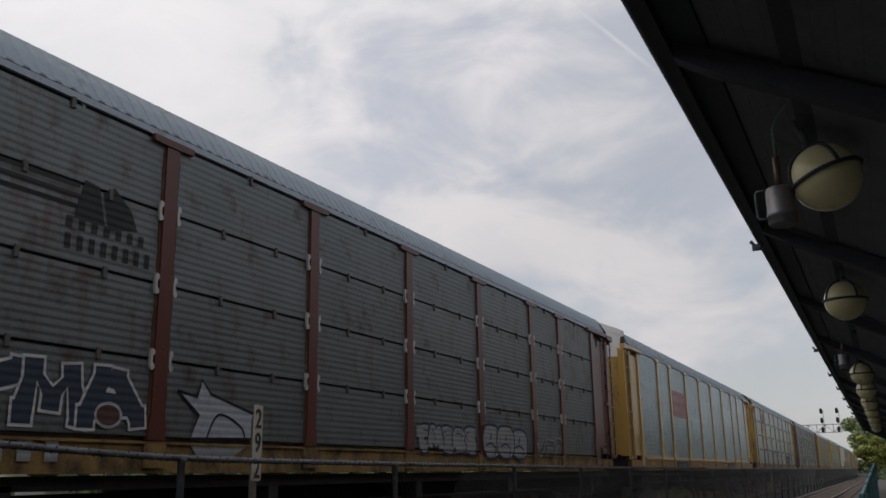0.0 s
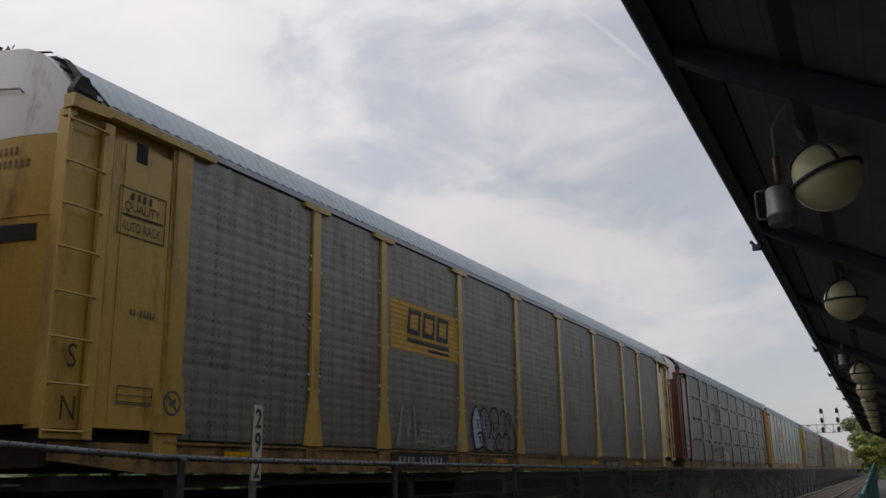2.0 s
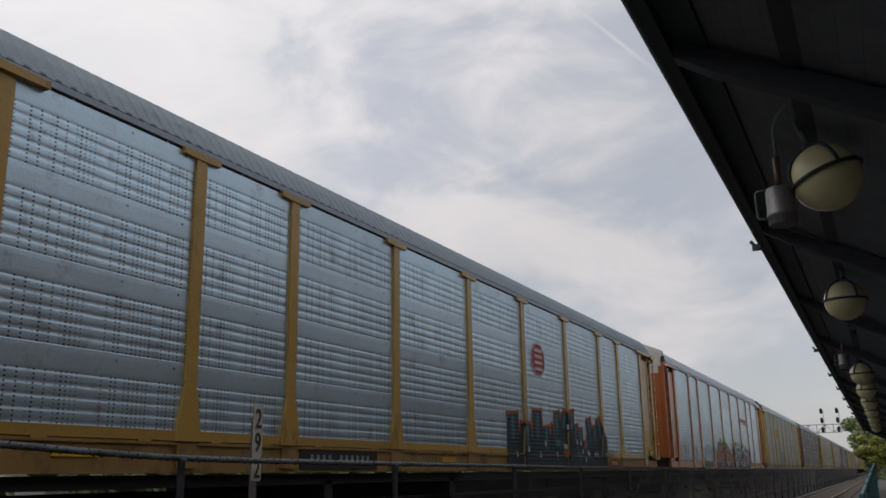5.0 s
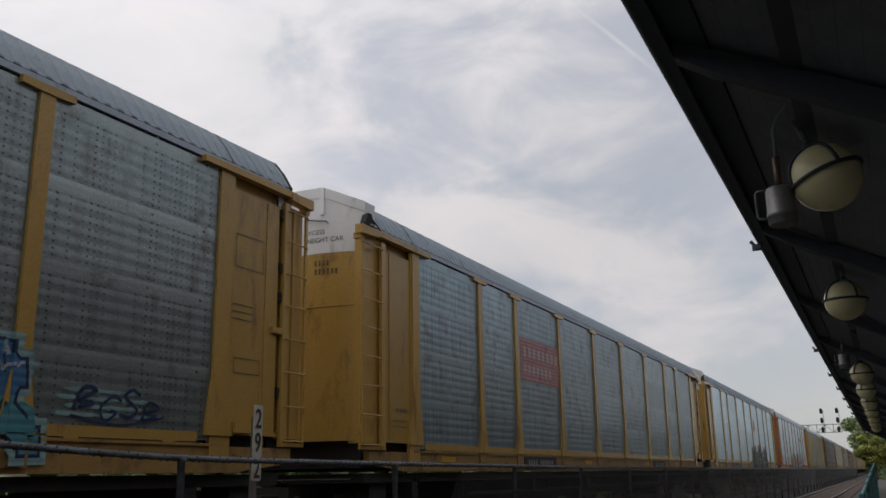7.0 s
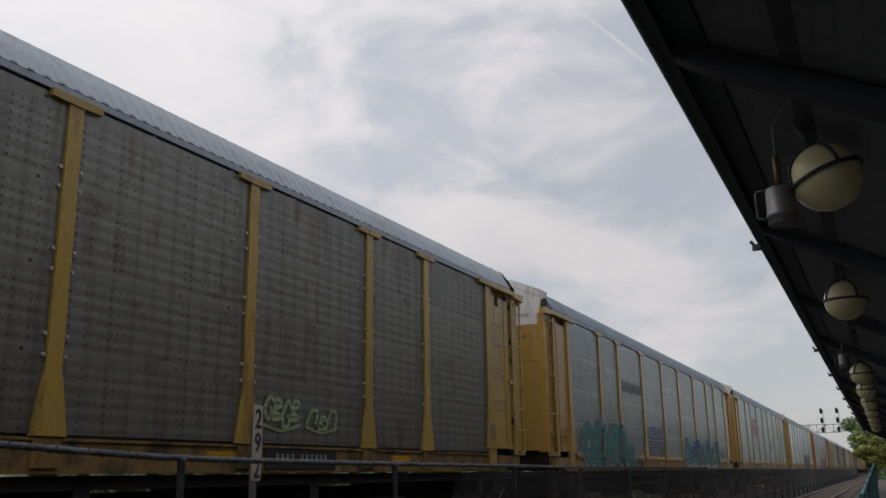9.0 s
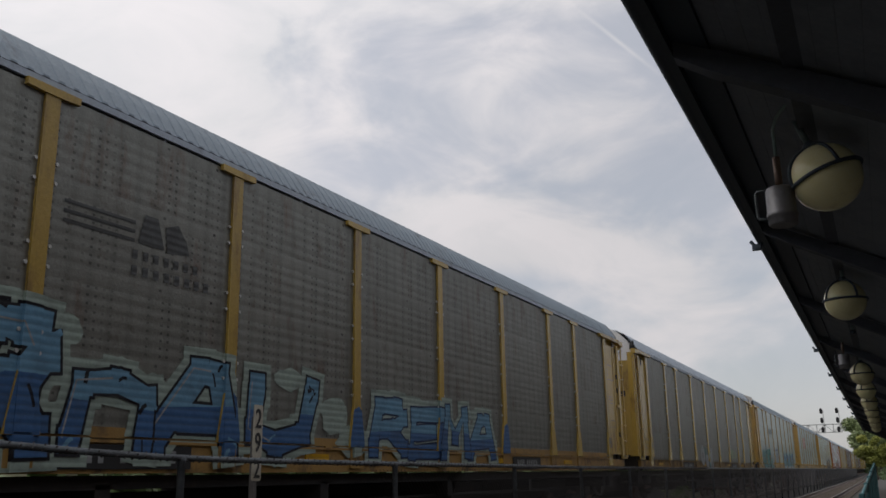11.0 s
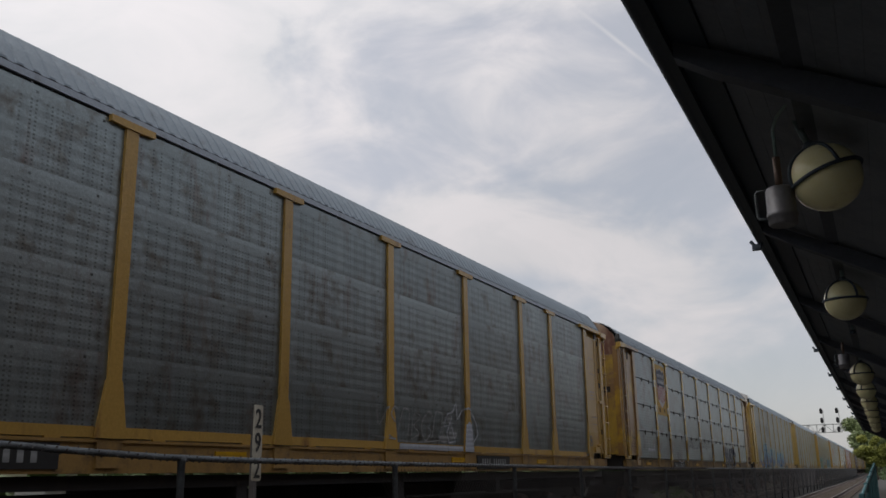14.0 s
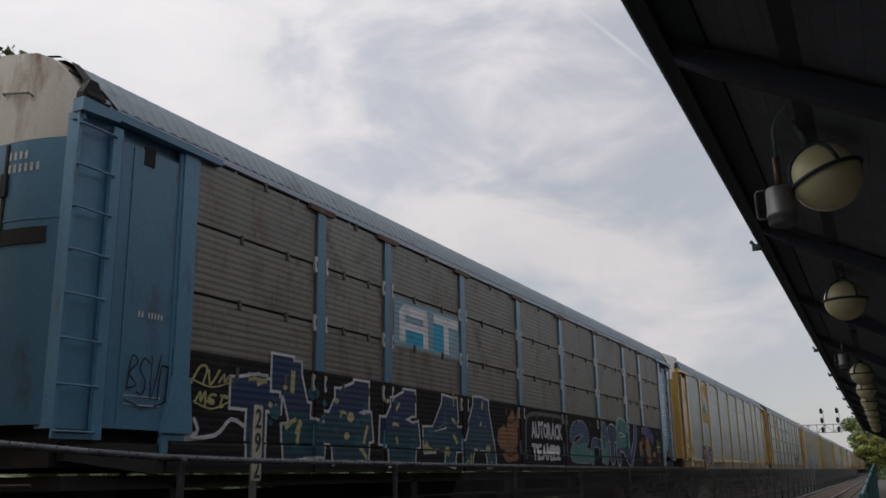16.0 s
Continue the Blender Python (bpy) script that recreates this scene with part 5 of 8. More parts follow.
def bank(name, x0, x1, y0, y1, top, count, size, seed, leaf, label):
    """A thicket: one tangle of leaf sprays with an uneven top."""
    rng = random.Random(seed)
    bm = bmesh.new()
    for _ in range(count):
        y = rng.uniform(y0, y1)
        x = rng.uniform(x0, x1) + bend(y)[0]
        h = top * (0.55 + 0.45 * (0.5 + noise.noise((y * 0.22, x * 0.2, seed))))
        leaves(bm, (x, y, -0.5 + h * rng.random() ** 0.8), size * 1.6, 4, size, rng, 1.0)
    solid(name, bm, M[leaf], label, "bushes", kind="stuff")


def embankment():
    bm = bmesh.new()
    rng = random.Random(9)
    prof = [(-12.4, -0.6), (-13.2, 0.1), (-14.5, 1.3), (-16.5, 2.1), (-20.0, 2.3), (-24.0, -0.7)]
    rows = []
    for y in along(-60, 150, 2.5):
        rows.append([(x + bend(y)[0] + rng.uniform(-0.25, 0.25), y, z + (rng.uniform(-0.2, 0.25) if 0 < k < 5 else 0)) for k, (x, z) in enumerate(prof)])
    sweep(bm, rows, False, False)
    solid("embankment", bm, M["soil"], "low weedy earth bank beyond the far track", "bank", kind="structure")


embankment()
bank("thicket", -16.5, -12.6, -14, 95, 3.9, 7000, 0.24, 5, "leaf", "dark tangled undergrowth beyond the tracks")
bank("far_woods", -70, 60, 395, 430, 5.5, 2600, 1.1, 6, "leaf", "distant wood across the line")
tree(-26.0, 15.0, 17.6, 4.6, 11, size=0.17, lumps=60, per=260)
tree(-26.0, 23.4, 17.6, 2.8, 12, size=0.17, lumps=36, per=300)
tree(-30, 9.0, 18.5, 4.2, 13, size=0.2)
tree(-4.6, 262, 17.0, 7.0, 14, leaf="leaf_mid", size=0.42, lumps=70, per=420)
tree(1.6, 150, 8.8, 3.4, 15, leaf="leaf_mid", size=0.24, lumps=40, per=400)
tree(-3.2, 150, 6.6, 2.2, 16, leaf="leaf_light", size=0.2, lumps=40, per=420, label="low yellow-green tree by the platform end")
tree(3.0, 118, 5.5, 2.6, 17, leaf="leaf_light", size=0.18, lumps=26, label="low yellow-green tree by the platform end")
bank("platform_end_bushes", -0.8, 9, 112, 135, 2.2, 900, 0.3, 8, "leaf", "dark bushes past the platform end")


def signal_bridge():
    y = 190.0
    g = thing("signal_bridge", "silver lattice signal bridge with two masts of black signals", "signal", at=pose(0, y, 0))
    bm = bmesh.new()
    x0, x1, z0, z1 = -24.0, -9.2, 8.25, 9.75
    for z in (z0, z1):
        for dy in (-0.5, 0.5):
            box(bm, x0, x1, dy - 0.06, dy + 0.06, z - 0.06, z + 0.06)
    n = 10
    for i in range(n):
        xa, xb = x0 + (x1 - x0) * i / n, x0 + (x1 - x0) * (i + 1) / n
        for dy in (-0.5, 0.5):
            tube(bm, [(xa, dy, z0 if i % 2 else z1), (xb, dy, z1 if i % 2 else z0)], 0.045, 5)
            tube(bm, [(xb, dy, z0), (xb, dy, z1)], 0.05, 5)
    part("lattice_beam", bm, M["gantry"], g)
    bm = bmesh.new()
    for dx in (-0.45, 0.45):
        box(bm, x0 + dx - 0.08, x0 + dx + 0.08, -0.08, 0.08, -0.6, 9.8)
    for k in range(9):
        tube(bm, [(x0 - 0.45, 0, k * 1.1), (x0 + 0.45, 0, k * 1.1 + 1.0)], 0.03, 5)
    part("leg", bm, M["gantry"], g)
    head = bmesh.new()
    slab(head, [(0.27 * math.cos(a), (0.25 if math.sin(a) > 0 else -0.25) + 0.29 * math.sin(a)) for a in [2 * math.pi * k / 20 for k in range(20)]], -0.12, 0.12)
    head.transform(pose(0, 0, 0, 0, 0, 90))
    for dz in (-0.3, 0.0, 0.3):
        tube(head, [(0, -0.3, dz), (0, -0.1, dz)], 0.11, 8)
    head = mesh_from("signal_head", head, M["signal_black"])
    mast = mesh_from("mast", tube(bmesh.new(), [(0, 0, 8.2), (0, 0, 12.6)], 0.06, 8), M["gantry"])
    for x in (-12.55, -9.75):
        part("mast", mast, None, g).location = (x + 0.3, 0.1, 0.0)
        for z in (12.3, 10.5, 8.75):
            part("signal_head", head, None, g, "black three-lamp signal").location = (x, -0.45, z)


signal_bridge()


def railing():
    r = thing("platform_railing", "teal painted metal railing along the platform edge", "railing")
    p, q = Vector((-0.53, 14.0, 0.90)), Vector((-0.84, 36.0, 1.44))
    for name, drop, r0 in (("top_rail", 0.0, 0.035), ("bottom_rail", 0.72, 0.025)):
        part(name, tube(bmesh.new(), [p - Vector((0, 0, drop)), q - Vector((0, 0, drop))], r0, 8), M["teal"], r)
    n = 132
    for k in range(n + 1):
        c = p.lerp(q, k / n)
        if k % 22 == 0:
            part("post", bevel(box(bmesh.new(), c.x - 0.04, c.x + 0.04, c.y - 0.04, c.y + 0.04, 0.1, c.z + 0.05), 0.008), M["teal"], r)
        else:
            part("picket", box(bmesh.new(), c.x - 0.012, c.x + 0.012, c.y - 0.012, c.y + 0.012, c.z - 0.72, c.z), M["teal"], r)


railing()


def cabinet(x, y, w, h):
    c = thing("signal_cabinet", "small white trackside cabinet on legs in the weeds", "cabinet", at=pose(x, y, -0.5, 0, 0, 12))
    part("case", bevel(box(bmesh.new(), -w / 2, w / 2, -w / 2, w / 2, 0.3, h), 0.02), M["white_box"], c)
    part("lid", bevel(box(bmesh.new(), -w / 2 - 0.04, w / 2 + 0.04, -w / 2 - 0.04, w / 2 + 0.04, h, h + 0.06), 0.02), M["white_box"], c)
    for dx in (-1, 1):
        for dy in (-1, 1):
            part("leg", box(bmesh.new(), dx * w * 0.4 - 0.03, dx * w * 0.4 + 0.03, dy * w * 0.4 - 0.03, dy * w * 0.4 + 0.03, -0.1, 0.3), M["white_box"], c)


cabinet(-11.6, 9.75, 0.55, 1.75)


# ---- lettering, emblems and spray paint on the cars ----
def wrapped(me, layer):
    """Lays a flat drawing in the (y, z) plane on the car's side, over sheets and posts alike."""
    bm = bmesh.new()
    bm.from_mesh(me)
    bpy.data.meshes.remove(me)
    ys = [v.co.y for v in bm.verts]
    lo, hi = min(ys), max(ys)
    base = SIDE - 0.006 + 0.004 * layer
    for v in bm.verts:
        v.co.x += base
    bmesh.ops.remove_doubles(bm, verts=bm.verts[:], dist=2e-6)
    if min(v.co.z for v in bm.verts) < Z_FOOT - 0.03 and max(v.co.z for v in bm.verts) > Z_FOOT + 0.02:
        for z in (Z_FOOT - 0.018, Z_FOOT + 0.006, Z_FOOT + 0.008):
            bmesh.ops.bisect_plane(bm, geom=bm.verts[:] + bm.edges[:] + bm.faces[:], plane_co=(0, 0, z), plane_no=(0, 0, 1), dist=1e-5)
        bmesh.ops.delete(bm, geom=[f for f in bm.faces if Z_FOOT - 0.018 < f.calc_center_median().z < Z_FOOT + 0.006], context="FACES")
        for v in bm.verts:
            if v.co.z < Z_FOOT + 0.007:
                v.co.x += 0.01
    w = 0.1
    for p in POSTS:
        if lo < p < hi:
            for q in (p - w - 0.0035, p - w - 0.0015, p + w + 0.0015, p + w + 0.0035):
                bmesh.ops.bisect_plane(bm, geom=bm.verts[:] + bm.edges[:] + bm.faces[:], plane_co=(0, q, 0), plane_no=(0, 1, 0), dist=1e-5)
            for v in bm.verts:
                if abs(v.co.y - p) < w + 0.0025:
                    v.co.x += 0.036
    return bm


def mark(car, name, me, layer, material, label=""):
    ob = part(name, wrapped(me, layer), material, car, label)
    if name.endswith(("word", "number", "stencil", "stripes", "frame", "rule", "emblem", "line", "shade", "letter")):
        tagged(ob, kind="stuff")
    return ob


def flat_mesh(polys):
    me = bpy.data.meshes.new("flat")
    verts, faces = [], []
    rise = 0.0
    for k, poly in enumerate(polys):
        faces.append(list(range(len(verts), len(verts) + len(poly))))
        # each brush dab lies a hair over the one before it
        verts += [(rise + (1.4e-5 if len(poly) == 4 and i > 1 else 0.0), y, z) for i, (y, z) in enumerate(poly)]
        rise = min(rise + 1.4e-5, 0.003)
    me.from_pydata(verts, [], faces)
    return me


def bars(rows):
    """Plain bars: (y0, y1, z0, z1)."""
    return flat_mesh([[(a, c), (b, c), (b, d), (a, d)] for a, b, c, d in rows])


def number_bars(y0, y1, z0, z1, groups, rng):
    """Writing that is not spelled out: a row of short upright bars in word groups."""
    n = sum(groups) + len(groups) - 1
    step = (y1 - y0) / n
    rows, k = [], 0
    for g in groups:
        for _ in range(g):
            a = y0 + k * step
            rows.append((a + step * 0.2, a + step * 0.68, z0, z1))
            k += 1
        k += 1
    return bars(rows)


def ribbon_quads(points, width):
    """A brush line of the given width through (y, z) points."""
    polys = []
    pts = [Vector(p) for p in points]
    side = []
    for i, p in enumerate(pts):
        d = pts[min(i + 1, len(pts) - 1)] - pts[max(i - 1, 0)]
        d = d.normalized() if d.length > 1e-6 else Vector((1, 0))
        side.append(Vector((-d.y, d.x)) * width / 2)
    for i in range(len(pts) - 1):
        polys.append([tuple(pts[i] + side[i]), tuple(pts[i] - side[i]), tuple(pts[i + 1] - side[i + 1]), tuple(pts[i + 1] + side[i + 1])])
    return polys


def spline(points, steps=7, closed=False):
    pts = [Vector(p) for p in points]
    n = len(pts)
    out = []
    for i in range(n if closed else n - 1):
        if closed:
            a, b, c, d = (pts[(i + k) % n] for k in (-1, 0, 1, 2))
        else:
            a, b, c, d = pts[max(i - 1, 0)], pts[i], pts[i + 1], pts[min(i + 2, n - 1)]
        for s in range(steps):
            t = s / steps
            out.append(0.5 * (2 * b + (c - a) * t + (2 * a - 5 * b + 4 * c - d) * t * t + (3 * b - a - 3 * c + d) * t ** 3))
    out.append(out[0] if closed else pts[-1])
    return [(p.x, p.y) for p in out]


STROKES = (
    ((0.1, 0.0), (0.15, 0.9), (0.5, 1.0), (0.85, 0.85), (0.9, 0.0)),
    ((0.9, 0.85), (0.4, 1.0), (0.1, 0.7), (0.8, 0.35), (0.7, 0.05), (0.1, 0.1)),
    ((0.05, 0.95), (0.5, 0.1), (0.95, 1.0)),
    ((0.15, 0.05), (0.2, 0.95), (0.8, 0.8), (0.25, 0.5), (0.9, 0.25), (0.2, 0.05)),
    ((0.1, 0.9), (0.9, 0.9), (0.5, 0.85), (0.5, 0.05), (0.85, 0.15)),
    ((0.9, 0.8), (0.5, 1.0), (0.1, 0.5), (0.5, 0.0), (0.9, 0.3), (0.55, 0.45)),
    ((0.1, 0.0), (0.3, 1.0), (0.55, 0.3), (0.75, 1.0), (0.95, 0.0)),
)


def piece(car, box4, count, seed, fill, line, halo=None, second=None, weight=0.19, lean=0.12, edge=0.04, label=""):
    """A spray-painted piece: fat bent strokes with an outline, some in a second colour."""
    rng = random.Random(seed)
    y0, y1, z0, z1 = box4
    slot = (y1 - y0) / count
    w = min(slot * 0.8, (z1 - z0)) * weight * 1.6
    for i in range(count):
        kind = STROKES[rng.randrange(len(STROKES))]
        up = rng.uniform(0.82, 1.0)
        cy = y0 + slot * (i + 0.5)
        pts = []
        for u, v in kind:
            yy = cy + (u - 0.5) * slot * 1.08 + (v - 0.5) * lean * slot
            pts.append((yy, z0 + w * 0.7 + (z1 - z0 - 1.4 * w) * v * up + rng.uniform(-0.02, 0.02)))
        pts = spline(pts, 6)
        rise = 1 + 0.9 * (i % 2)
        if halo:
            mark(car, "graffiti_halo", flat_mesh(ribbon_quads(pts, w * 2.2)), rise, halo)
        mark(car, "graffiti_line", flat_mesh(ribbon_quads(pts, w + 2 * edge)), rise + 0.3, line)
        other = second and rng.random() < 0.4
        mark(car, "graffiti_stroke", flat_mesh(ribbon_quads(pts, w)), rise + 0.6, second if other else fill, label if i == 0 else "")
        cut = len(pts) // 2
        mark(car, "graffiti_shade", flat_mesh(ribbon_quads(pts[cut:], w * 0.45)), rise + 0.75, fill if other else (second or fill))
        mark(car, "graffiti_glint", flat_mesh(ribbon_quads(pts[len(pts) // 5:cut], w * 0.12)), rise + 0.85, line)


def letters(car, text, box4, fill, line, halo=None, lower=None, split=0.0, swell=0.03, edge=0.05, tilt=4.0, seed=1, label=""):
    """Block letters as spray-painted, each fitted to its own slot, with outline and optional halo."""
    rng = random.Random(seed)
    y0, y1, z0, z1 = box4
    slot = (y1 - y0) / len(text)
    shapes = {"halo": [], "line": [], "fill": []}
    for i, ch in enumerate(text):
        probe = lettering(ch, 1.0, 0, swell)
        ys, zs = [v.co.y for v in probe.vertices], [v.co.z for v in probe.vertices]
        cy, cz, wy, wz = (min(ys) + max(ys)) / 2, (min(zs) + max(zs)) / 2, max(ys) - min(ys), max(zs) - min(zs)
        bpy.data.meshes.remove(probe)
        up = rng.uniform(0.92, 1.04)
        fit = Matrix.Translation((0, y0 + slot * (i + 0.5), (z0 + z1) / 2)) @ pose(0, 0, 0, rng.uniform(-tilt, tilt)) @ Matrix.Diagonal((1, slot * 1.0 / wy, (z1 - z0) * up / wz, 1)) @ Matrix.Translation((0, -cy, -cz))
        for name, sw in (("halo", swell + edge * 2.4), ("line", swell + edge), ("fill", swell)):
            if name == "halo" and not halo:
                continue
            me = lettering(ch, 1.0, 0, sw)
            me.transform(fit)
            shapes[name].append(me)
    for k, (name, colour) in enumerate((("halo", halo), ("line", line), ("fill", fill))):
        for i, me in enumerate(shapes[name]):
            if name == "fill" and lower:
                for keep, paint in ((True, fill), (False, lower)):
                    b = bmesh.new()
                    b.from_mesh(me)
                    bmesh.ops.bisect_plane(b, geom=b.verts[:] + b.edges[:] + b.faces[:], plane_co=(0, 0, z0 + (z1 - z0) * split), plane_no=(0, 0.03, 1), clear_inner=keep, clear_outer=not keep)
                    half = bpy.data.meshes.new("half")
                    b.to_mesh(half)
                    b.free()
                    mark(car, "graffiti_letter" if keep else "graffiti_fade", half, 1 + k, paint, label if keep and i == 0 else "")
                bpy.data.meshes.remove(me)
            else:
                mark(car, "graffiti_letter" if name == "fill" else "graffiti_" + name, me, 1 + k + 0.1 * (i % 2), colour, label if name == "fill" and i == 0 else "")


ABC = {
    "A": (((0.0, 0.0), (0.38, 1.0), (0.66, 1.0), (1.0, 0.0)), ((0.22, 0.36), (0.8, 0.36))),
    "R": (((0.05, 0.0), (0.12, 1.0), (0.7, 1.0), (0.9, 0.78), (0.72, 0.52), (0.3, 0.48)), ((0.5, 0.48), (1.0, 0.0))),
    "O": (((0.5, 1.0), (0.08, 0.78), (0.05, 0.25), (0.5, 0.0), (0.95, 0.25), (0.92, 0.78), (0.5, 1.0)),),
    "E": (((1.0, 1.0), (0.12, 0.95), (0.05, 0.0), (0.95, 0.03)), ((0.15, 0.5), (0.78, 0.52))),
    "m": (((0.05, 0.0), (0.06, 0.75), (0.25, 1.0), (0.46, 0.75), (0.48, 0.05)), ((0.46, 0.75), (0.7, 1.0), (0.92, 0.75), (0.96, 0.0))),
    "n": (((0.05, 0.0), (0.08, 0.9), (0.5, 1.0), (0.92, 0.75), (0.96, 0.0)),),
    "M": (((0.0, 0.0), (0.12, 1.0), (0.48, 0.35), (0.85, 1.0), (1.0, 0.0)),),
    "N": (((0.05, 0.0), (0.15, 1.0), (0.8, 0.05), (0.95, 1.0)),),
    "T": (((0.0, 0.9), (0.5, 1.0), (1.0, 0.92)), ((0.5, 0.95), (0.45, 0.0))),
    "S": (((0.95, 0.85), (0.5, 1.0), (0.1, 0.78), (0.35, 0.55), (0.8, 0.42), (0.85, 0.15), (0.4, 0.0), (0.0, 0.12)),),
    "2": (((0.05, 0.68), (0.2, 0.95), (0.65, 1.0), (0.9, 0.72), (0.55, 0.4), (0.05, 0.05), (1.0, 0.0)),),
    "Y": (((0.0, 1.0), (0.42, 0.5), (1.0, 1.0)), ((0.42, 0.5), (0.3, 0.0))),
    "6": (((0.75, 1.0), (0.3, 0.8), (0.05, 0.35), (0.3, 0.0), (0.85, 0.05), (0.95, 0.35), (0.4, 0.42)),),
    "4": (((1.0, 0.3), (0.05, 0.28), (0.6, 1.0), (0.78, 0.95), (0.75, 0.0)),),
    "L": (((0.05, 1.0), (0.35, 0.95), (0.5, 0.4), (0.3, 0.05), (1.0, 0.1)),),
    "V": (((0.0, 1.0), (0.4, 0.0), (0.55, 0.05), (1.0, 1.0)),),
    "D": (((0.1, 0.0), (0.12, 1.0), (0.7, 0.9), (0.95, 0.5), (0.7, 0.08), (0.1, 0.0)),),
    "U": (((0.05, 1.0), (0.08, 0.2), (0.45, 0.0), (0.9, 0.2), (0.95, 1.0)),),
}


def daub(points, width, square=False):
    """A fat brush line with round, or square-cut, ends and joints."""
    polys = ribbon_quads(points, width)
    sides, r = (4, width * 0.66) if square else (10, width / 2)
    for i, (y, z) in enumerate(points):
        a0 = math.pi / 4 + 0.25 * math.sin(3 * i) if square else 0.0
        polys.append([(y + r * math.cos(a0 + 2 * math.pi * k / sides), z + r * math.sin(a0 + 2 * math.pi * k / sides)) for k in range(sides)])
    return polys


def fat(car, rows, fill, line, lower=None, split=0.5, halo=None, weight=0.27, edge=0.04, glow=0.1, glint=None, round_off=1, chips=(), label=""):
    """Heavy hand-drawn letters, each a row of (letter, y0, y1, z0, z1, lean): outline, fill, a second colour low down, a thin light along one side, small chips of other paint."""
    rng = random.Random(len(rows) * 7 + int(rows[0][1] * 10))
    square = round_off == 1
    for i, (ch, y0, y1, z0, z1, lean) in enumerate(rows):
        w = weight * min(z1 - z0, 1.25 * (y1 - y0))
        pad = w / 2 + edge
        strokes = []
        for path in ABC[ch]:
            pts = [(y0 + pad + u * (y1 - y0 - 2 * pad) + lean * (v - 0.5) + rng.uniform(-0.03, 0.03), z0 + pad + v * (z1 - z0 - 2 * pad) + rng.uniform(-0.02, 0.03)) for u, v in path]
            strokes.append(spline(pts, round_off) if round_off > 1 else pts)
        rise = 0.9 + 0.85 * (i % 3)
        paint = lambda width: flat_mesh([q for p in strokes for q in daub(p, width, square)])
        if halo:
            tagged(mark(car, "graffiti_halo", paint(w + 2 * edge + 2 * glow), 0.35 + 0.1 * (i % 3), halo), kind="stuff")
        tagged(mark(car, "graffiti_line", paint(w + 2 * edge), rise, line), kind="stuff")
        tagged(mark(car, "graffiti_letter", paint(w), rise + 0.3, fill, label if i == 0 else ""), kind="stuff")
        if lower:
            cut = z0 + (z1 - z0) * (split + 0.08 * ((i * 7) % 3 - 1))
            fade = bmesh.new()
            whole = paint(w * 0.995)
            fade.from_mesh(whole)
            bpy.data.meshes.remove(whole)
            bmesh.ops.bisect_plane(fade, geom=fade.verts[:] + fade.edges[:] + fade.faces[:], plane_co=(0, y0, cut), plane_no=(0, 0.06 * (i % 3 - 1), 1), clear_outer=True)
            half = bpy.data.meshes.new("fade")
            fade.to_mesh(half)
            fade.free()
            tagged(mark(car, "graffiti_fade", half, rise + 0.5, lower), kind="stuff")
        for k, chip in enumerate(chips):
            polys = []
            for _ in range(4):
                y, z = rng.choice(strokes[0])
                y, z = y + rng.uniform(-0.3, 0.3) * w, z + rng.uniform(-0.5, 0.5) * w
                a, r = rng.uniform(0, 3.1), w * rng.uniform(0.14, 0.34)
                polys += ribbon_quads([(y - r * math.cos(a), z - r * math.sin(a)), (y, z + 0.02), (y + r * math.cos(a), z + r * math.sin(a))], w * rng.uniform(0.08, 0.2))
            tagged(mark(car, "graffiti_chip", flat_mesh(polys), rise + 0.62 + 0.05 * k, chip), kind="stuff")
        if glint:
            p = strokes[0]
            p = p[:max(3, len(p) * 2 // 3)]
            tagged(mark(car, "graffiti_glint", flat_mesh(ribbon_quads([(y - w * 0.34, z + w * 0.1) for y, z in p], 0.022)), rise + 0.8, glint), kind="stuff")


def dabs(car, spots, colour, seed, layer=0.4):
    """A handful of uneven spray spots: (y, z, half width, half height)."""
    rng = random.Random(seed)
    polys = []
    for y, z, ry, rz in spots:
        polys.append([(y + ry * math.cos(2 * math.pi * k / 13) * rng.uniform(0.75, 1.1), z + rz * math.sin(2 * math.pi * k / 13) * rng.uniform(0.75, 1.1)) for k in range(13)])
    tagged(mark(car, "graffiti_patch", flat_mesh(polys), layer, colour), kind="stuff")


def foot_paint(car, posts, colour, top=2.25, label=""):
    """Spray carried over the flared feet of the posts."""
    for p in posts:
        z0 = Z_FOOT - 0.02
        wide = lambda z: 0.1 + 0.085 * max(0.0, min(1.0, (z0 + 0.56 - z) / 0.46))
        zs = [z0 + 0.005, z0 + 0.1, z0 + 0.3, top - 0.06]
        pts = [(wide(z) + 0.002, z) for z in zs] + [(0.03, top)] + [(-wide(z) - 0.002, z) for z in zs[::-1]]
        b = slab(bmesh.new(), [(p + y, z) for y, z in pts], SIDE + 0.0285, SIDE + 0.033)
        part("graffiti_patch", b, colour, car, label)


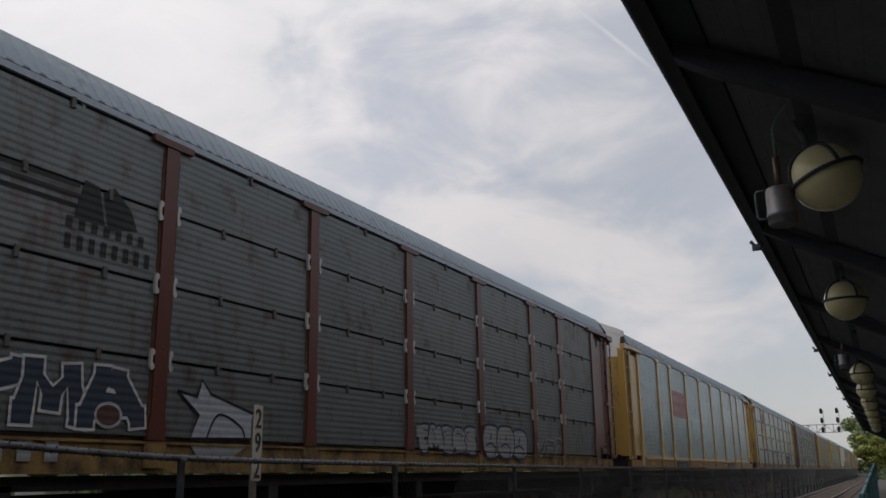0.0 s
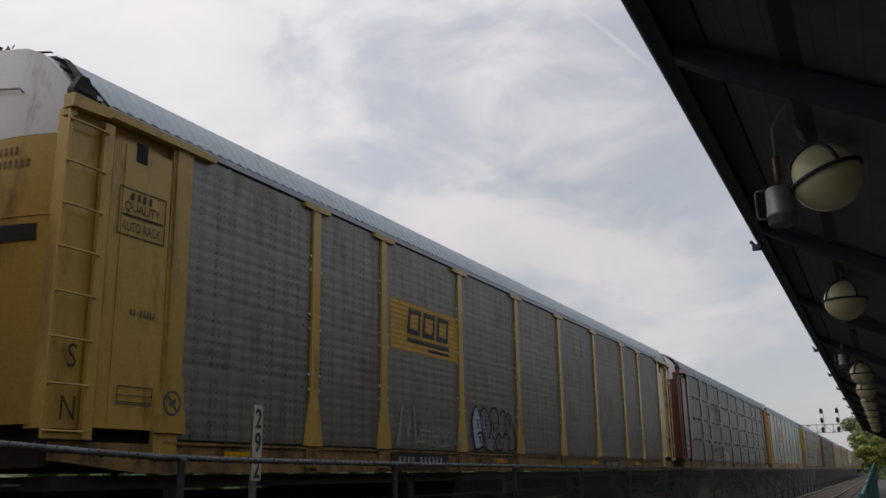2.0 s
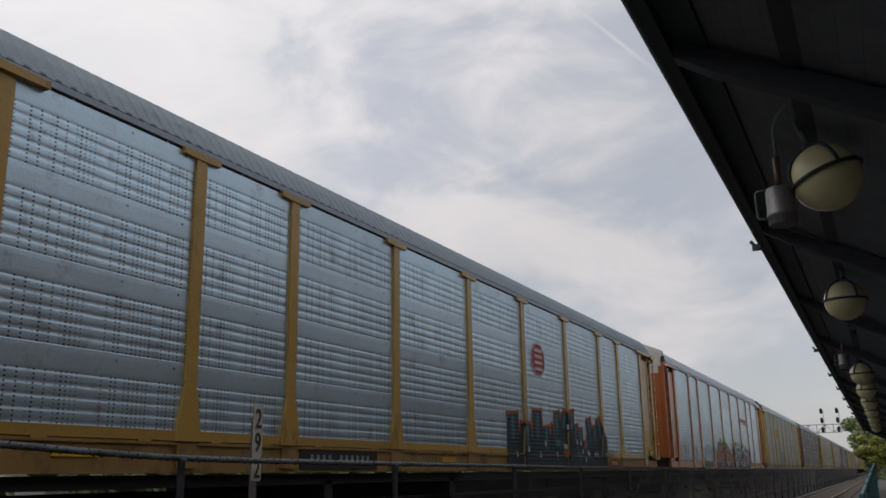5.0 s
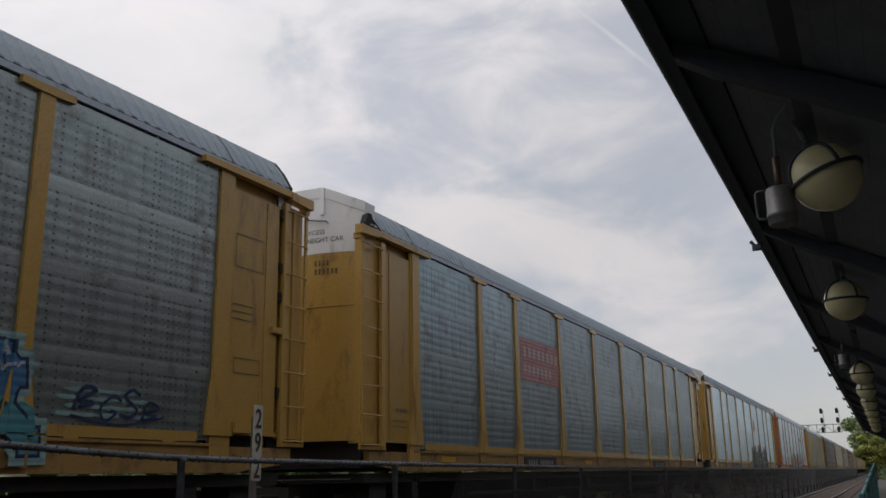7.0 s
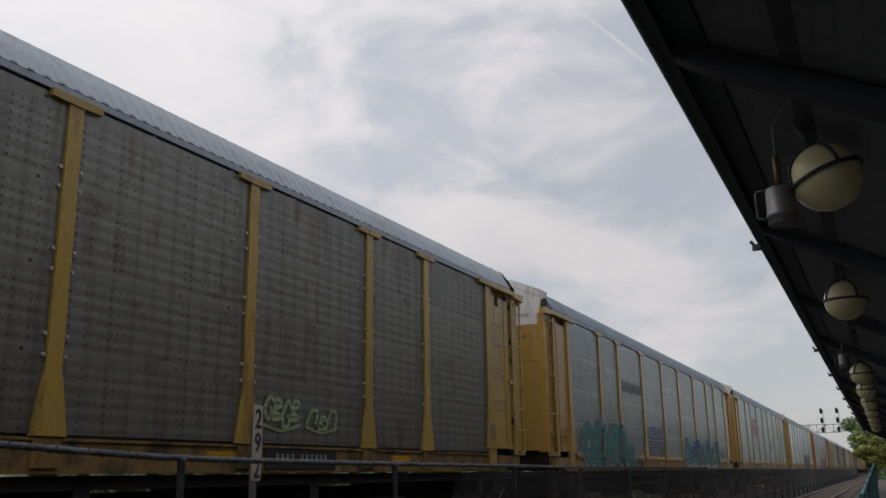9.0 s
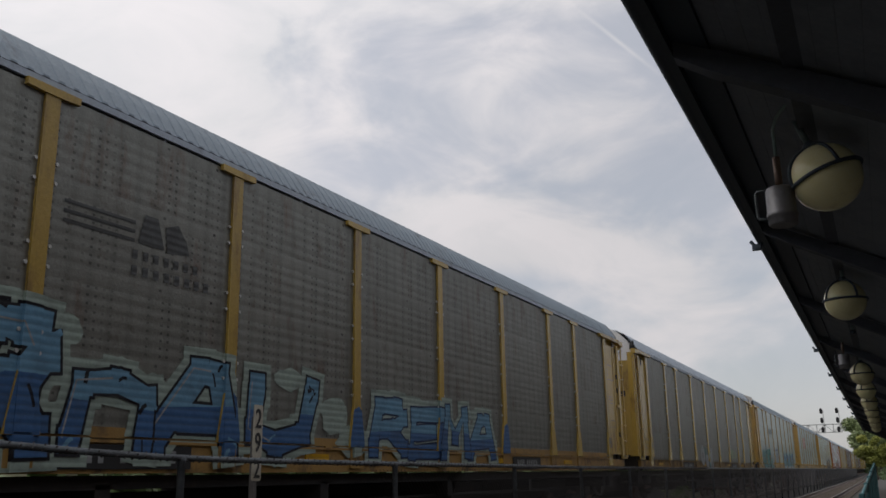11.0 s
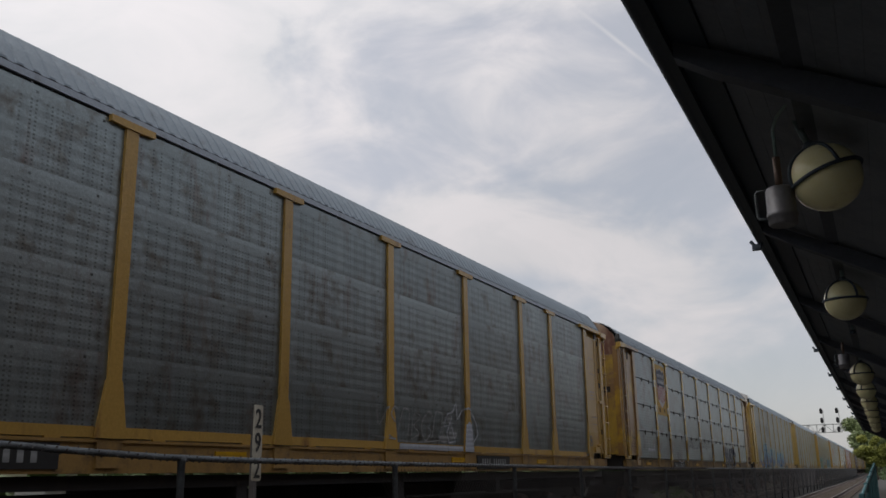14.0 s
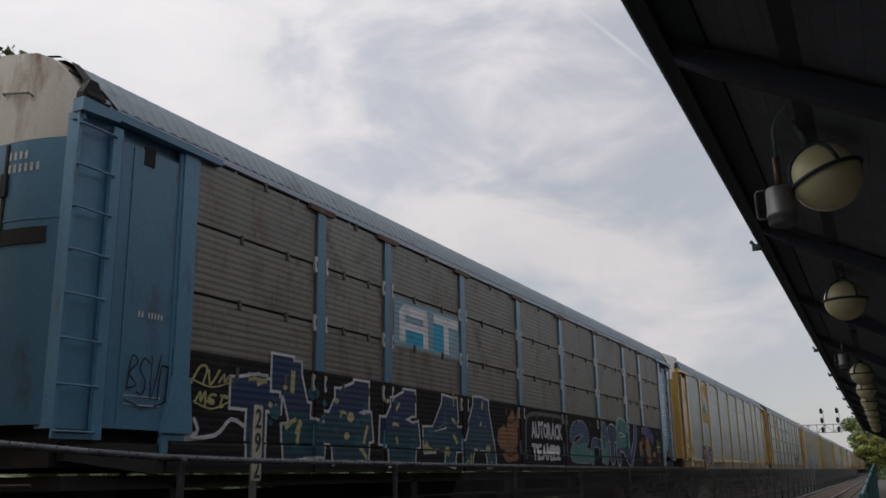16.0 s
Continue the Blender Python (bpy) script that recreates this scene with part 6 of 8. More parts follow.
def bubbles(car, box4, count, seed, fill, line, inner, label="", filled=99):
    """Round-topped throw-up letters with slits."""
    rng = random.Random(seed)
    y0, y1, z0, z1 = box4
    slot = (y1 - y0) / count
    for i in range(count):
        cy, h, wd = y0 + slot * (i + 0.5), (z1 - z0) * rng.uniform(0.78, 1.0), slot * 0.62
        out = [(cy + wd * math.copysign(abs(math.cos(a)) ** 0.7, math.cos(a)), z0 + h / 2 + h / 2 * math.copysign(abs(math.sin(a)) ** 0.8, math.sin(a))) for a in [2 * math.pi * k / 28 for k in range(28)]]
        rise = 1 + 1.0 * (i % 2)
        if i < filled:
            mark(car, "graffiti_fill", flat_mesh([out]), rise, fill if i % 2 == 0 or not inner else inner, label if i == 0 else "")
        mark(car, "graffiti_line", flat_mesh(ribbon_quads(out + out[:2], 0.045)), rise + 0.4, line)
        mark(car, "graffiti_slit", flat_mesh(ribbon_quads([(cy, z0 + h * 0.52), (cy + 0.02, z0 + h * 0.72)], 0.05)), rise + 0.5, line)
        mark(car, "graffiti_slit", flat_mesh(ribbon_quads(spline([(cy - wd * 0.6, z0 + h * 0.36), (cy, z0 + h * 0.44), (cy + wd * 0.5, z0 + h * 0.3), (cy + wd * 0.3, z0 + h * 0.1)]), 0.04)), rise + 0.6, line)


def scrawl(car, box4, seed, colour, width=0.03, loops=7, label=""):
    """A quick hand-drawn tag: joined thin letters and a flourish."""
    rng = random.Random(seed)
    y0, y1, z0, z1 = box4
    count = max(2, loops - 1)
    slot = (y1 - y0) / count
    polys = []
    for i in range(count):
        kind = STROKES[rng.randrange(len(STROKES))]
        tall = (z1 - z0) * rng.uniform(0.55, 1.0)
        base = z0 + (z1 - z0 - tall) * rng.random()
        pts = [(y0 + slot * (i + 0.5) + (u - 0.5) * slot * rng.uniform(0.8, 1.25) + (v - 0.5) * slot * 0.35, base + tall * v + rng.uniform(-0.02, 0.02)) for u, v in kind]
        polys += ribbon_quads(spline(pts, 5), width * rng.uniform(0.7, 1.1))
    polys += ribbon_quads(spline([(y0 - slot * 0.2, z0 + 0.05), ((y0 + y1) / 2, z0 - 0.02), (y1 + slot * 0.2, z0 + 0.08)], 5), width * 0.6)
    return tagged(mark(car, "graffiti_tag", flat_mesh(polys), 2, colour, label), kind="stuff")


def blotch(car, box4, seed, colour, layer=0.5, label=""):
    rng = random.Random(seed)
    y0, y1, z0, z1 = box4
    n = 14
    pts = [((y0 + y1) / 2 + (y1 - y0) / 2 * math.cos(2 * math.pi * k / n) * rng.uniform(0.75, 1.05), (z0 + z1) / 2 + (z1 - z0) / 2 * math.sin(2 * math.pi * k / n) * rng.uniform(0.7, 1.05)) for k in range(n)]
    mark(car, "graffiti_patch", flat_mesh([spline(pts, 3, True)[:-1]]), layer, colour, label)


def plate(car, y0, y1, z0, z1, material, label, name="sign_panel"):
    bm = bmesh.new()
    box(bm, SIDE - 0.03, SIDE - 0.0085, y0, y1, z0, z1)
    return part(name, bm, material, car, label)


WHITE, SILVER, BLACK = spray("spray_white", (0.58, 0.59, 0.60)), spray("spray_silver", (0.42, 0.45, 0.50), 0.4), spray("spray_black", (0.012, 0.012, 0.016))
NAVY, TEAL = spray("spray_navy", (0.02, 0.035, 0.085)), spray("spray_teal", (0.065, 0.26, 0.24))
SALMON, LILAC = spray("spray_salmon", (0.42, 0.20, 0.15)), spray("spray_lilac", (0.36, 0.24, 0.34))
LIME, RED, ORANGE = spray("spray_lime", (0.21, 0.27, 0.08)), spray("spray_dark_red", (0.16, 0.02, 0.03)), spray("spray_orange", (0.40, 0.10, 0.03))
GHOST, FADED, GREEN = spray("spray_faded_white", (0.30, 0.31, 0.31)), spray("faded_red_sign", (0.48, 0.25, 0.245)), spray("spray_pale_green", (0.33, 0.42, 0.24))
CREAM, TAN, INK = spray("spray_cream", (0.45, 0.42, 0.20)), spray("spray_tan", (0.25, 0.13, 0.06)), spray("sign_ink", (0.03, 0.035, 0.035))
SIGN_YELLOW, LABEL_YELLOW = spray("sign_yellow", (0.50, 0.31, 0.05)), spray("label_yellow", (0.65, 0.42, 0.02))
LOGO_ORANGE, CYAN, PALE = spray("logo_orange", (0.50, 0.10, 0.02)), spray("logo_cyan", (0.03, 0.40, 0.62)), spray("logo_pale_blue", (0.26, 0.42, 0.50))
BLUE_HAZE, FLAG_GREEN, GREY_INK = spray("spray_blue", (0.04, 0.08, 0.25)), spray("logo_green", (0.03, 0.33, 0.24)), spray("faded_ink", (0.09, 0.095, 0.095))
BAND = spray("rolled_black_paint", (0.016, 0.015, 0.017), 0.9)
PINK = spray("sign_pale_pink", (0.56, 0.47, 0.47))
REFLECT = spray("reflector_yellow", (0.60, 0.34, 0.01), 0.4)


def common_marks(car, seed, ink, lift=0.0):
    """Stencilled data and reflectors that every car carries."""
    rng = random.Random(seed)
    mark(car, "car_number", number_bars(-12.5, -12.12, 2.28 + lift, 2.35 + lift, (2, 5), rng), 0, ink)
    mark(car, "stencil", bars([(-12.62, -12.1, 2.14, 2.15), (-12.62, -12.1, 2.05, 2.06)]), 0, ink)
    mark(car, "stencil", bars([(12.02, 12.42, z, z + 0.012) for z in (3.2, 3.29, 3.38)]), 0, ink)
    mark(car, "stencil_frame", bars([(12.05, 12.6, 4.28, 4.29), (12.05, 12.6, 3.86, 3.87), (12.05, 12.06, 3.86, 4.29), (12.59, 12.6, 3.86, 4.29)]), 0, ink)
    mark(car, "stencil_frame", bars([(12.08, 12.58, 2.72, 2.73), (12.08, 12.58, 2.54, 2.55), (12.08, 12.09, 2.54, 2.73), (12.57, 12.58, 2.54, 2.73)]), 0, ink)
    for y in (-10.6, -2.4, 3.9, 8.2):
        b = box(bmesh.new(), SIDE - 0.02, SIDE - 0.0035, y - 0.28, y + 0.28, Z_SILL + 0.16, Z_FOOT - 0.12)
        part("reflector", b, REFLECT, car, "yellow reflective strip")
    for y0, y1 in ((-6.9, -4.9), (4.7, 6.3)):
        b = box(bmesh.new(), SIDE - 0.02, SIDE - 0.002, y0, y1, Z_SILL + 0.04, Z_FOOT - 0.075)
        part("number_board", b, M["black"], car)
        bm = wrapped(number_bars(y0 + 0.2, y1 - 0.2, Z_SILL + 0.1, Z_FOOT - 0.13, (4, 6), rng), 0)
        for v in bm.verts:
            v.co.x = SIDE + 0.001
        tagged(part("number_mark", bm, GHOST, car), kind="stuff")


def roundel(car, y, z=2.1):
    """A small round warning mark with a bar across, on the foot of a door post."""
    ring = [(y + 0.125 * math.cos(math.pi * k / 10), z + 0.125 * math.sin(math.pi * k / 10)) for k in range(21)]
    bm = wrapped(flat_mesh(ribbon_quads(ring, 0.028) + ribbon_quads([(y - 0.08, z + 0.085), (y + 0.08, z - 0.085)], 0.03) + ribbon_quads([(y - 0.05, z - 0.02), (y + 0.06, z + 0.03)], 0.05)), 0)
    for v in bm.verts:
        v.co.x = SIDE + 0.031
    tagged(part("warning_mark", bm, GREY_INK, car, "faded round warning mark"), kind="stuff")


def end_words(car, ink, body_ink, warned=True):
    """The warning on the pale end panel, with bars where the car's number stands."""
    def bowed(me, dz):
        for v in me.vertices:
            x = v.co.y
            v.co = (x, -bulge(x) - END_BACK - 0.006, v.co.z + dz)
        return me
    for text, z, dx in (("EXCESS", 5.06, 0.72), ("HEIGHT CAR", 4.93, 0.90)) if warned else ():
        me = lettering(text, 0.11)
        me.transform(Matrix.Translation((0, dx, 0)))
        me.materials.append(ink)
        part("end_lettering", bowed(me, z), None, car, "stencilled warning")
    for z, g in ((4.54, (4,)), (4.40, (6,))):
        me = number_bars(0.72, 1.0 + 0.075 * (g[0] - 4), 0, 0.09, g, None)
        me.materials.append(body_ink)
        tagged(part("end_number", bowed(me, z), None, car), kind="stuff")


def paint_cars():
    C = FLEET
    c = C[0]
    mark(c, "emblem_stripes", bars([(-7.0, -5.55, z, z + 0.05) for z in (3.95, 4.06, 4.17)]), 0, INK)
    mark(c, "emblem", flat_mesh([[(-5.6, 3.85), (-5.2, 3.85), (-5.3, 4.25), (-5.5, 4.28)], [(-5.15, 3.82), (-4.75, 3.9), (-4.85, 4.1), (-5.1, 4.3), (-5.25, 4.2)]]), 0, INK, "worn dark railway emblem")
    mark(c, "emblem_word", number_bars(-5.72, -4.6, 3.74, 3.86, (7,), None), 0, INK)
    mark(c, "emblem_word", number_bars(-5.72, -4.5, 3.52, 3.68, (8,), None), 0, INK)
    slate = spray("spray_slate", (0.04, 0.055, 0.08))
    fat(c, [("Y", -7.0, -5.95, 1.76, 2.45, 0.1), ("M", -6.15, -5.2, 1.76, 2.44, 0.0), ("A", -5.45, -4.48, 1.76, 2.42, -0.05)], slate, WHITE, weight=0.33, edge=0.032, label="slate graffiti letters with pale outlines")
    ring = [(-4.98 + 0.17 * math.cos(math.pi * k / 8), 1.93 + 0.12 * math.sin(math.pi * k / 8)) for k in range(17)]
    mark(c, "graffiti_fill", flat_mesh([ring[:-1]]), 3.4, spray("spray_dull_rust", (0.10, 0.05, 0.04)))
    mark(c, "graffiti_line", flat_mesh(ribbon_quads(ring, 0.03)), 3.6, SILVER)
    mark(c, "graffiti_line", bars([(-6.9 + 0.3 * k, -6.75 + 0.3 * k, 1.47, 1.66) for k in range(5)]), 1, GHOST)
    mark(c, "graffiti_patch", flat_mesh([[(-3.75, 1.66), (-3.6, 1.5), (-3.1, 1.5), (-2.78, 1.66)]]), 1, GHOST)
    star = [(-4.0, 2.25), (-3.68, 2.2), (-3.61, 2.4), (-3.45, 2.25), (-2.64, 2.06), (-2.68, 1.76), (-3.76, 1.73), (-3.64, 2.0)]
    mark(c, "graffiti_fill", flat_mesh([star]), 1, SILVER, "silver star-shaped graffiti")
    mark(c, "graffiti_line", flat_mesh(ribbon_quads(star + star[:2], 0.035) + ribbon_quads(spline([(-3.5, 1.74), (-3.3, 2.02), (-2.9, 1.9), (-2.8, 1.74)]), 0.03)), 2, BLACK)
    piece(c, (1.6, 4.0, 1.62, 2.22), 5, 5, GHOST, NAVY, weight=0.3, lean=0.0, label="pale block graffiti")
    bubbles(c, (4.35, 6.6, 1.6, 2.28), 3, 6, GHOST, NAVY, None, label="pale round graffiti")
    piece(c, (7.2, 9.0, 1.65, 2.1), 3, 7, GREY_INK, GHOST)
    mark(c, "car_number", number_bars(-12.88, -12.28, 2.3, 2.42, (2, 5), None), 0, WHITE)
    mark(c, "stencil", bars([(-12.88, -12.2, 2.14, 2.2)]), 0, CREAM)
    scrawl(c, (-12.9, -12.45, 2.8, 3.2), 8, GHOST, 0.025, 4)

    c = C[1]
    plate(c, -6.92, -4.3, 3.30, 4.14, SIGN_YELLOW, "yellow company sign panel")
    boxes = [[(-6.32 + 0.54 * k, 3.65), (-5.95 + 0.54 * k, 3.65), (-5.90 + 0.54 * k, 4.0), (-6.27 + 0.54 * k, 4.0)] for k in range(3)]
    mark(c, "emblem", flat_mesh([q for r in boxes for q in daub(r + r[:1], 0.105)]), 1, INK, "dark company mark on the sign")
    mark(c, "emblem_rule", bars([(-6.36, -4.78, 3.47, 3.54), (-5.6, -4.78, 3.37, 3.42)]), 1, INK)
    frame_lines = [(-12.76, -12.06, 4.34, 4.355), (-12.76, -12.06, 3.82, 3.835), (-12.76, -12.745, 3.82, 4.355), (-12.075, -12.06, 3.82, 4.355), (-12.7, -12.1, 4.04, 4.065)]
    mark(c, "stencil_frame", bars(frame_lines), 0, INK)
    for text, z, wide in (("QUALITY", 4.10, 0.85), ("AUTO RACK", 3.88, 0.66)):
        me = lettering(text, 0.15, 0, 0, 0, wide)
        me.transform(Matrix.Translation((0, -12.41, z)))
        mark(c, "stencil_word", me, 0, INK)
    mark(c, "stencil_word", number_bars(-12.6, -12.25, 4.23, 4.31, (4,), None), 0, INK)
    mark(c, "stencil_frame", bars([(-12.6, -12.1, 2.23, 2.24), (-12.6, -12.1, 2.07, 2.08), (-12.6, -12.59, 2.07, 2.24), (-12.11, -12.1, 2.07, 2.24)]), 0, INK)
    for text, z in (("S", 2.36), ("N", 1.86)):
        me = lettering(text, 0.34, 0, 0.0, 0, 0.8)
        me.transform(Matrix.Translation((0, -13.2, z)))
        mark(c, "graffiti_letter", me, 0, spray("tag_brown", (0.07, 0.045, 0.03)))
    mist, chalk = spray("spray_mist_blue", (0.33, 0.40, 0.52)), spray("spray_thin_mist", (0.16, 0.18, 0.21))
    first = spline([(-3.84, 2.2), (-3.8, 2.37), (-3.65, 2.56), (-3.48, 2.4), (-3.39, 2.13), (-3.28, 1.98), (-3.34, 1.83), (-3.68, 1.76), (-3.78, 1.95)], 4, True)
    second = spline([(-3.45, 2.36), (-3.29, 2.55), (-3.07, 2.44), (-2.89, 2.07), (-2.75, 1.93), (-2.94, 1.75), (-3.19, 1.78), (-3.33, 1.96)], 4, True)
    tagged(mark(c, "graffiti_fill", flat_mesh([second[:-1]]), 0.6, chalk), kind="stuff")
    tagged(mark(c, "graffiti_fill", flat_mesh([first[:-1]]), 0.9, mist, "misty blue bubble graffiti with black outlines"), kind="stuff")
    loops = [first, second, spline([(-3.01, 2.33), (-2.95, 2.5), (-2.79, 2.58), (-2.6, 2.52), (-2.55, 2.25)], 4), spline([(-2.48, 2.45), (-2.35, 2.54), (-2.2, 2.5), (-2.16, 2.14)], 4), spline([(-2.12, 2.42), (-2.04, 2.51), (-1.9, 2.43), (-1.7, 2.19), (-1.61, 2.0), (-1.66, 1.82), (-1.98, 1.75)], 4), spline([(-2.74, 1.87), (-2.67, 2.03), (-2.53, 2.08), (-2.35, 1.96), (-2.4, 1.79), (-2.6, 1.76)], 4, True), spline([(-2.36, 2.03), (-2.19, 2.1), (-2.0, 2.0), (-1.99, 1.85), (-2.1, 1.74)], 4), spline([(-3.05, 1.98), (-2.97, 2.16), (-2.9, 2.3), (-2.82, 2.23), (-2.84, 2.11)], 4), spline([(-3.6, 2.04), (-3.45, 2.08), (-3.36, 1.95), (-3.4, 1.86)], 4)]
    cuts = [[(-3.57, 2.31), (-3.57, 2.16)], [(-3.51, 2.03), (-3.47, 1.89)], [(-3.22, 2.36), (-3.19, 2.2)], [(-2.55, 1.95), (-2.5, 1.88)], [(-1.98, 2.36), (-1.95, 2.2)]]
    tagged(mark(c, "graffiti_line", flat_mesh([q for p in loops for q in daub(p, 0.042)] + [q for p in cuts for q in ribbon_quads(p, 0.05)]), 1.3, BLACK), kind="stuff")
    tagged(mark(c, "graffiti_glint", flat_mesh([q for k, p in enumerate(loops[1:6]) for q in ribbon_quads([(y + 0.03, z + 0.01) for y, z in p[len(p) // 3:len(p) * 2 // 3]], 0.018)]), 1.6, SILVER), kind="stuff")
    scrawl(c, (-3.55, -2.9, 1.5, 1.63), 9, BLACK, 0.022, 6)
    scrawl(c, (-2.4, -1.9, 1.5, 1.62), 19, BLACK, 0.022, 4)
    scrawl(c, (1.85, 3.25, 1.85, 2.4), 10, GHOST, 0.03, 9, "faint white tag")
    scrawl(c, (7.4, 8.7, 1.78, 2.25), 75, GHOST, 0.03, 5, "faint white tag")
    scrawl(c, (9.5, 11.3, 1.85, 2.3), 77, GHOST, 0.03, 8, "faint white tag")
    tagged(mark(c, "graffiti_letter", flat_mesh(daub([(-6.72, 1.8), (-6.55, 2.38), (-6.36, 1.95), (-6.16, 2.4), (-6.08, 1.82)], 0.07) + daub([(-5.75, 1.84), (-5.7, 2.3), (-5.5, 2.32), (-5.46, 1.86)], 0.045)), 1, GHOST, "thin white spray letters"), kind="stuff")
    scrawl(c, (-6.0, -4.3, 1.8, 2.05), 11, GHOST, 0.03, 8)

    c = C[2]
    word = []
    for k in range(4):
        a = 4.5 + k * 0.58
        word.append([(a, 3.80), (a + 0.46, 3.80), (a + 0.54, 4.0), (a + 0.08, 4.0)])
    mark(c, "emblem", flat_mesh(word), 0.5, LOGO_ORANGE, "slanted orange company mark")
    mark(c, "emblem_rule", bars([(4.4, 6.75, 3.70, 3.73)]), 0.5, INK)
    dabs(c, [(-3.9, 2.0, 0.4, 0.3), (-2.45, 2.55, 0.35, 0.26), (-1.75, 2.5, 0.3, 0.2), (-1.3, 2.5, 0.4, 0.25), (-0.75, 2.45, 0.35, 0.2), (-2.3, 1.95, 0.5, 0.35), (0.15, 1.95, 0.4, 0.4), (0.65, 1.85, 0.4, 0.35), (-0.3, 2.2, 0.3, 0.3)], LIME, 12)
    fat(c, [("A", -3.66, -2.5, 1.42, 2.58, 0.12), ("R", -2.76, -1.52, 1.42, 2.54, 0.05), ("O", -1.78, -0.9, 1.48, 2.44, 0.0), ("E", -1.02, -0.03, 1.45, 2.46, 0.05), ("2", 0.28, 0.86, 1.42, 2.06, 0.0)], SALMON, BLACK, LILAC, 0.38, weight=0.25, edge=0.055, glint=spray("spray_pale_pink", (0.5, 0.36, 0.36)), label="salmon and lilac graffiti letters with black outlines")
    dabs(c, [(1.1, 2.0, 0.3, 0.6), (2.4, 2.6, 0.14, 0.13), (3.0, 2.62, 0.13, 0.14), (3.55, 2.58, 0.16, 0.12), (4.9, 2.62, 0.18, 0.1), (5.7, 2.52, 0.16, 0.12), (6.9, 1.95, 0.3, 0.45), (1.9, 1.9, 0.5, 0.4)], RED, 13, 0.3)
    dabs(c, [(2.9, 1.85, 0.6, 0.35), (4.3, 1.85, 0.6, 0.38), (5.6, 1.8, 0.7, 0.35)], spray("spray_oxblood", (0.10, 0.022, 0.02)), 23, 0.5)
    fat(c, [("2", 1.3, 2.45, 1.38, 2.66, 0.0), ("m", 2.3, 3.75, 1.42, 2.44, 0.0), ("2", 3.6, 4.95, 1.38, 2.54, 0.0), ("m", 4.8, 6.85, 1.4, 2.44, 0.0)], SILVER, BLACK, weight=0.22, edge=0.1, round_off=4, label="silver graffiti with thick black outlines")
    scrawl(c, (-11.1, -9.98, 1.8, 2.3), 14, RED, 0.03, 6)
    scrawl(c, (-8.85, -8.1, 1.8, 2.35), 15, RED, 0.03, 4)
    scrawl(c, (-6.8, -4.3, 1.72, 2.42), 16, BLACK, 0.03, 12)
    scrawl(c, (0.42, 1.02, 2.26, 2.65), 17, RED, 0.025, 4)

    c = C[3]
    octo = [(2.35 + 0.47 * math.cos(radians(22.5 + 45 * k)), 3.83 + 0.42 * math.sin(radians(22.5 + 45 * k))) for k in range(8)]
    inner = [(2.35 + 0.42 * math.cos(radians(22.5 + 45 * k)), 3.83 + 0.37 * math.sin(radians(22.5 + 45 * k))) for k in range(8)]
    mark(c, "emblem_edge", flat_mesh([octo]), 0.5, WHITE)
    mark(c, "emblem", flat_mesh([inner]), 1, spray("emblem_red", (0.42, 0.03, 0.03)), "red eight-sided emblem")
    mark(c, "emblem_word", bars([(2.12, 2.6, z, z + 0.07) for z in (3.58, 3.72, 3.86, 4.0)]), 1.5, WHITE)
    petrol = spray("spray_petrol", (0.03, 0.115, 0.15))
    crest = [(0.3, 1.5), (0.38, 2.5), (0.95, 2.55), (1.0, 2.12), (1.12, 2.36), (1.7, 2.35), (1.78, 2.02), (1.88, 2.66), (2.4, 2.67), (2.45, 2.3), (2.9, 2.34), (2.95, 2.06), (3.03, 2.39), (3.16, 2.38), (3.22, 2.05), (3.27, 2.68), (3.63, 2.72), (3.68, 2.48), (3.79, 2.65), (4.0, 2.77), (4.22, 2.69), (4.33, 2.55), (4.39, 2.76), (4.73, 2.81), (4.7, 2.45), (5.0, 2.46), (5.01, 2.14), (5.06, 2.36), (5.35, 2.38), (5.37, 2.08), (5.6, 2.04), (5.79, 2.26), (5.73, 2.6), (6.1, 2.68), (6.2, 2.4), (6.31, 2.47), (6.57, 2.49), (6.58, 2.64), (6.93, 2.74), (7.18, 2.34), (7.5, 2.22), (7.51, 1.97), (7.34, 1.62)]
    tagged(mark(c, "graffiti_edge", flat_mesh(daub(crest[1:], 0.13, True)), 0.3, ORANGE), kind="stuff")
    tagged(mark(c, "graffiti_fill", flat_mesh([[(a, 1.42), (b, 1.42), (b, zb), (a, za)] for (a, za), (b, zb) in zip(crest, crest[1:]) if b > a + 0.02]), 0.8, spray("spray_dark_slate", (0.016, 0.034, 0.048)), "dark petrol block graffiti with orange edges"), kind="stuff")
    tips = [((0.66, 2.42), (0.66, 2.1)), ((1.4, 2.25), (1.42, 1.95)), ((2.14, 2.55), (2.12, 2.15)), ((2.68, 2.22), (2.7, 1.9)), ((3.44, 2.6), (3.42, 2.25)), ((4.0, 2.62), (3.9, 2.4)), ((4.56, 2.68), (4.5, 2.4)), ((4.82, 2.37), (4.8, 2.1)), ((5.2, 2.28), (5.18, 2.05)), ((5.92, 2.55), (6.0, 2.15)), ((6.45, 2.4), (6.42, 2.2)), ((6.8, 2.62), (6.98, 2.3)), ((7.34, 2.14), (7.36, 1.9)), ((5.7, 2.05), (5.5, 1.85)), ((3.35, 2.0), (3.75, 1.98)), ((4.9, 1.85), (5.1, 1.7))]
    tagged(mark(c, "graffiti_fade", flat_mesh([q for p in tips for q in daub(p, 0.2)]), 1.1, petrol), kind="stuff")
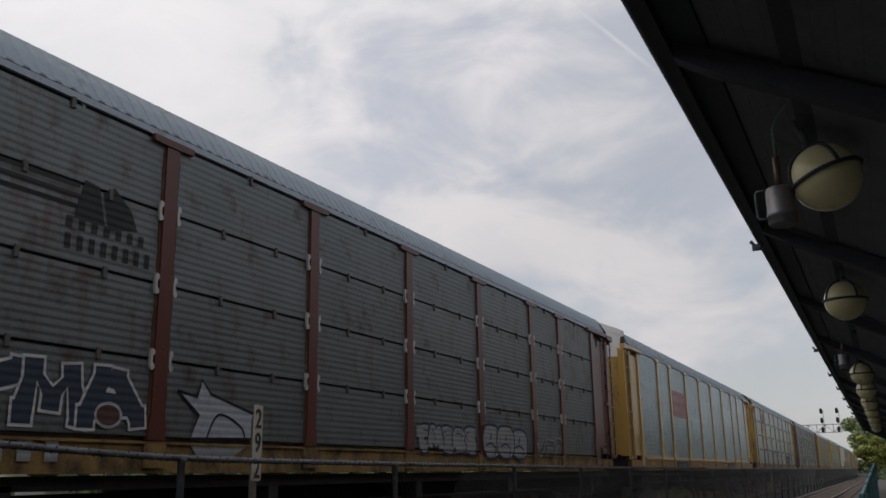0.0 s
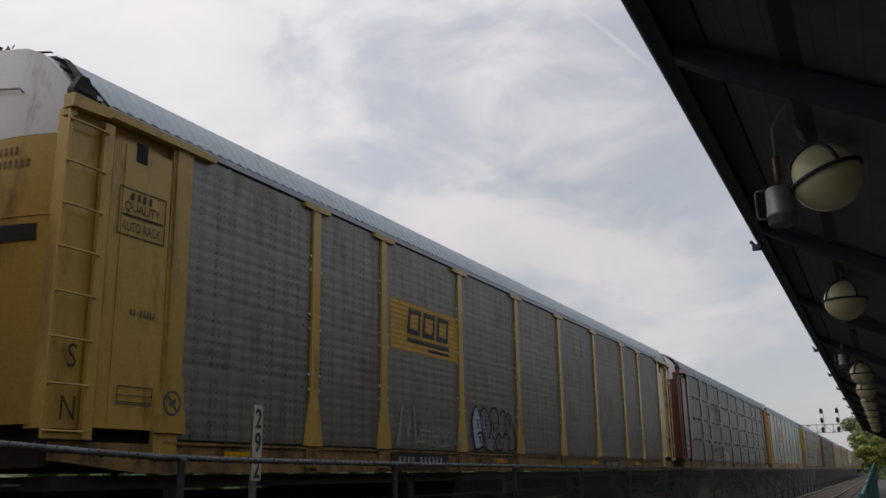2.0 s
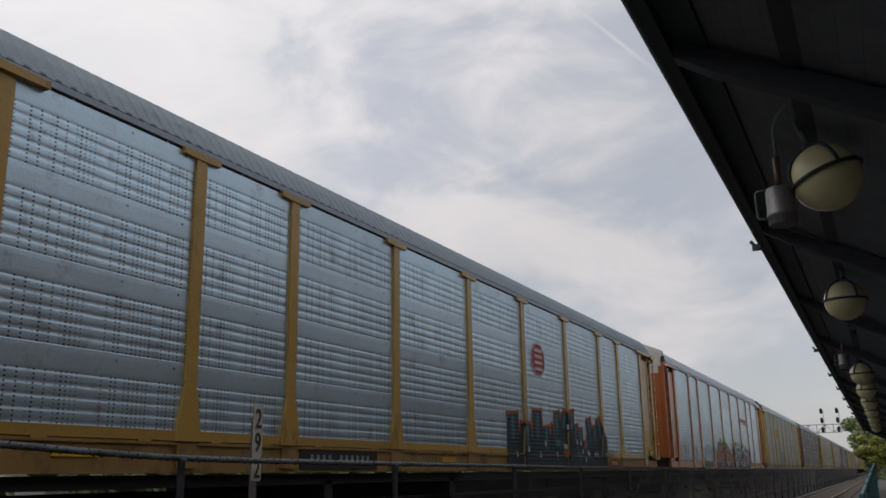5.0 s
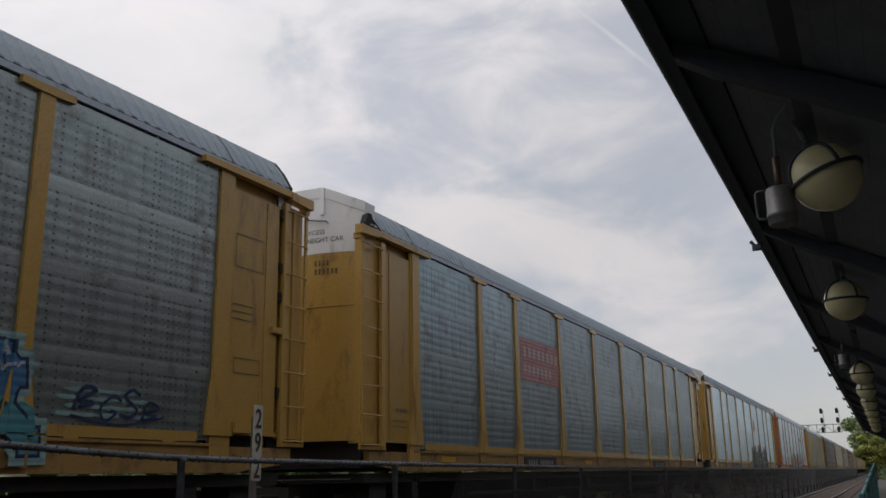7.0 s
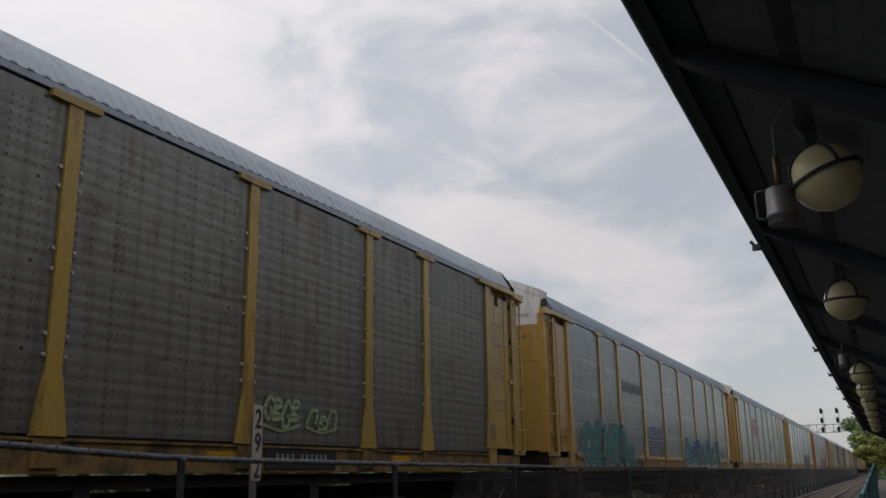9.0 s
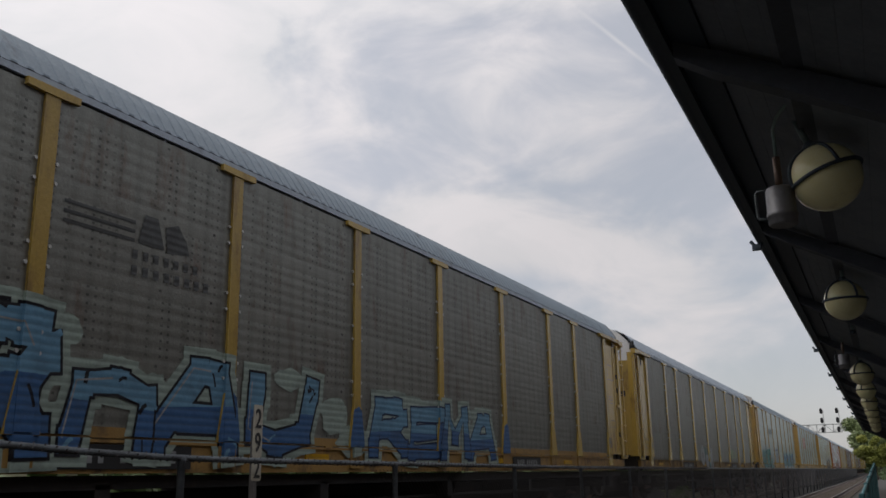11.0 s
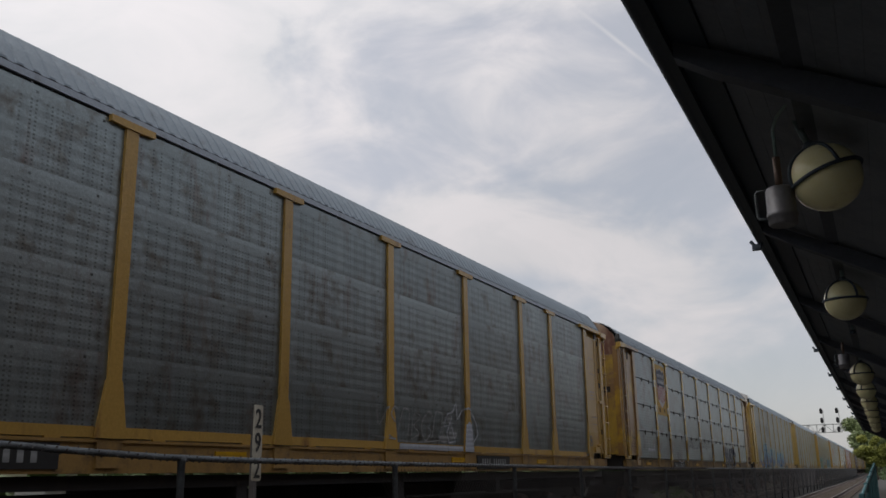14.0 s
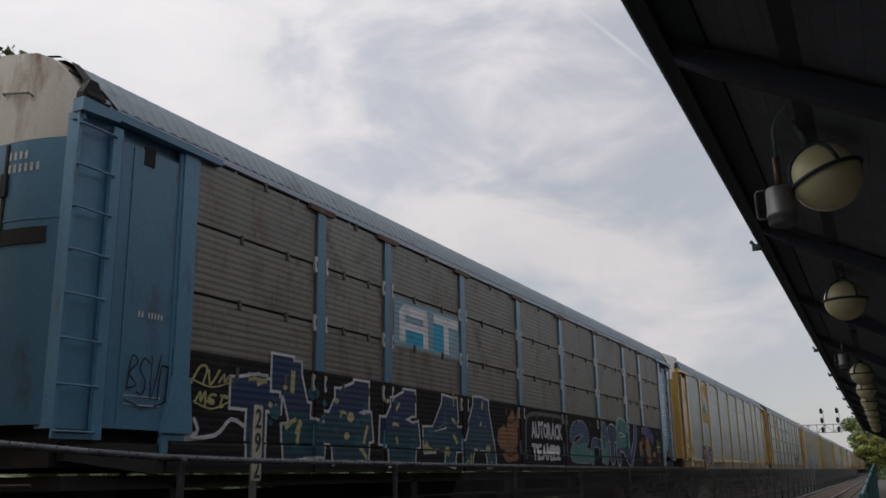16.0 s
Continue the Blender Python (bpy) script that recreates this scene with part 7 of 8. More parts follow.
    tagged(mark(c, "graffiti_glint", flat_mesh([q for p in tips for q in daub([(p[0][0], p[0][1]), ((p[0][0] + p[1][0]) / 2, (p[0][1] + p[1][1]) / 2)], 0.11)]), 1.4, spray("spray_petrol_light", (0.055, 0.18, 0.215))), kind="stuff")
    rims = [((3.75, 1.6), (3.72, 2.1), (3.95, 2.3), (4.12, 2.12), (3.95, 2.0)), ((4.35, 2.5), (4.3, 1.75)), ((4.7, 2.4), (4.66, 1.95), (5.05, 1.8)), ((5.4, 2.0), (5.45, 1.6)), ((6.2, 2.35), (6.15, 1.7), (6.55, 1.66)), ((6.6, 2.6), (6.85, 2.0)), ((7.05, 2.2), (7.1, 1.65)), ((2.92, 2.0), (2.95, 1.55)), ((1.8, 2.0), (1.84, 1.5)), ((1.02, 2.1), (1.05, 1.5))]
    tagged(mark(c, "graffiti_line", flat_mesh([q for p in rims for q in daub(spline(p, 4), 0.055)]), 1.6, BLACK), kind="stuff")
    tagged(mark(c, "graffiti_patch", flat_mesh([[(3.79, 1.8), (4.01, 1.85), (4.24, 1.76), (4.14, 1.65), (3.92, 1.69)], [(5.42, 2.05), (5.62, 2.02), (5.55, 1.92), (5.45, 1.9)]]), 1.7, ORANGE), kind="stuff")
    dashes = ((3.88, 1.92), (3.98, 1.91), (4.09, 1.91), (4.13, 2.38), (4.36, 2.4), (4.85, 2.04), (5.16, 2.02), (5.28, 1.82), (5.72, 1.8), (5.8, 1.76), (6.35, 1.76), (6.55, 1.74), (7.24, 1.76), (5.49, 1.62), (3.33, 1.72), (2.2, 1.7), (1.4, 1.8), (0.8, 1.7), (2.55, 1.95))
    tagged(mark(c, "graffiti_glint", bars([(a, a + 0.075, z - 0.05, z + 0.06) for a, z in dashes]), 2.0, WHITE), kind="stuff")
    foot_paint(c, POSTS[4:7], spray("spray_dark_slate", (0.016, 0.034, 0.048)), 2.2, "dark petrol spray over a post foot")
    blotch(c, (7.3, 9.0, 1.36, 1.68), 70, spray("spray_brick_red", (0.22, 0.07, 0.045)), 0.4, "brick red overspray")
    scrawl(c, (7.4, 8.1, 1.72, 1.95), 18, BLACK, 0.018, 5)

    c = C[4]
    plate(c, -6.92, -4.3, 3.28, 4.22, FADED, "faded red company sign with white words")
    mark(c, "emblem_word", number_bars(-6.78, -4.42, 3.81, 4.03, (8,), None), 0.5, PINK)
    mark(c, "emblem_word", number_bars(-6.78, -4.9, 3.44, 3.65, (7,), None), 0.5, PINK)

    c = C[5]
    mark(c, "emblem", number_bars(-6.85, -4.5, 3.66, 3.96, (8,), None), 0, spray("faded_green_ink", (0.06, 0.10, 0.092)), "faded dark green company word")
    foam = spray("spray_thin_white", (0.36, 0.39, 0.41))
    dabs(c, [(-9.2, 2.72, 0.12, 0.16), (-8.75, 2.6, 0.15, 0.14), (-8.35, 2.72, 0.1, 0.16), (-6.45, 2.45, 0.1, 0.07), (-6.3, 2.2, 0.22, 0.14), (-5.95, 2.35, 0.09, 0.06), (-5.6, 2.12, 0.12, 0.1), (-5.3, 2.05, 0.1, 0.14), (-5.15, 1.85, 0.1, 0.05), (-5.7, 1.85, 0.4, 0.15)], foam, 35)
    fat(c, [("O", -11.1, -9.9, 1.44, 2.62, 0.0), ("n", -10.1, -9.1, 1.44, 2.66, 0.05), ("N", -9.3, -8.2, 1.44, 2.62, 0.0), ("E", -8.5, -7.4, 1.44, 2.66, 0.0), ("D", -7.6, -6.5, 1.44, 2.64, -0.1), ("2", -6.7, -5.8, 1.44, 2.1, 0.0)], TEAL, spray("spray_dark_teal", (0.03, 0.12, 0.115)), spray("spray_dull_teal", (0.065, 0.225, 0.21)), 0.45, foam, weight=0.34, edge=0.03, glow=0.07, glint=GHOST, round_off=2, chips=(GHOST, spray("spray_dark_teal", (0.03, 0.12, 0.115)), spray("spray_dull_red", (0.16, 0.07, 0.06))), label="teal graffiti with white edges")
    dabs(c, [(-9.35, 2.0, 0.07, 0.2), (-8.3, 1.95, 0.1, 0.06), (-7.4, 2.2, 0.08, 0.05), (-7.0, 1.8, 0.09, 0.08), (-8.9, 1.55, 0.2, 0.05), (-7.9, 1.5, 0.25, 0.05)], spray("spray_dull_red", (0.16, 0.07, 0.06)), 36, 3.6)
    scrawl(c, (-6.4, -5.3, 1.7, 2.3), 37, GHOST, 0.05, 5)
    scrawl(c, (-4.1, -1.75, 2.36, 2.74), 38, BLUE_HAZE, 0.055, 8, "dull blue spray tag")
    tagged(mark(c, "graffiti_line", bars([(-4.08, -1.62 - 0.1 * (k % 2), 1.82 + 0.083 * k, 1.86 + 0.083 * k) for k in range(6)]), 0.4, spray("spray_thin_blue", (0.07, 0.095, 0.17))), kind="stuff")
    pale_teal = spray("spray_pale_teal", (0.24, 0.38, 0.38))
    dabs(c, [(1.2, 2.0, 0.5, 0.08), (2.2, 2.25, 0.5, 0.2), (3.2, 2.45, 0.6, 0.15), (4.6, 2.5, 0.5, 0.15), (6.0, 2.45, 0.6, 0.12), (7.4, 2.45, 0.7, 0.12), (8.8, 2.35, 0.6, 0.18)], pale_teal, 39)
    for k, z in enumerate((1.92, 2.0, 2.08, 2.16)):
        dabs(c, [(9.65 + 0.25 * i + 0.1 * (k % 2), z, 0.16, 0.025) for i in range(5 - (k % 2))], pale_teal, 80 + k)
    blue_sea = spray("spray_sea_green", (0.08, 0.25, 0.29))
    fat(c, [(ch, 1.75 + 0.72 * k, 2.85 + 0.72 * k, 1.5 + 0.06 * (k % 3), 2.56 - 0.14 * ((k * 2) % 3), 0.16 * (k % 3 - 1)) for k, ch in enumerate("2SENRVSMOR")], spray("spray_mid_blue", (0.06, 0.17, 0.32)), NAVY, blue_sea, 0.55, pale_teal, weight=0.23, edge=0.035, glow=0.07, glint=GHOST, chips=(NAVY, pale_teal, SILVER), label="blue and sea green graffiti with dark outlines")
    dabs(c, [(2.4, 1.55, 0.4, 0.12), (3.3, 1.5, 0.35, 0.09), (4.3, 1.52, 0.4, 0.1), (5.2, 1.5, 0.3, 0.08), (6.3, 1.52, 0.5, 0.09), (7.6, 1.5, 0.5, 0.08), (8.6, 1.52, 0.4, 0.08)], SILVER, 40, 3.5)
    foot_paint(c, POSTS[4:8], spray("spray_sea_green", (0.07, 0.26, 0.29)), 2.0, "sea green spray over a post foot")
    foot_paint(c, POSTS[:2], TEAL, 2.2)
    scrawl(c, (9.75, 10.9, 1.86, 2.2), 41, NAVY, 0.04, 5, "dark blue tag")

    c = C[6]
    scrawl(c, (4.65, 5.4, 1.9, 2.35), 42, GREEN, 0.06, 5, "pale green tag")
    scrawl(c, (5.6, 6.3, 1.9, 2.2), 43, GREEN, 0.05, 4)
    grey_teal = spray("spray_grey_teal", (0.10, 0.19, 0.19))
    dabs(c, [(-2.2, 2.05, 0.35, 0.28), (-1.55, 1.75, 0.25, 0.4)], grey_teal, 44)
    fat(c, [("O", -3.3, -2.4, 1.5, 2.38, 0.0), ("S", -2.3, -1.5, 1.45, 2.0, 0.0), ("A", -1.25, -0.55, 1.45, 2.28, 0.1)], spray("spray_washed_white", (0.34, 0.36, 0.37)), GREY_INK, weight=0.33, edge=0.015, round_off=3, label="washed-out white and teal graffiti")

    c = C[7]
    mark(c, "emblem_stripes", bars([(-6.9, -5.95, z, z + 0.04) for z in (3.78, 3.88, 3.98)]), 0, GREY_INK)
    mark(c, "emblem", flat_mesh([[(-5.9, 3.78), (-5.5, 3.78), (-5.62, 4.12), (-5.82, 4.12)], [(-5.45, 3.76), (-5.1, 3.8), (-5.15, 3.95), (-5.3, 4.12), (-5.5, 4.05)]]), 0, GREY_INK, "black railway emblem")
    mark(c, "emblem_word", number_bars(-6.0, -4.9, 3.60, 3.70, (7,), None), 0, GREY_INK)
    mark(c, "emblem_word", number_bars(-6.0, -4.7, 3.42, 3.53, (8,), None), 0, GREY_INK)
    grey_green = spray("spray_grey_green", (0.31, 0.38, 0.33))
    dabs(c, [(-10.65, 1.95, 0.3, 0.14), (-10.3, 1.9, 0.25, 0.12), (-9.95, 2.2, 0.12, 0.32), (-9.5, 2.05, 0.5, 0.3), (-6.7, 2.72, 0.16, 0.18), (-6.2, 2.25, 0.45, 0.16), (-5.6, 2.2, 0.3, 0.2), (-4.8, 2.5, 0.2, 0.28), (-3.1, 2.55, 0.35, 0.16), (-2.0, 2.15, 0.35, 0.3), (-1.5, 1.8, 0.5, 0.25), (0.3, 2.45, 0.5, 0.14), (3.0, 2.4, 0.7, 0.12)], grey_green, 45)
    pale_blue, cobalt = spray("spray_pale_blue", (0.14, 0.29, 0.42)), spray("spray_cobalt", (0.055, 0.13, 0.28))
    tagged(mark(c, "graffiti_line", flat_mesh(daub([(-10.6, 1.9), (-9.8, 1.58), (-9.1, 1.85)], 0.26)), 0.6, BLACK), kind="stuff")
    tagged(mark(c, "graffiti_stroke", flat_mesh(daub([(-10.6, 1.9), (-9.8, 1.58), (-9.1, 1.85)], 0.2)), 0.8, cobalt), kind="stuff")
    fat(c, [("2", -9.1, -7.9, 1.42, 2.86, 0.1), ("R", -8.1, -6.7, 1.46, 2.92, 0.25), ("n", -6.8, -5.4, 1.5, 2.42, 0.1), ("A", -5.6, -4.0, 1.5, 2.66, 0.2), ("U", -4.1, -2.4, 1.5, 2.62, 0.15)], pale_blue, BLACK, cobalt, 0.55, grey_green, weight=0.28, edge=0.035, glint=GHOST, chips=(BLACK, pale_blue), label="blue graffiti with black outlines")
    fat(c, [(ch, -1.1 + 1.2 * k, 0.25 + 1.2 * k, 1.52, 2.52 - 0.08 * (k % 2), 0.1) for k, ch in enumerate("REMA")], pale_blue, NAVY, cobalt, 0.5, grey_green, weight=0.27, edge=0.03)
    foot_paint(c, POSTS[1:6], cobalt, 2.3, "blue spray over a post foot")
    scrawl(c, (-11.2, -10.5, 2.1, 2.5), 49, INK, 0.025, 4)

    c = C[8]
    plate(c, -8.97, -7.14, 3.2, 4.93, SIGN_YELLOW, "yellow panel with a railway shield")
    sh = [(-8.06, 3.45), (-7.62, 3.66), (-7.46, 4.0), (-7.46, 4.45), (-7.40, 4.62), (-7.56, 4.8), (-7.8, 4.74), (-8.06, 4.84), (-8.32, 4.74), (-8.56, 4.8), (-8.72, 4.62), (-8.66, 4.45), (-8.66, 4.0), (-8.5, 3.66)]
    mark(c, "emblem_field", flat_mesh([sh]), 0, WHITE, "shield with stripes and a dark top")
    mark(c, "emblem_stripes", bars([(-8.62 + 0.19 * k, -8.53 + 0.19 * k, 3.62 + 0.05 * abs(k - 3) * 0.8, 4.2) for k in range(7)]), 0.5, spray("shield_red", (0.35, 0.06, 0.05)))
    mark(c, "emblem_top", flat_mesh([[(-8.66, 4.22), (-7.46, 4.22), (-7.46, 4.45), (-7.42, 4.6), (-7.56, 4.77), (-7.8, 4.71), (-8.06, 4.81), (-8.32, 4.71), (-8.56, 4.77), (-8.70, 4.6), (-8.66, 4.45)]]), 0.5, NAVY)
    mark(c, "emblem_word", number_bars(-8.5, -7.6, 4.5, 4.62, (5,), None), 1, WHITE)
    mark(c, "emblem_word", number_bars(-8.55, -7.55, 4.3, 4.42, (7,), None), 1, WHITE)
    fat(c, [("M", 4.56, 5.6, 1.62, 2.42, 0.0), ("A", 5.5, 6.5, 1.62, 2.38, 0.05), ("T", 6.2, 7.3, 1.5, 2.4, 0.0), ("S", 7.05, 7.85, 1.48, 2.3, 0.1)], spray("spray_dark_navy", (0.012, 0.018, 0.04)), spray("spray_bright_white", (0.6, 0.61, 0.62)), weight=0.32, edge=0.02, label="navy graffiti letters with white outlines")
    mark(c, "graffiti_line", flat_mesh(ribbon_quads([(9.3, 1.95), (9.9, 2.4), (10.35, 1.8), (10.9, 2.35), (11.4, 1.75), (10.6, 1.95), (9.9, 1.68), (9.3, 1.95)], 0.045)), 1, WHITE, "white zigzag outline")
    scrawl(c, (-3.85, -1.4, 2.2, 2.6), 50, BLACK, 0.022, 9, "black felt-pen tags")
    scrawl(c, (-1.2, 0.6, 2.25, 2.6), 51, BLACK, 0.02, 7)
    ring = [(-5.55 + 0.95 * math.cos(a), 2.15 + 0.52 * math.sin(a)) for a in [0.5 + 5.2 * k / 30 for k in range(31)]]
    mark(c, "graffiti_line", flat_mesh(ribbon_quads(ring[18:], 0.03) + ribbon_quads(ring[:9], 0.035)), 1, SILVER, "white chalk ring")
    mark(c, "graffiti_letter", bars([(-5.7, -5.56, 2.0, 2.34), (-5.88, -5.38, 2.32, 2.37), (-5.88, -5.38, 1.98, 2.03)]), 1, GHOST)
    mark(c, "graffiti_line", bars([(-10.6, -9.6, 1.95, 2.03), (-10.5, -10.42, 1.95, 2.35), (-9.75, -9.68, 2.0, 2.2)]), 1, SILVER)
    for k, y in enumerate((-8.6, -6.2, -2.9, 0.4, 3.0)):
        scrawl(c, (y, y + 0.8, 1.75, 2.1), 60 + k, GREY_INK if k % 2 else GHOST, 0.025, 4)
    for k, p in enumerate(POSTS):
        rng = random.Random(200 + k)
        top = [(0.097 - 0.0243 * i, 2.15 + rng.uniform(-0.15, 0.45)) for i in range(9)]
        bm = slab(bmesh.new(), [(p - 0.097, 1.95), (p + 0.097, 1.95)] + [(p + y, z) for y, z in top], SIDE + 0.018, SIDE + 0.0245)
        part("rust_patch", bm, M["foot_rust"], c, "rust eaten into the foot of a post")

    c = C[9]
    plate(c, -8.97, -7.14, 3.30, 4.93, SIGN_YELLOW, "ochre sign panel with a white and green flag")
    flag = [(-8.62, 3.72), (-8.1, 3.74), (-7.7, 3.62), (-7.46, 3.58), (-7.46, 4.34), (-7.8, 4.42), (-8.2, 4.66), (-8.45, 4.72), (-8.55, 4.6)]
    mark(c, "emblem_field", flat_mesh([flag]), 0, WHITE, "waving white flag emblem")
    mark(c, "emblem", flat_mesh([[(-8.62, 3.72), (-8.1, 3.74), (-7.7, 3.62), (-7.55, 3.59), (-7.75, 3.82), (-8.0, 3.94), (-8.05, 4.1), (-8.15, 4.12), (-8.2, 3.96), (-8.3, 4.2), (-8.42, 4.24), (-8.45, 4.02), (-8.6, 4.02)]]), 0.5, FLAG_GREEN)
    fat(c, [("A", -9.8, -8.7, 1.5, 2.38, 0.2), ("V", -8.98, -8.02, 1.52, 2.4, 0.12), ("S", -8.3, -7.33, 1.48, 2.4, 0.08)], spray("spray_dark_navy", (0.012, 0.018, 0.04)), spray("spray_bright_white", (0.6, 0.61, 0.62)), weight=0.24, edge=0.045, label="black graffiti letters with white outlines")
    scrawl(c, (0.9, 3.6, 1.85, 2.4), 52, GHOST, 0.03, 8, "scratchy white graffiti")
    foot_paint(c, POSTS[5:6], SILVER, 2.25, "silver spray over a post foot")
    mark(c, "graffiti_patch", bars([(POSTS[4] + 0.3, POSTS[5] - 0.22, 1.71, 1.80)]), 1.5, SILVER)
    loose = [(4.54, 1.87), (4.75, 2.03), (4.70, 2.2), (4.6, 2.32), (4.5, 2.4), (4.30, 2.5), (4.06, 2.45), (3.9, 2.3), (3.85, 2.28), (3.81, 2.58), (3.75, 2.5), (3.67, 2.4), (3.45, 2.35), (3.3, 2.13), (3.6, 2.16), (3.75, 1.88), (3.5, 1.85), (3.42, 2.02), (3.62, 2.3)]
    tagged(mark(c, "graffiti_line", flat_mesh(daub(loose, 0.034)), 0.8, SILVER, "jagged white spray lines"), kind="stuff")
    dabs(c, [(3.55, 2.25, 0.12, 0.08), (3.66, 2.0, 0.2, 0.1), (3.3, 1.92, 0.2, 0.08)], GHOST, 71)
    b = box(bmesh.new(), SIDE - 0.02, SIDE - 0.008, -12.66, -12.16, 2.16, 2.34)
    part("warning_label", b, LABEL_YELLOW, c, "yellow warning label")
    scrawl(c, (-12.74, -12.34, 2.38, 2.6), 53, NAVY, 0.02, 4)
    mark(c, "stencil", bars([(-12.5, -12.2, z, z + 0.03) for z in (4.0, 4.09, 4.18, 4.27)]), 0, GREY_INK)

    c = C[10]
    mark(c, "painted_band", bars([(-11.95, 11.6, 1.36, 2.72)]), 0.3, BAND, "rolled black band under the graffiti")
    plate(c, -6.92, -4.3, 3.36, 4.16, PALE, "pale blue panel with a white and cyan emblem")
    mark(c, "emblem_shade", bars([(-6.5, -5.75, 3.42, 3.78), (-5.5, -5.1, 3.42, 4.0)]), 0.3, CYAN)
    mark(c, "emblem", flat_mesh([[(-6.75, 3.45), (-6.55, 3.45), (-6.55, 3.9), (-5.75, 3.9), (-5.75, 4.08), (-6.6, 4.08), (-6.75, 3.95)], [(-6.55, 3.66), (-5.85, 3.66), (-5.85, 3.78), (-6.55, 3.78)], [(-5.9, 3.42), (-5.72, 3.42), (-5.72, 3.9), (-5.9, 3.9)], [(-5.5, 3.92), (-4.5, 3.92), (-4.5, 4.08), (-5.5, 4.08)], [(-5.1, 3.42), (-4.9, 3.42), (-4.9, 3.92), (-5.1, 3.92)]]), 0.8, spray("emblem_white", (0.78, 0.80, 0.82)), "white block emblem")
    petrol = spray("spray_petrol", (0.03, 0.115, 0.15))
    tagged(mark(c, "graffiti_line", flat_mesh(daub(spline([(-11.55, 1.95), (-11.5, 1.8), (-11.9, 1.72), (-11.2, 1.78), (-10.9, 1.98), (-10.55, 1.85)], 4), 0.05)), 1, WHITE), kind="stuff")
    fat(c, [("T", -11.0, -9.85, 1.46, 2.56, 0.0), ("L", -10.2, -8.9, 1.42, 2.88, -0.1), ("6", -9.05, -7.5, 1.42, 2.74, 0.1), ("6", -7.45, -6.0, 1.42, 2.7, 0.1), ("4", -6.05, -4.35, 1.42, 2.72, 0.1), ("A", -4.4, -2.8, 1.42, 2.76, 0.1)], spray("spray_night_blue", (0.025, 0.045, 0.11)), WHITE, spray("spray_dark_petrol", (0.022, 0.07, 0.10)), 0.5, weight=0.33, edge=0.042, chips=(petrol, CREAM), label="large navy graffiti letters with white outlines")
    spots = random.Random(72)
    dots = []
    for _ in range(26):
        y, z, r = spots.uniform(-10.6, -3.2), spots.uniform(1.6, 2.45), spots.uniform(0.04, 0.1)
        dots.append([(y + r * math.cos(k) * 1.3, z + r * math.sin(k)) for k in (0, 1, 2, 3, 4, 5)])
    tagged(mark(c, "graffiti_glint", flat_mesh(dots[:18]), 3.3, petrol), kind="stuff")
    tagged(mark(c, "graffiti_glint", flat_mesh(dots[18:]), 3.4, CREAM), kind="stuff")
    dabs(c, [(-2.45, 2.02, 0.3, 0.26), (-1.95, 2.1, 0.34, 0.5), (-2.1, 1.72, 0.45, 0.22), (-1.62, 2.42, 0.1, 0.2)], TAN, 57, 1)
    tagged(mark(c, "graffiti_line", flat_mesh(ribbon_quads([(-2.3, 2.4), (-2.0, 2.32), (-1.75, 2.42)], 0.03) + ribbon_quads(spline([(-2.5, 1.8), (-2.1, 1.65), (-1.75, 1.85)], 4), 0.035)), 2, BLACK), kind="stuff")
    scrawl(c, (-11.6, -10.95, 2.35, 2.55), 55, CREAM, 0.035, 4, "small cream tag")
    scrawl(c, (-11.55, -11.0, 2.1, 2.28), 56, CREAM, 0.035, 4)
    white = spray("spray_bright_white", (0.6, 0.61, 0.62))
    letters(c, "AUTORACK", (-0.85, 1.2, 2.06, 2.42), white, white, swell=0.03, edge=0.012, tilt=7, seed=5, label="white spray lettering")
    letters(c, "TEAM!!", (-0.85, 1.0, 1.58, 1.94), white, white, swell=0.03, edge=0.012, tilt=7, seed=9)
    halo_line = spline([(-1.2, 1.6), (-1.15, 2.3), (-0.9, 2.55), (0.3, 2.6), (1.4, 2.5), (1.45, 1.7)], 5)
    tagged(mark(c, "graffiti_line", flat_mesh(ribbon_quads(halo_line, 0.09)), 0.6, GREY_INK), kind="stuff")
    dull_teal, night = spray("spray_dull_teal", (0.065, 0.225, 0.21)), spray("spray_night_blue", (0.025, 0.045, 0.11))
    fat(c, [("2", 1.7, 3.5, 1.5, 2.6, 0.0), ("n", 3.4, 4.6, 1.5, 2.2, 0.1), ("O", 4.3, 5.15, 1.5, 2.66, 0.0)], spray("spray_slate_blue", (0.05, 0.08, 0.18)), GHOST, dull_teal, 0.5, weight=0.3, edge=0.03, round_off=3, label="blue and teal graffiti with pale outlines")
    fat(c, [("T", 5.0, 6.0, 1.5, 2.64, 0.1)], night, WHITE, weight=0.36, edge=0.035, round_off=2)
    fat(c, [("R", 5.8, 7.5, 1.46, 2.78, 0.0)], dull_teal, WHITE, night, 0.45, weight=0.3, edge=0.035, round_off=3)
    blue = spray("spray_royal_blue", (0.03, 0.045, 0.19))
    tail_line = spline([(8.15, 2.75), (8.05, 2.3), (7.7, 1.9), (7.35, 1.55)], 5)
    tagged(mark(c, "graffiti_line", flat_mesh(ribbon_quads(tail_line, 0.32)), 1.0, WHITE), kind="stuff")
    tagged(mark(c, "graffiti_stroke", flat_mesh(ribbon_quads(tail_line, 0.25)), 1.3, blue), kind="stuff")
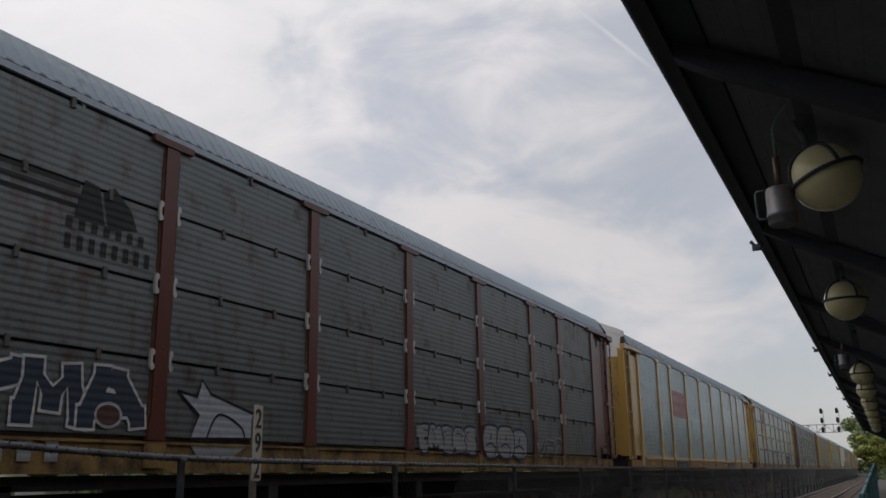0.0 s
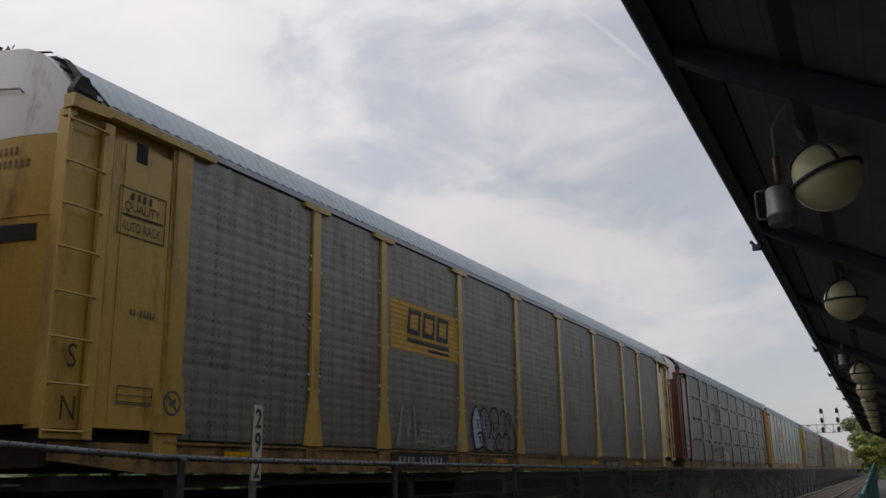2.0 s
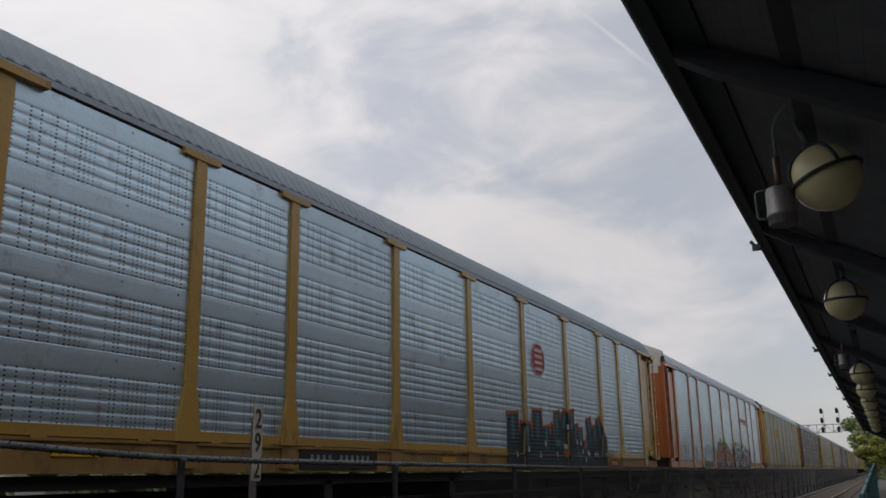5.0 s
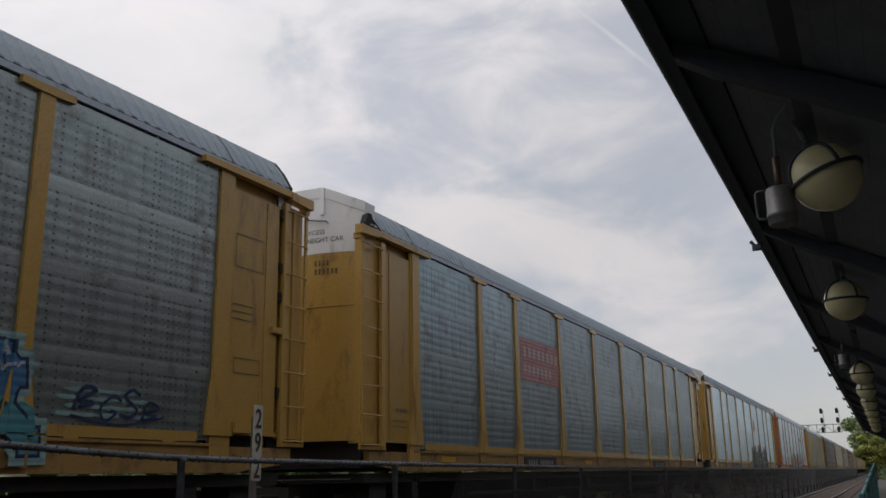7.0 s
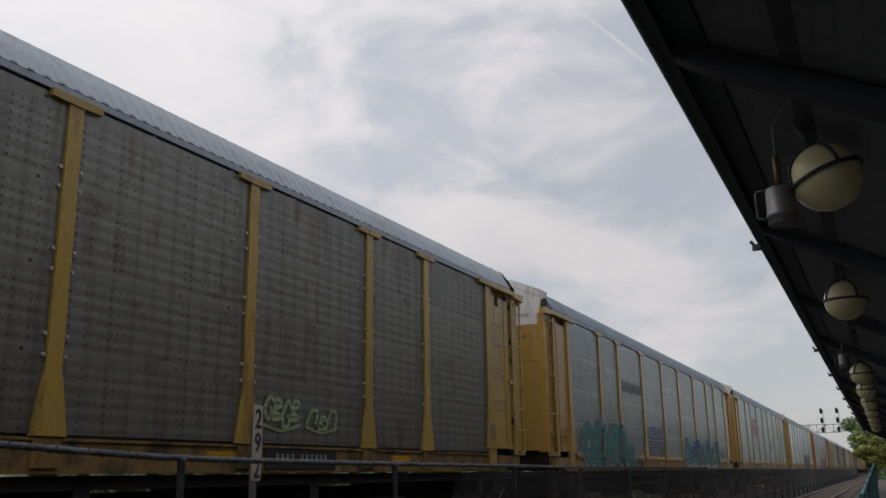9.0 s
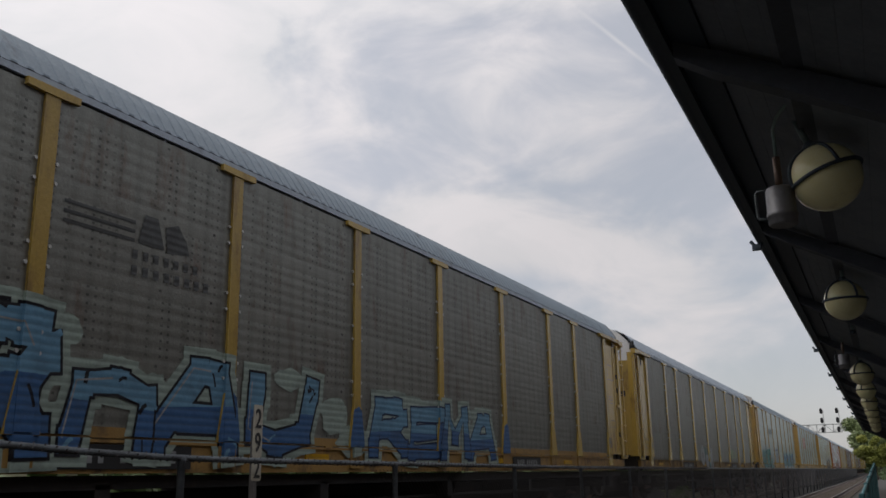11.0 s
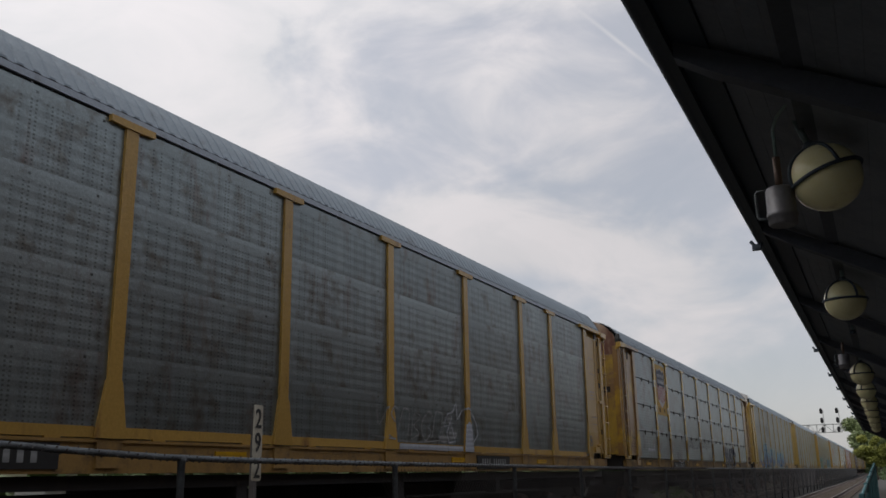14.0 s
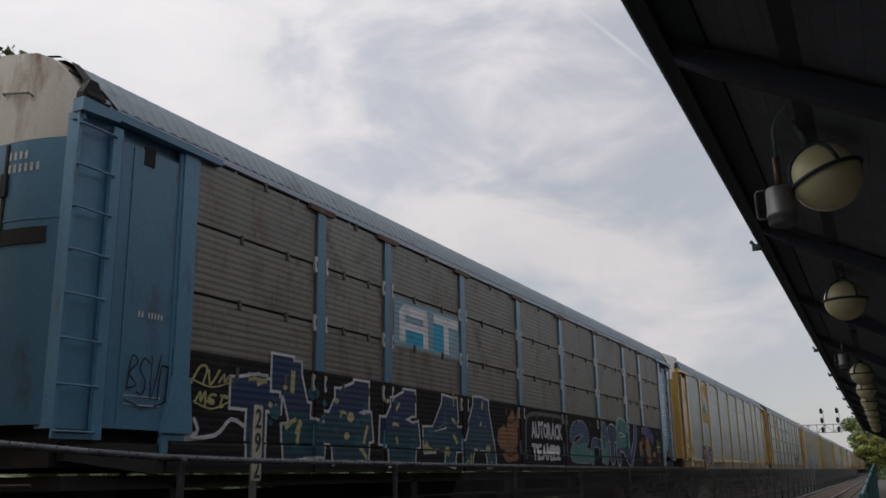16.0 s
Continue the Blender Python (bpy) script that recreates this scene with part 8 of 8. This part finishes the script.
    dabs(c, [(9.6, 2.5, 0.6, 0.24), (10.2, 2.35, 0.25, 0.2)], blue, 58, 0.8)
    dabs(c, [(8.7, 2.0, 0.2, 0.3), (8.95, 2.25, 0.08, 0.14), (9.6, 2.05, 0.35, 0.35), (9.7, 1.72, 0.3, 0.2), (10.4, 1.85, 0.25, 0.1)], TAN, 59, 1.1)
    petals = [q for k in range(8) for q in ribbon_quads([(11.05, 2.1), (11.05 + 0.3 * math.cos(math.pi * k / 4), 2.1 + 0.26 * math.sin(math.pi * k / 4))], 0.035)]
    tagged(mark(c, "graffiti_line", flat_mesh(petals + ribbon_quads([(11.05, 2.1), (11.05, 1.6)], 0.04)), 1, CREAM), kind="stuff")
    scrawl(c, (-12.6, -12.0, 2.05, 2.6), 63, BLACK, 0.022, 5)

    for n in range(11):
        dark = n not in (0, 10)
        if n not in (0,):
            common_marks(C[n], n, GREY_INK if dark else WHITE, 0.7 if n in (1, 2, 10) else 0.0)
        if n in (1, 6, 7, 9):
            roundel(C[n], -11.83)
            roundel(C[n], 11.83)
        end_words(C[n], GREY_INK, spray("worn_stencil", (0.15, 0.10, 0.05)) if dark else WHITE, n not in (1, 8, 10))


paint_cars()


# the cars ahead, already past the platform when the view begins, and two that follow
for ahead, source in ((-1, 4), (-2, 8), (-3, 0), (-4, 1), (-5, 7), (-6, 3), (-7, 5), (-8, 6), (-9, 9), (11, 4), (12, 3)):
    FLEET[ahead] = copy_thing(FLEET[source], Matrix())


# ---- what moves: the train, away along the line ----
# how far each car stands from its even place, by the slack in the couplers
SLACK = {1: -0.13, 3: -0.17, 4: -0.05, 6: -0.06, 8: 0.1, 9: 0.05, 10: 0.1}


def car_pose(n, t):
    y = -0.0475 - CAR_LENGTH * n + SLACK.get(n, 0.0) + 23.38 / 2 + 18.194 * t + 0.0102 * t * t
    dx, turn = bend(y)
    return pose(TRAIN_X + dx, y, 0, 0, 0, math.degrees(turn))


def motions():
    for n, car in FLEET.items():
        walk(car, [(0.5 * k, car_pose(n, 0.5 * k)) for k in range(33)])


motions()
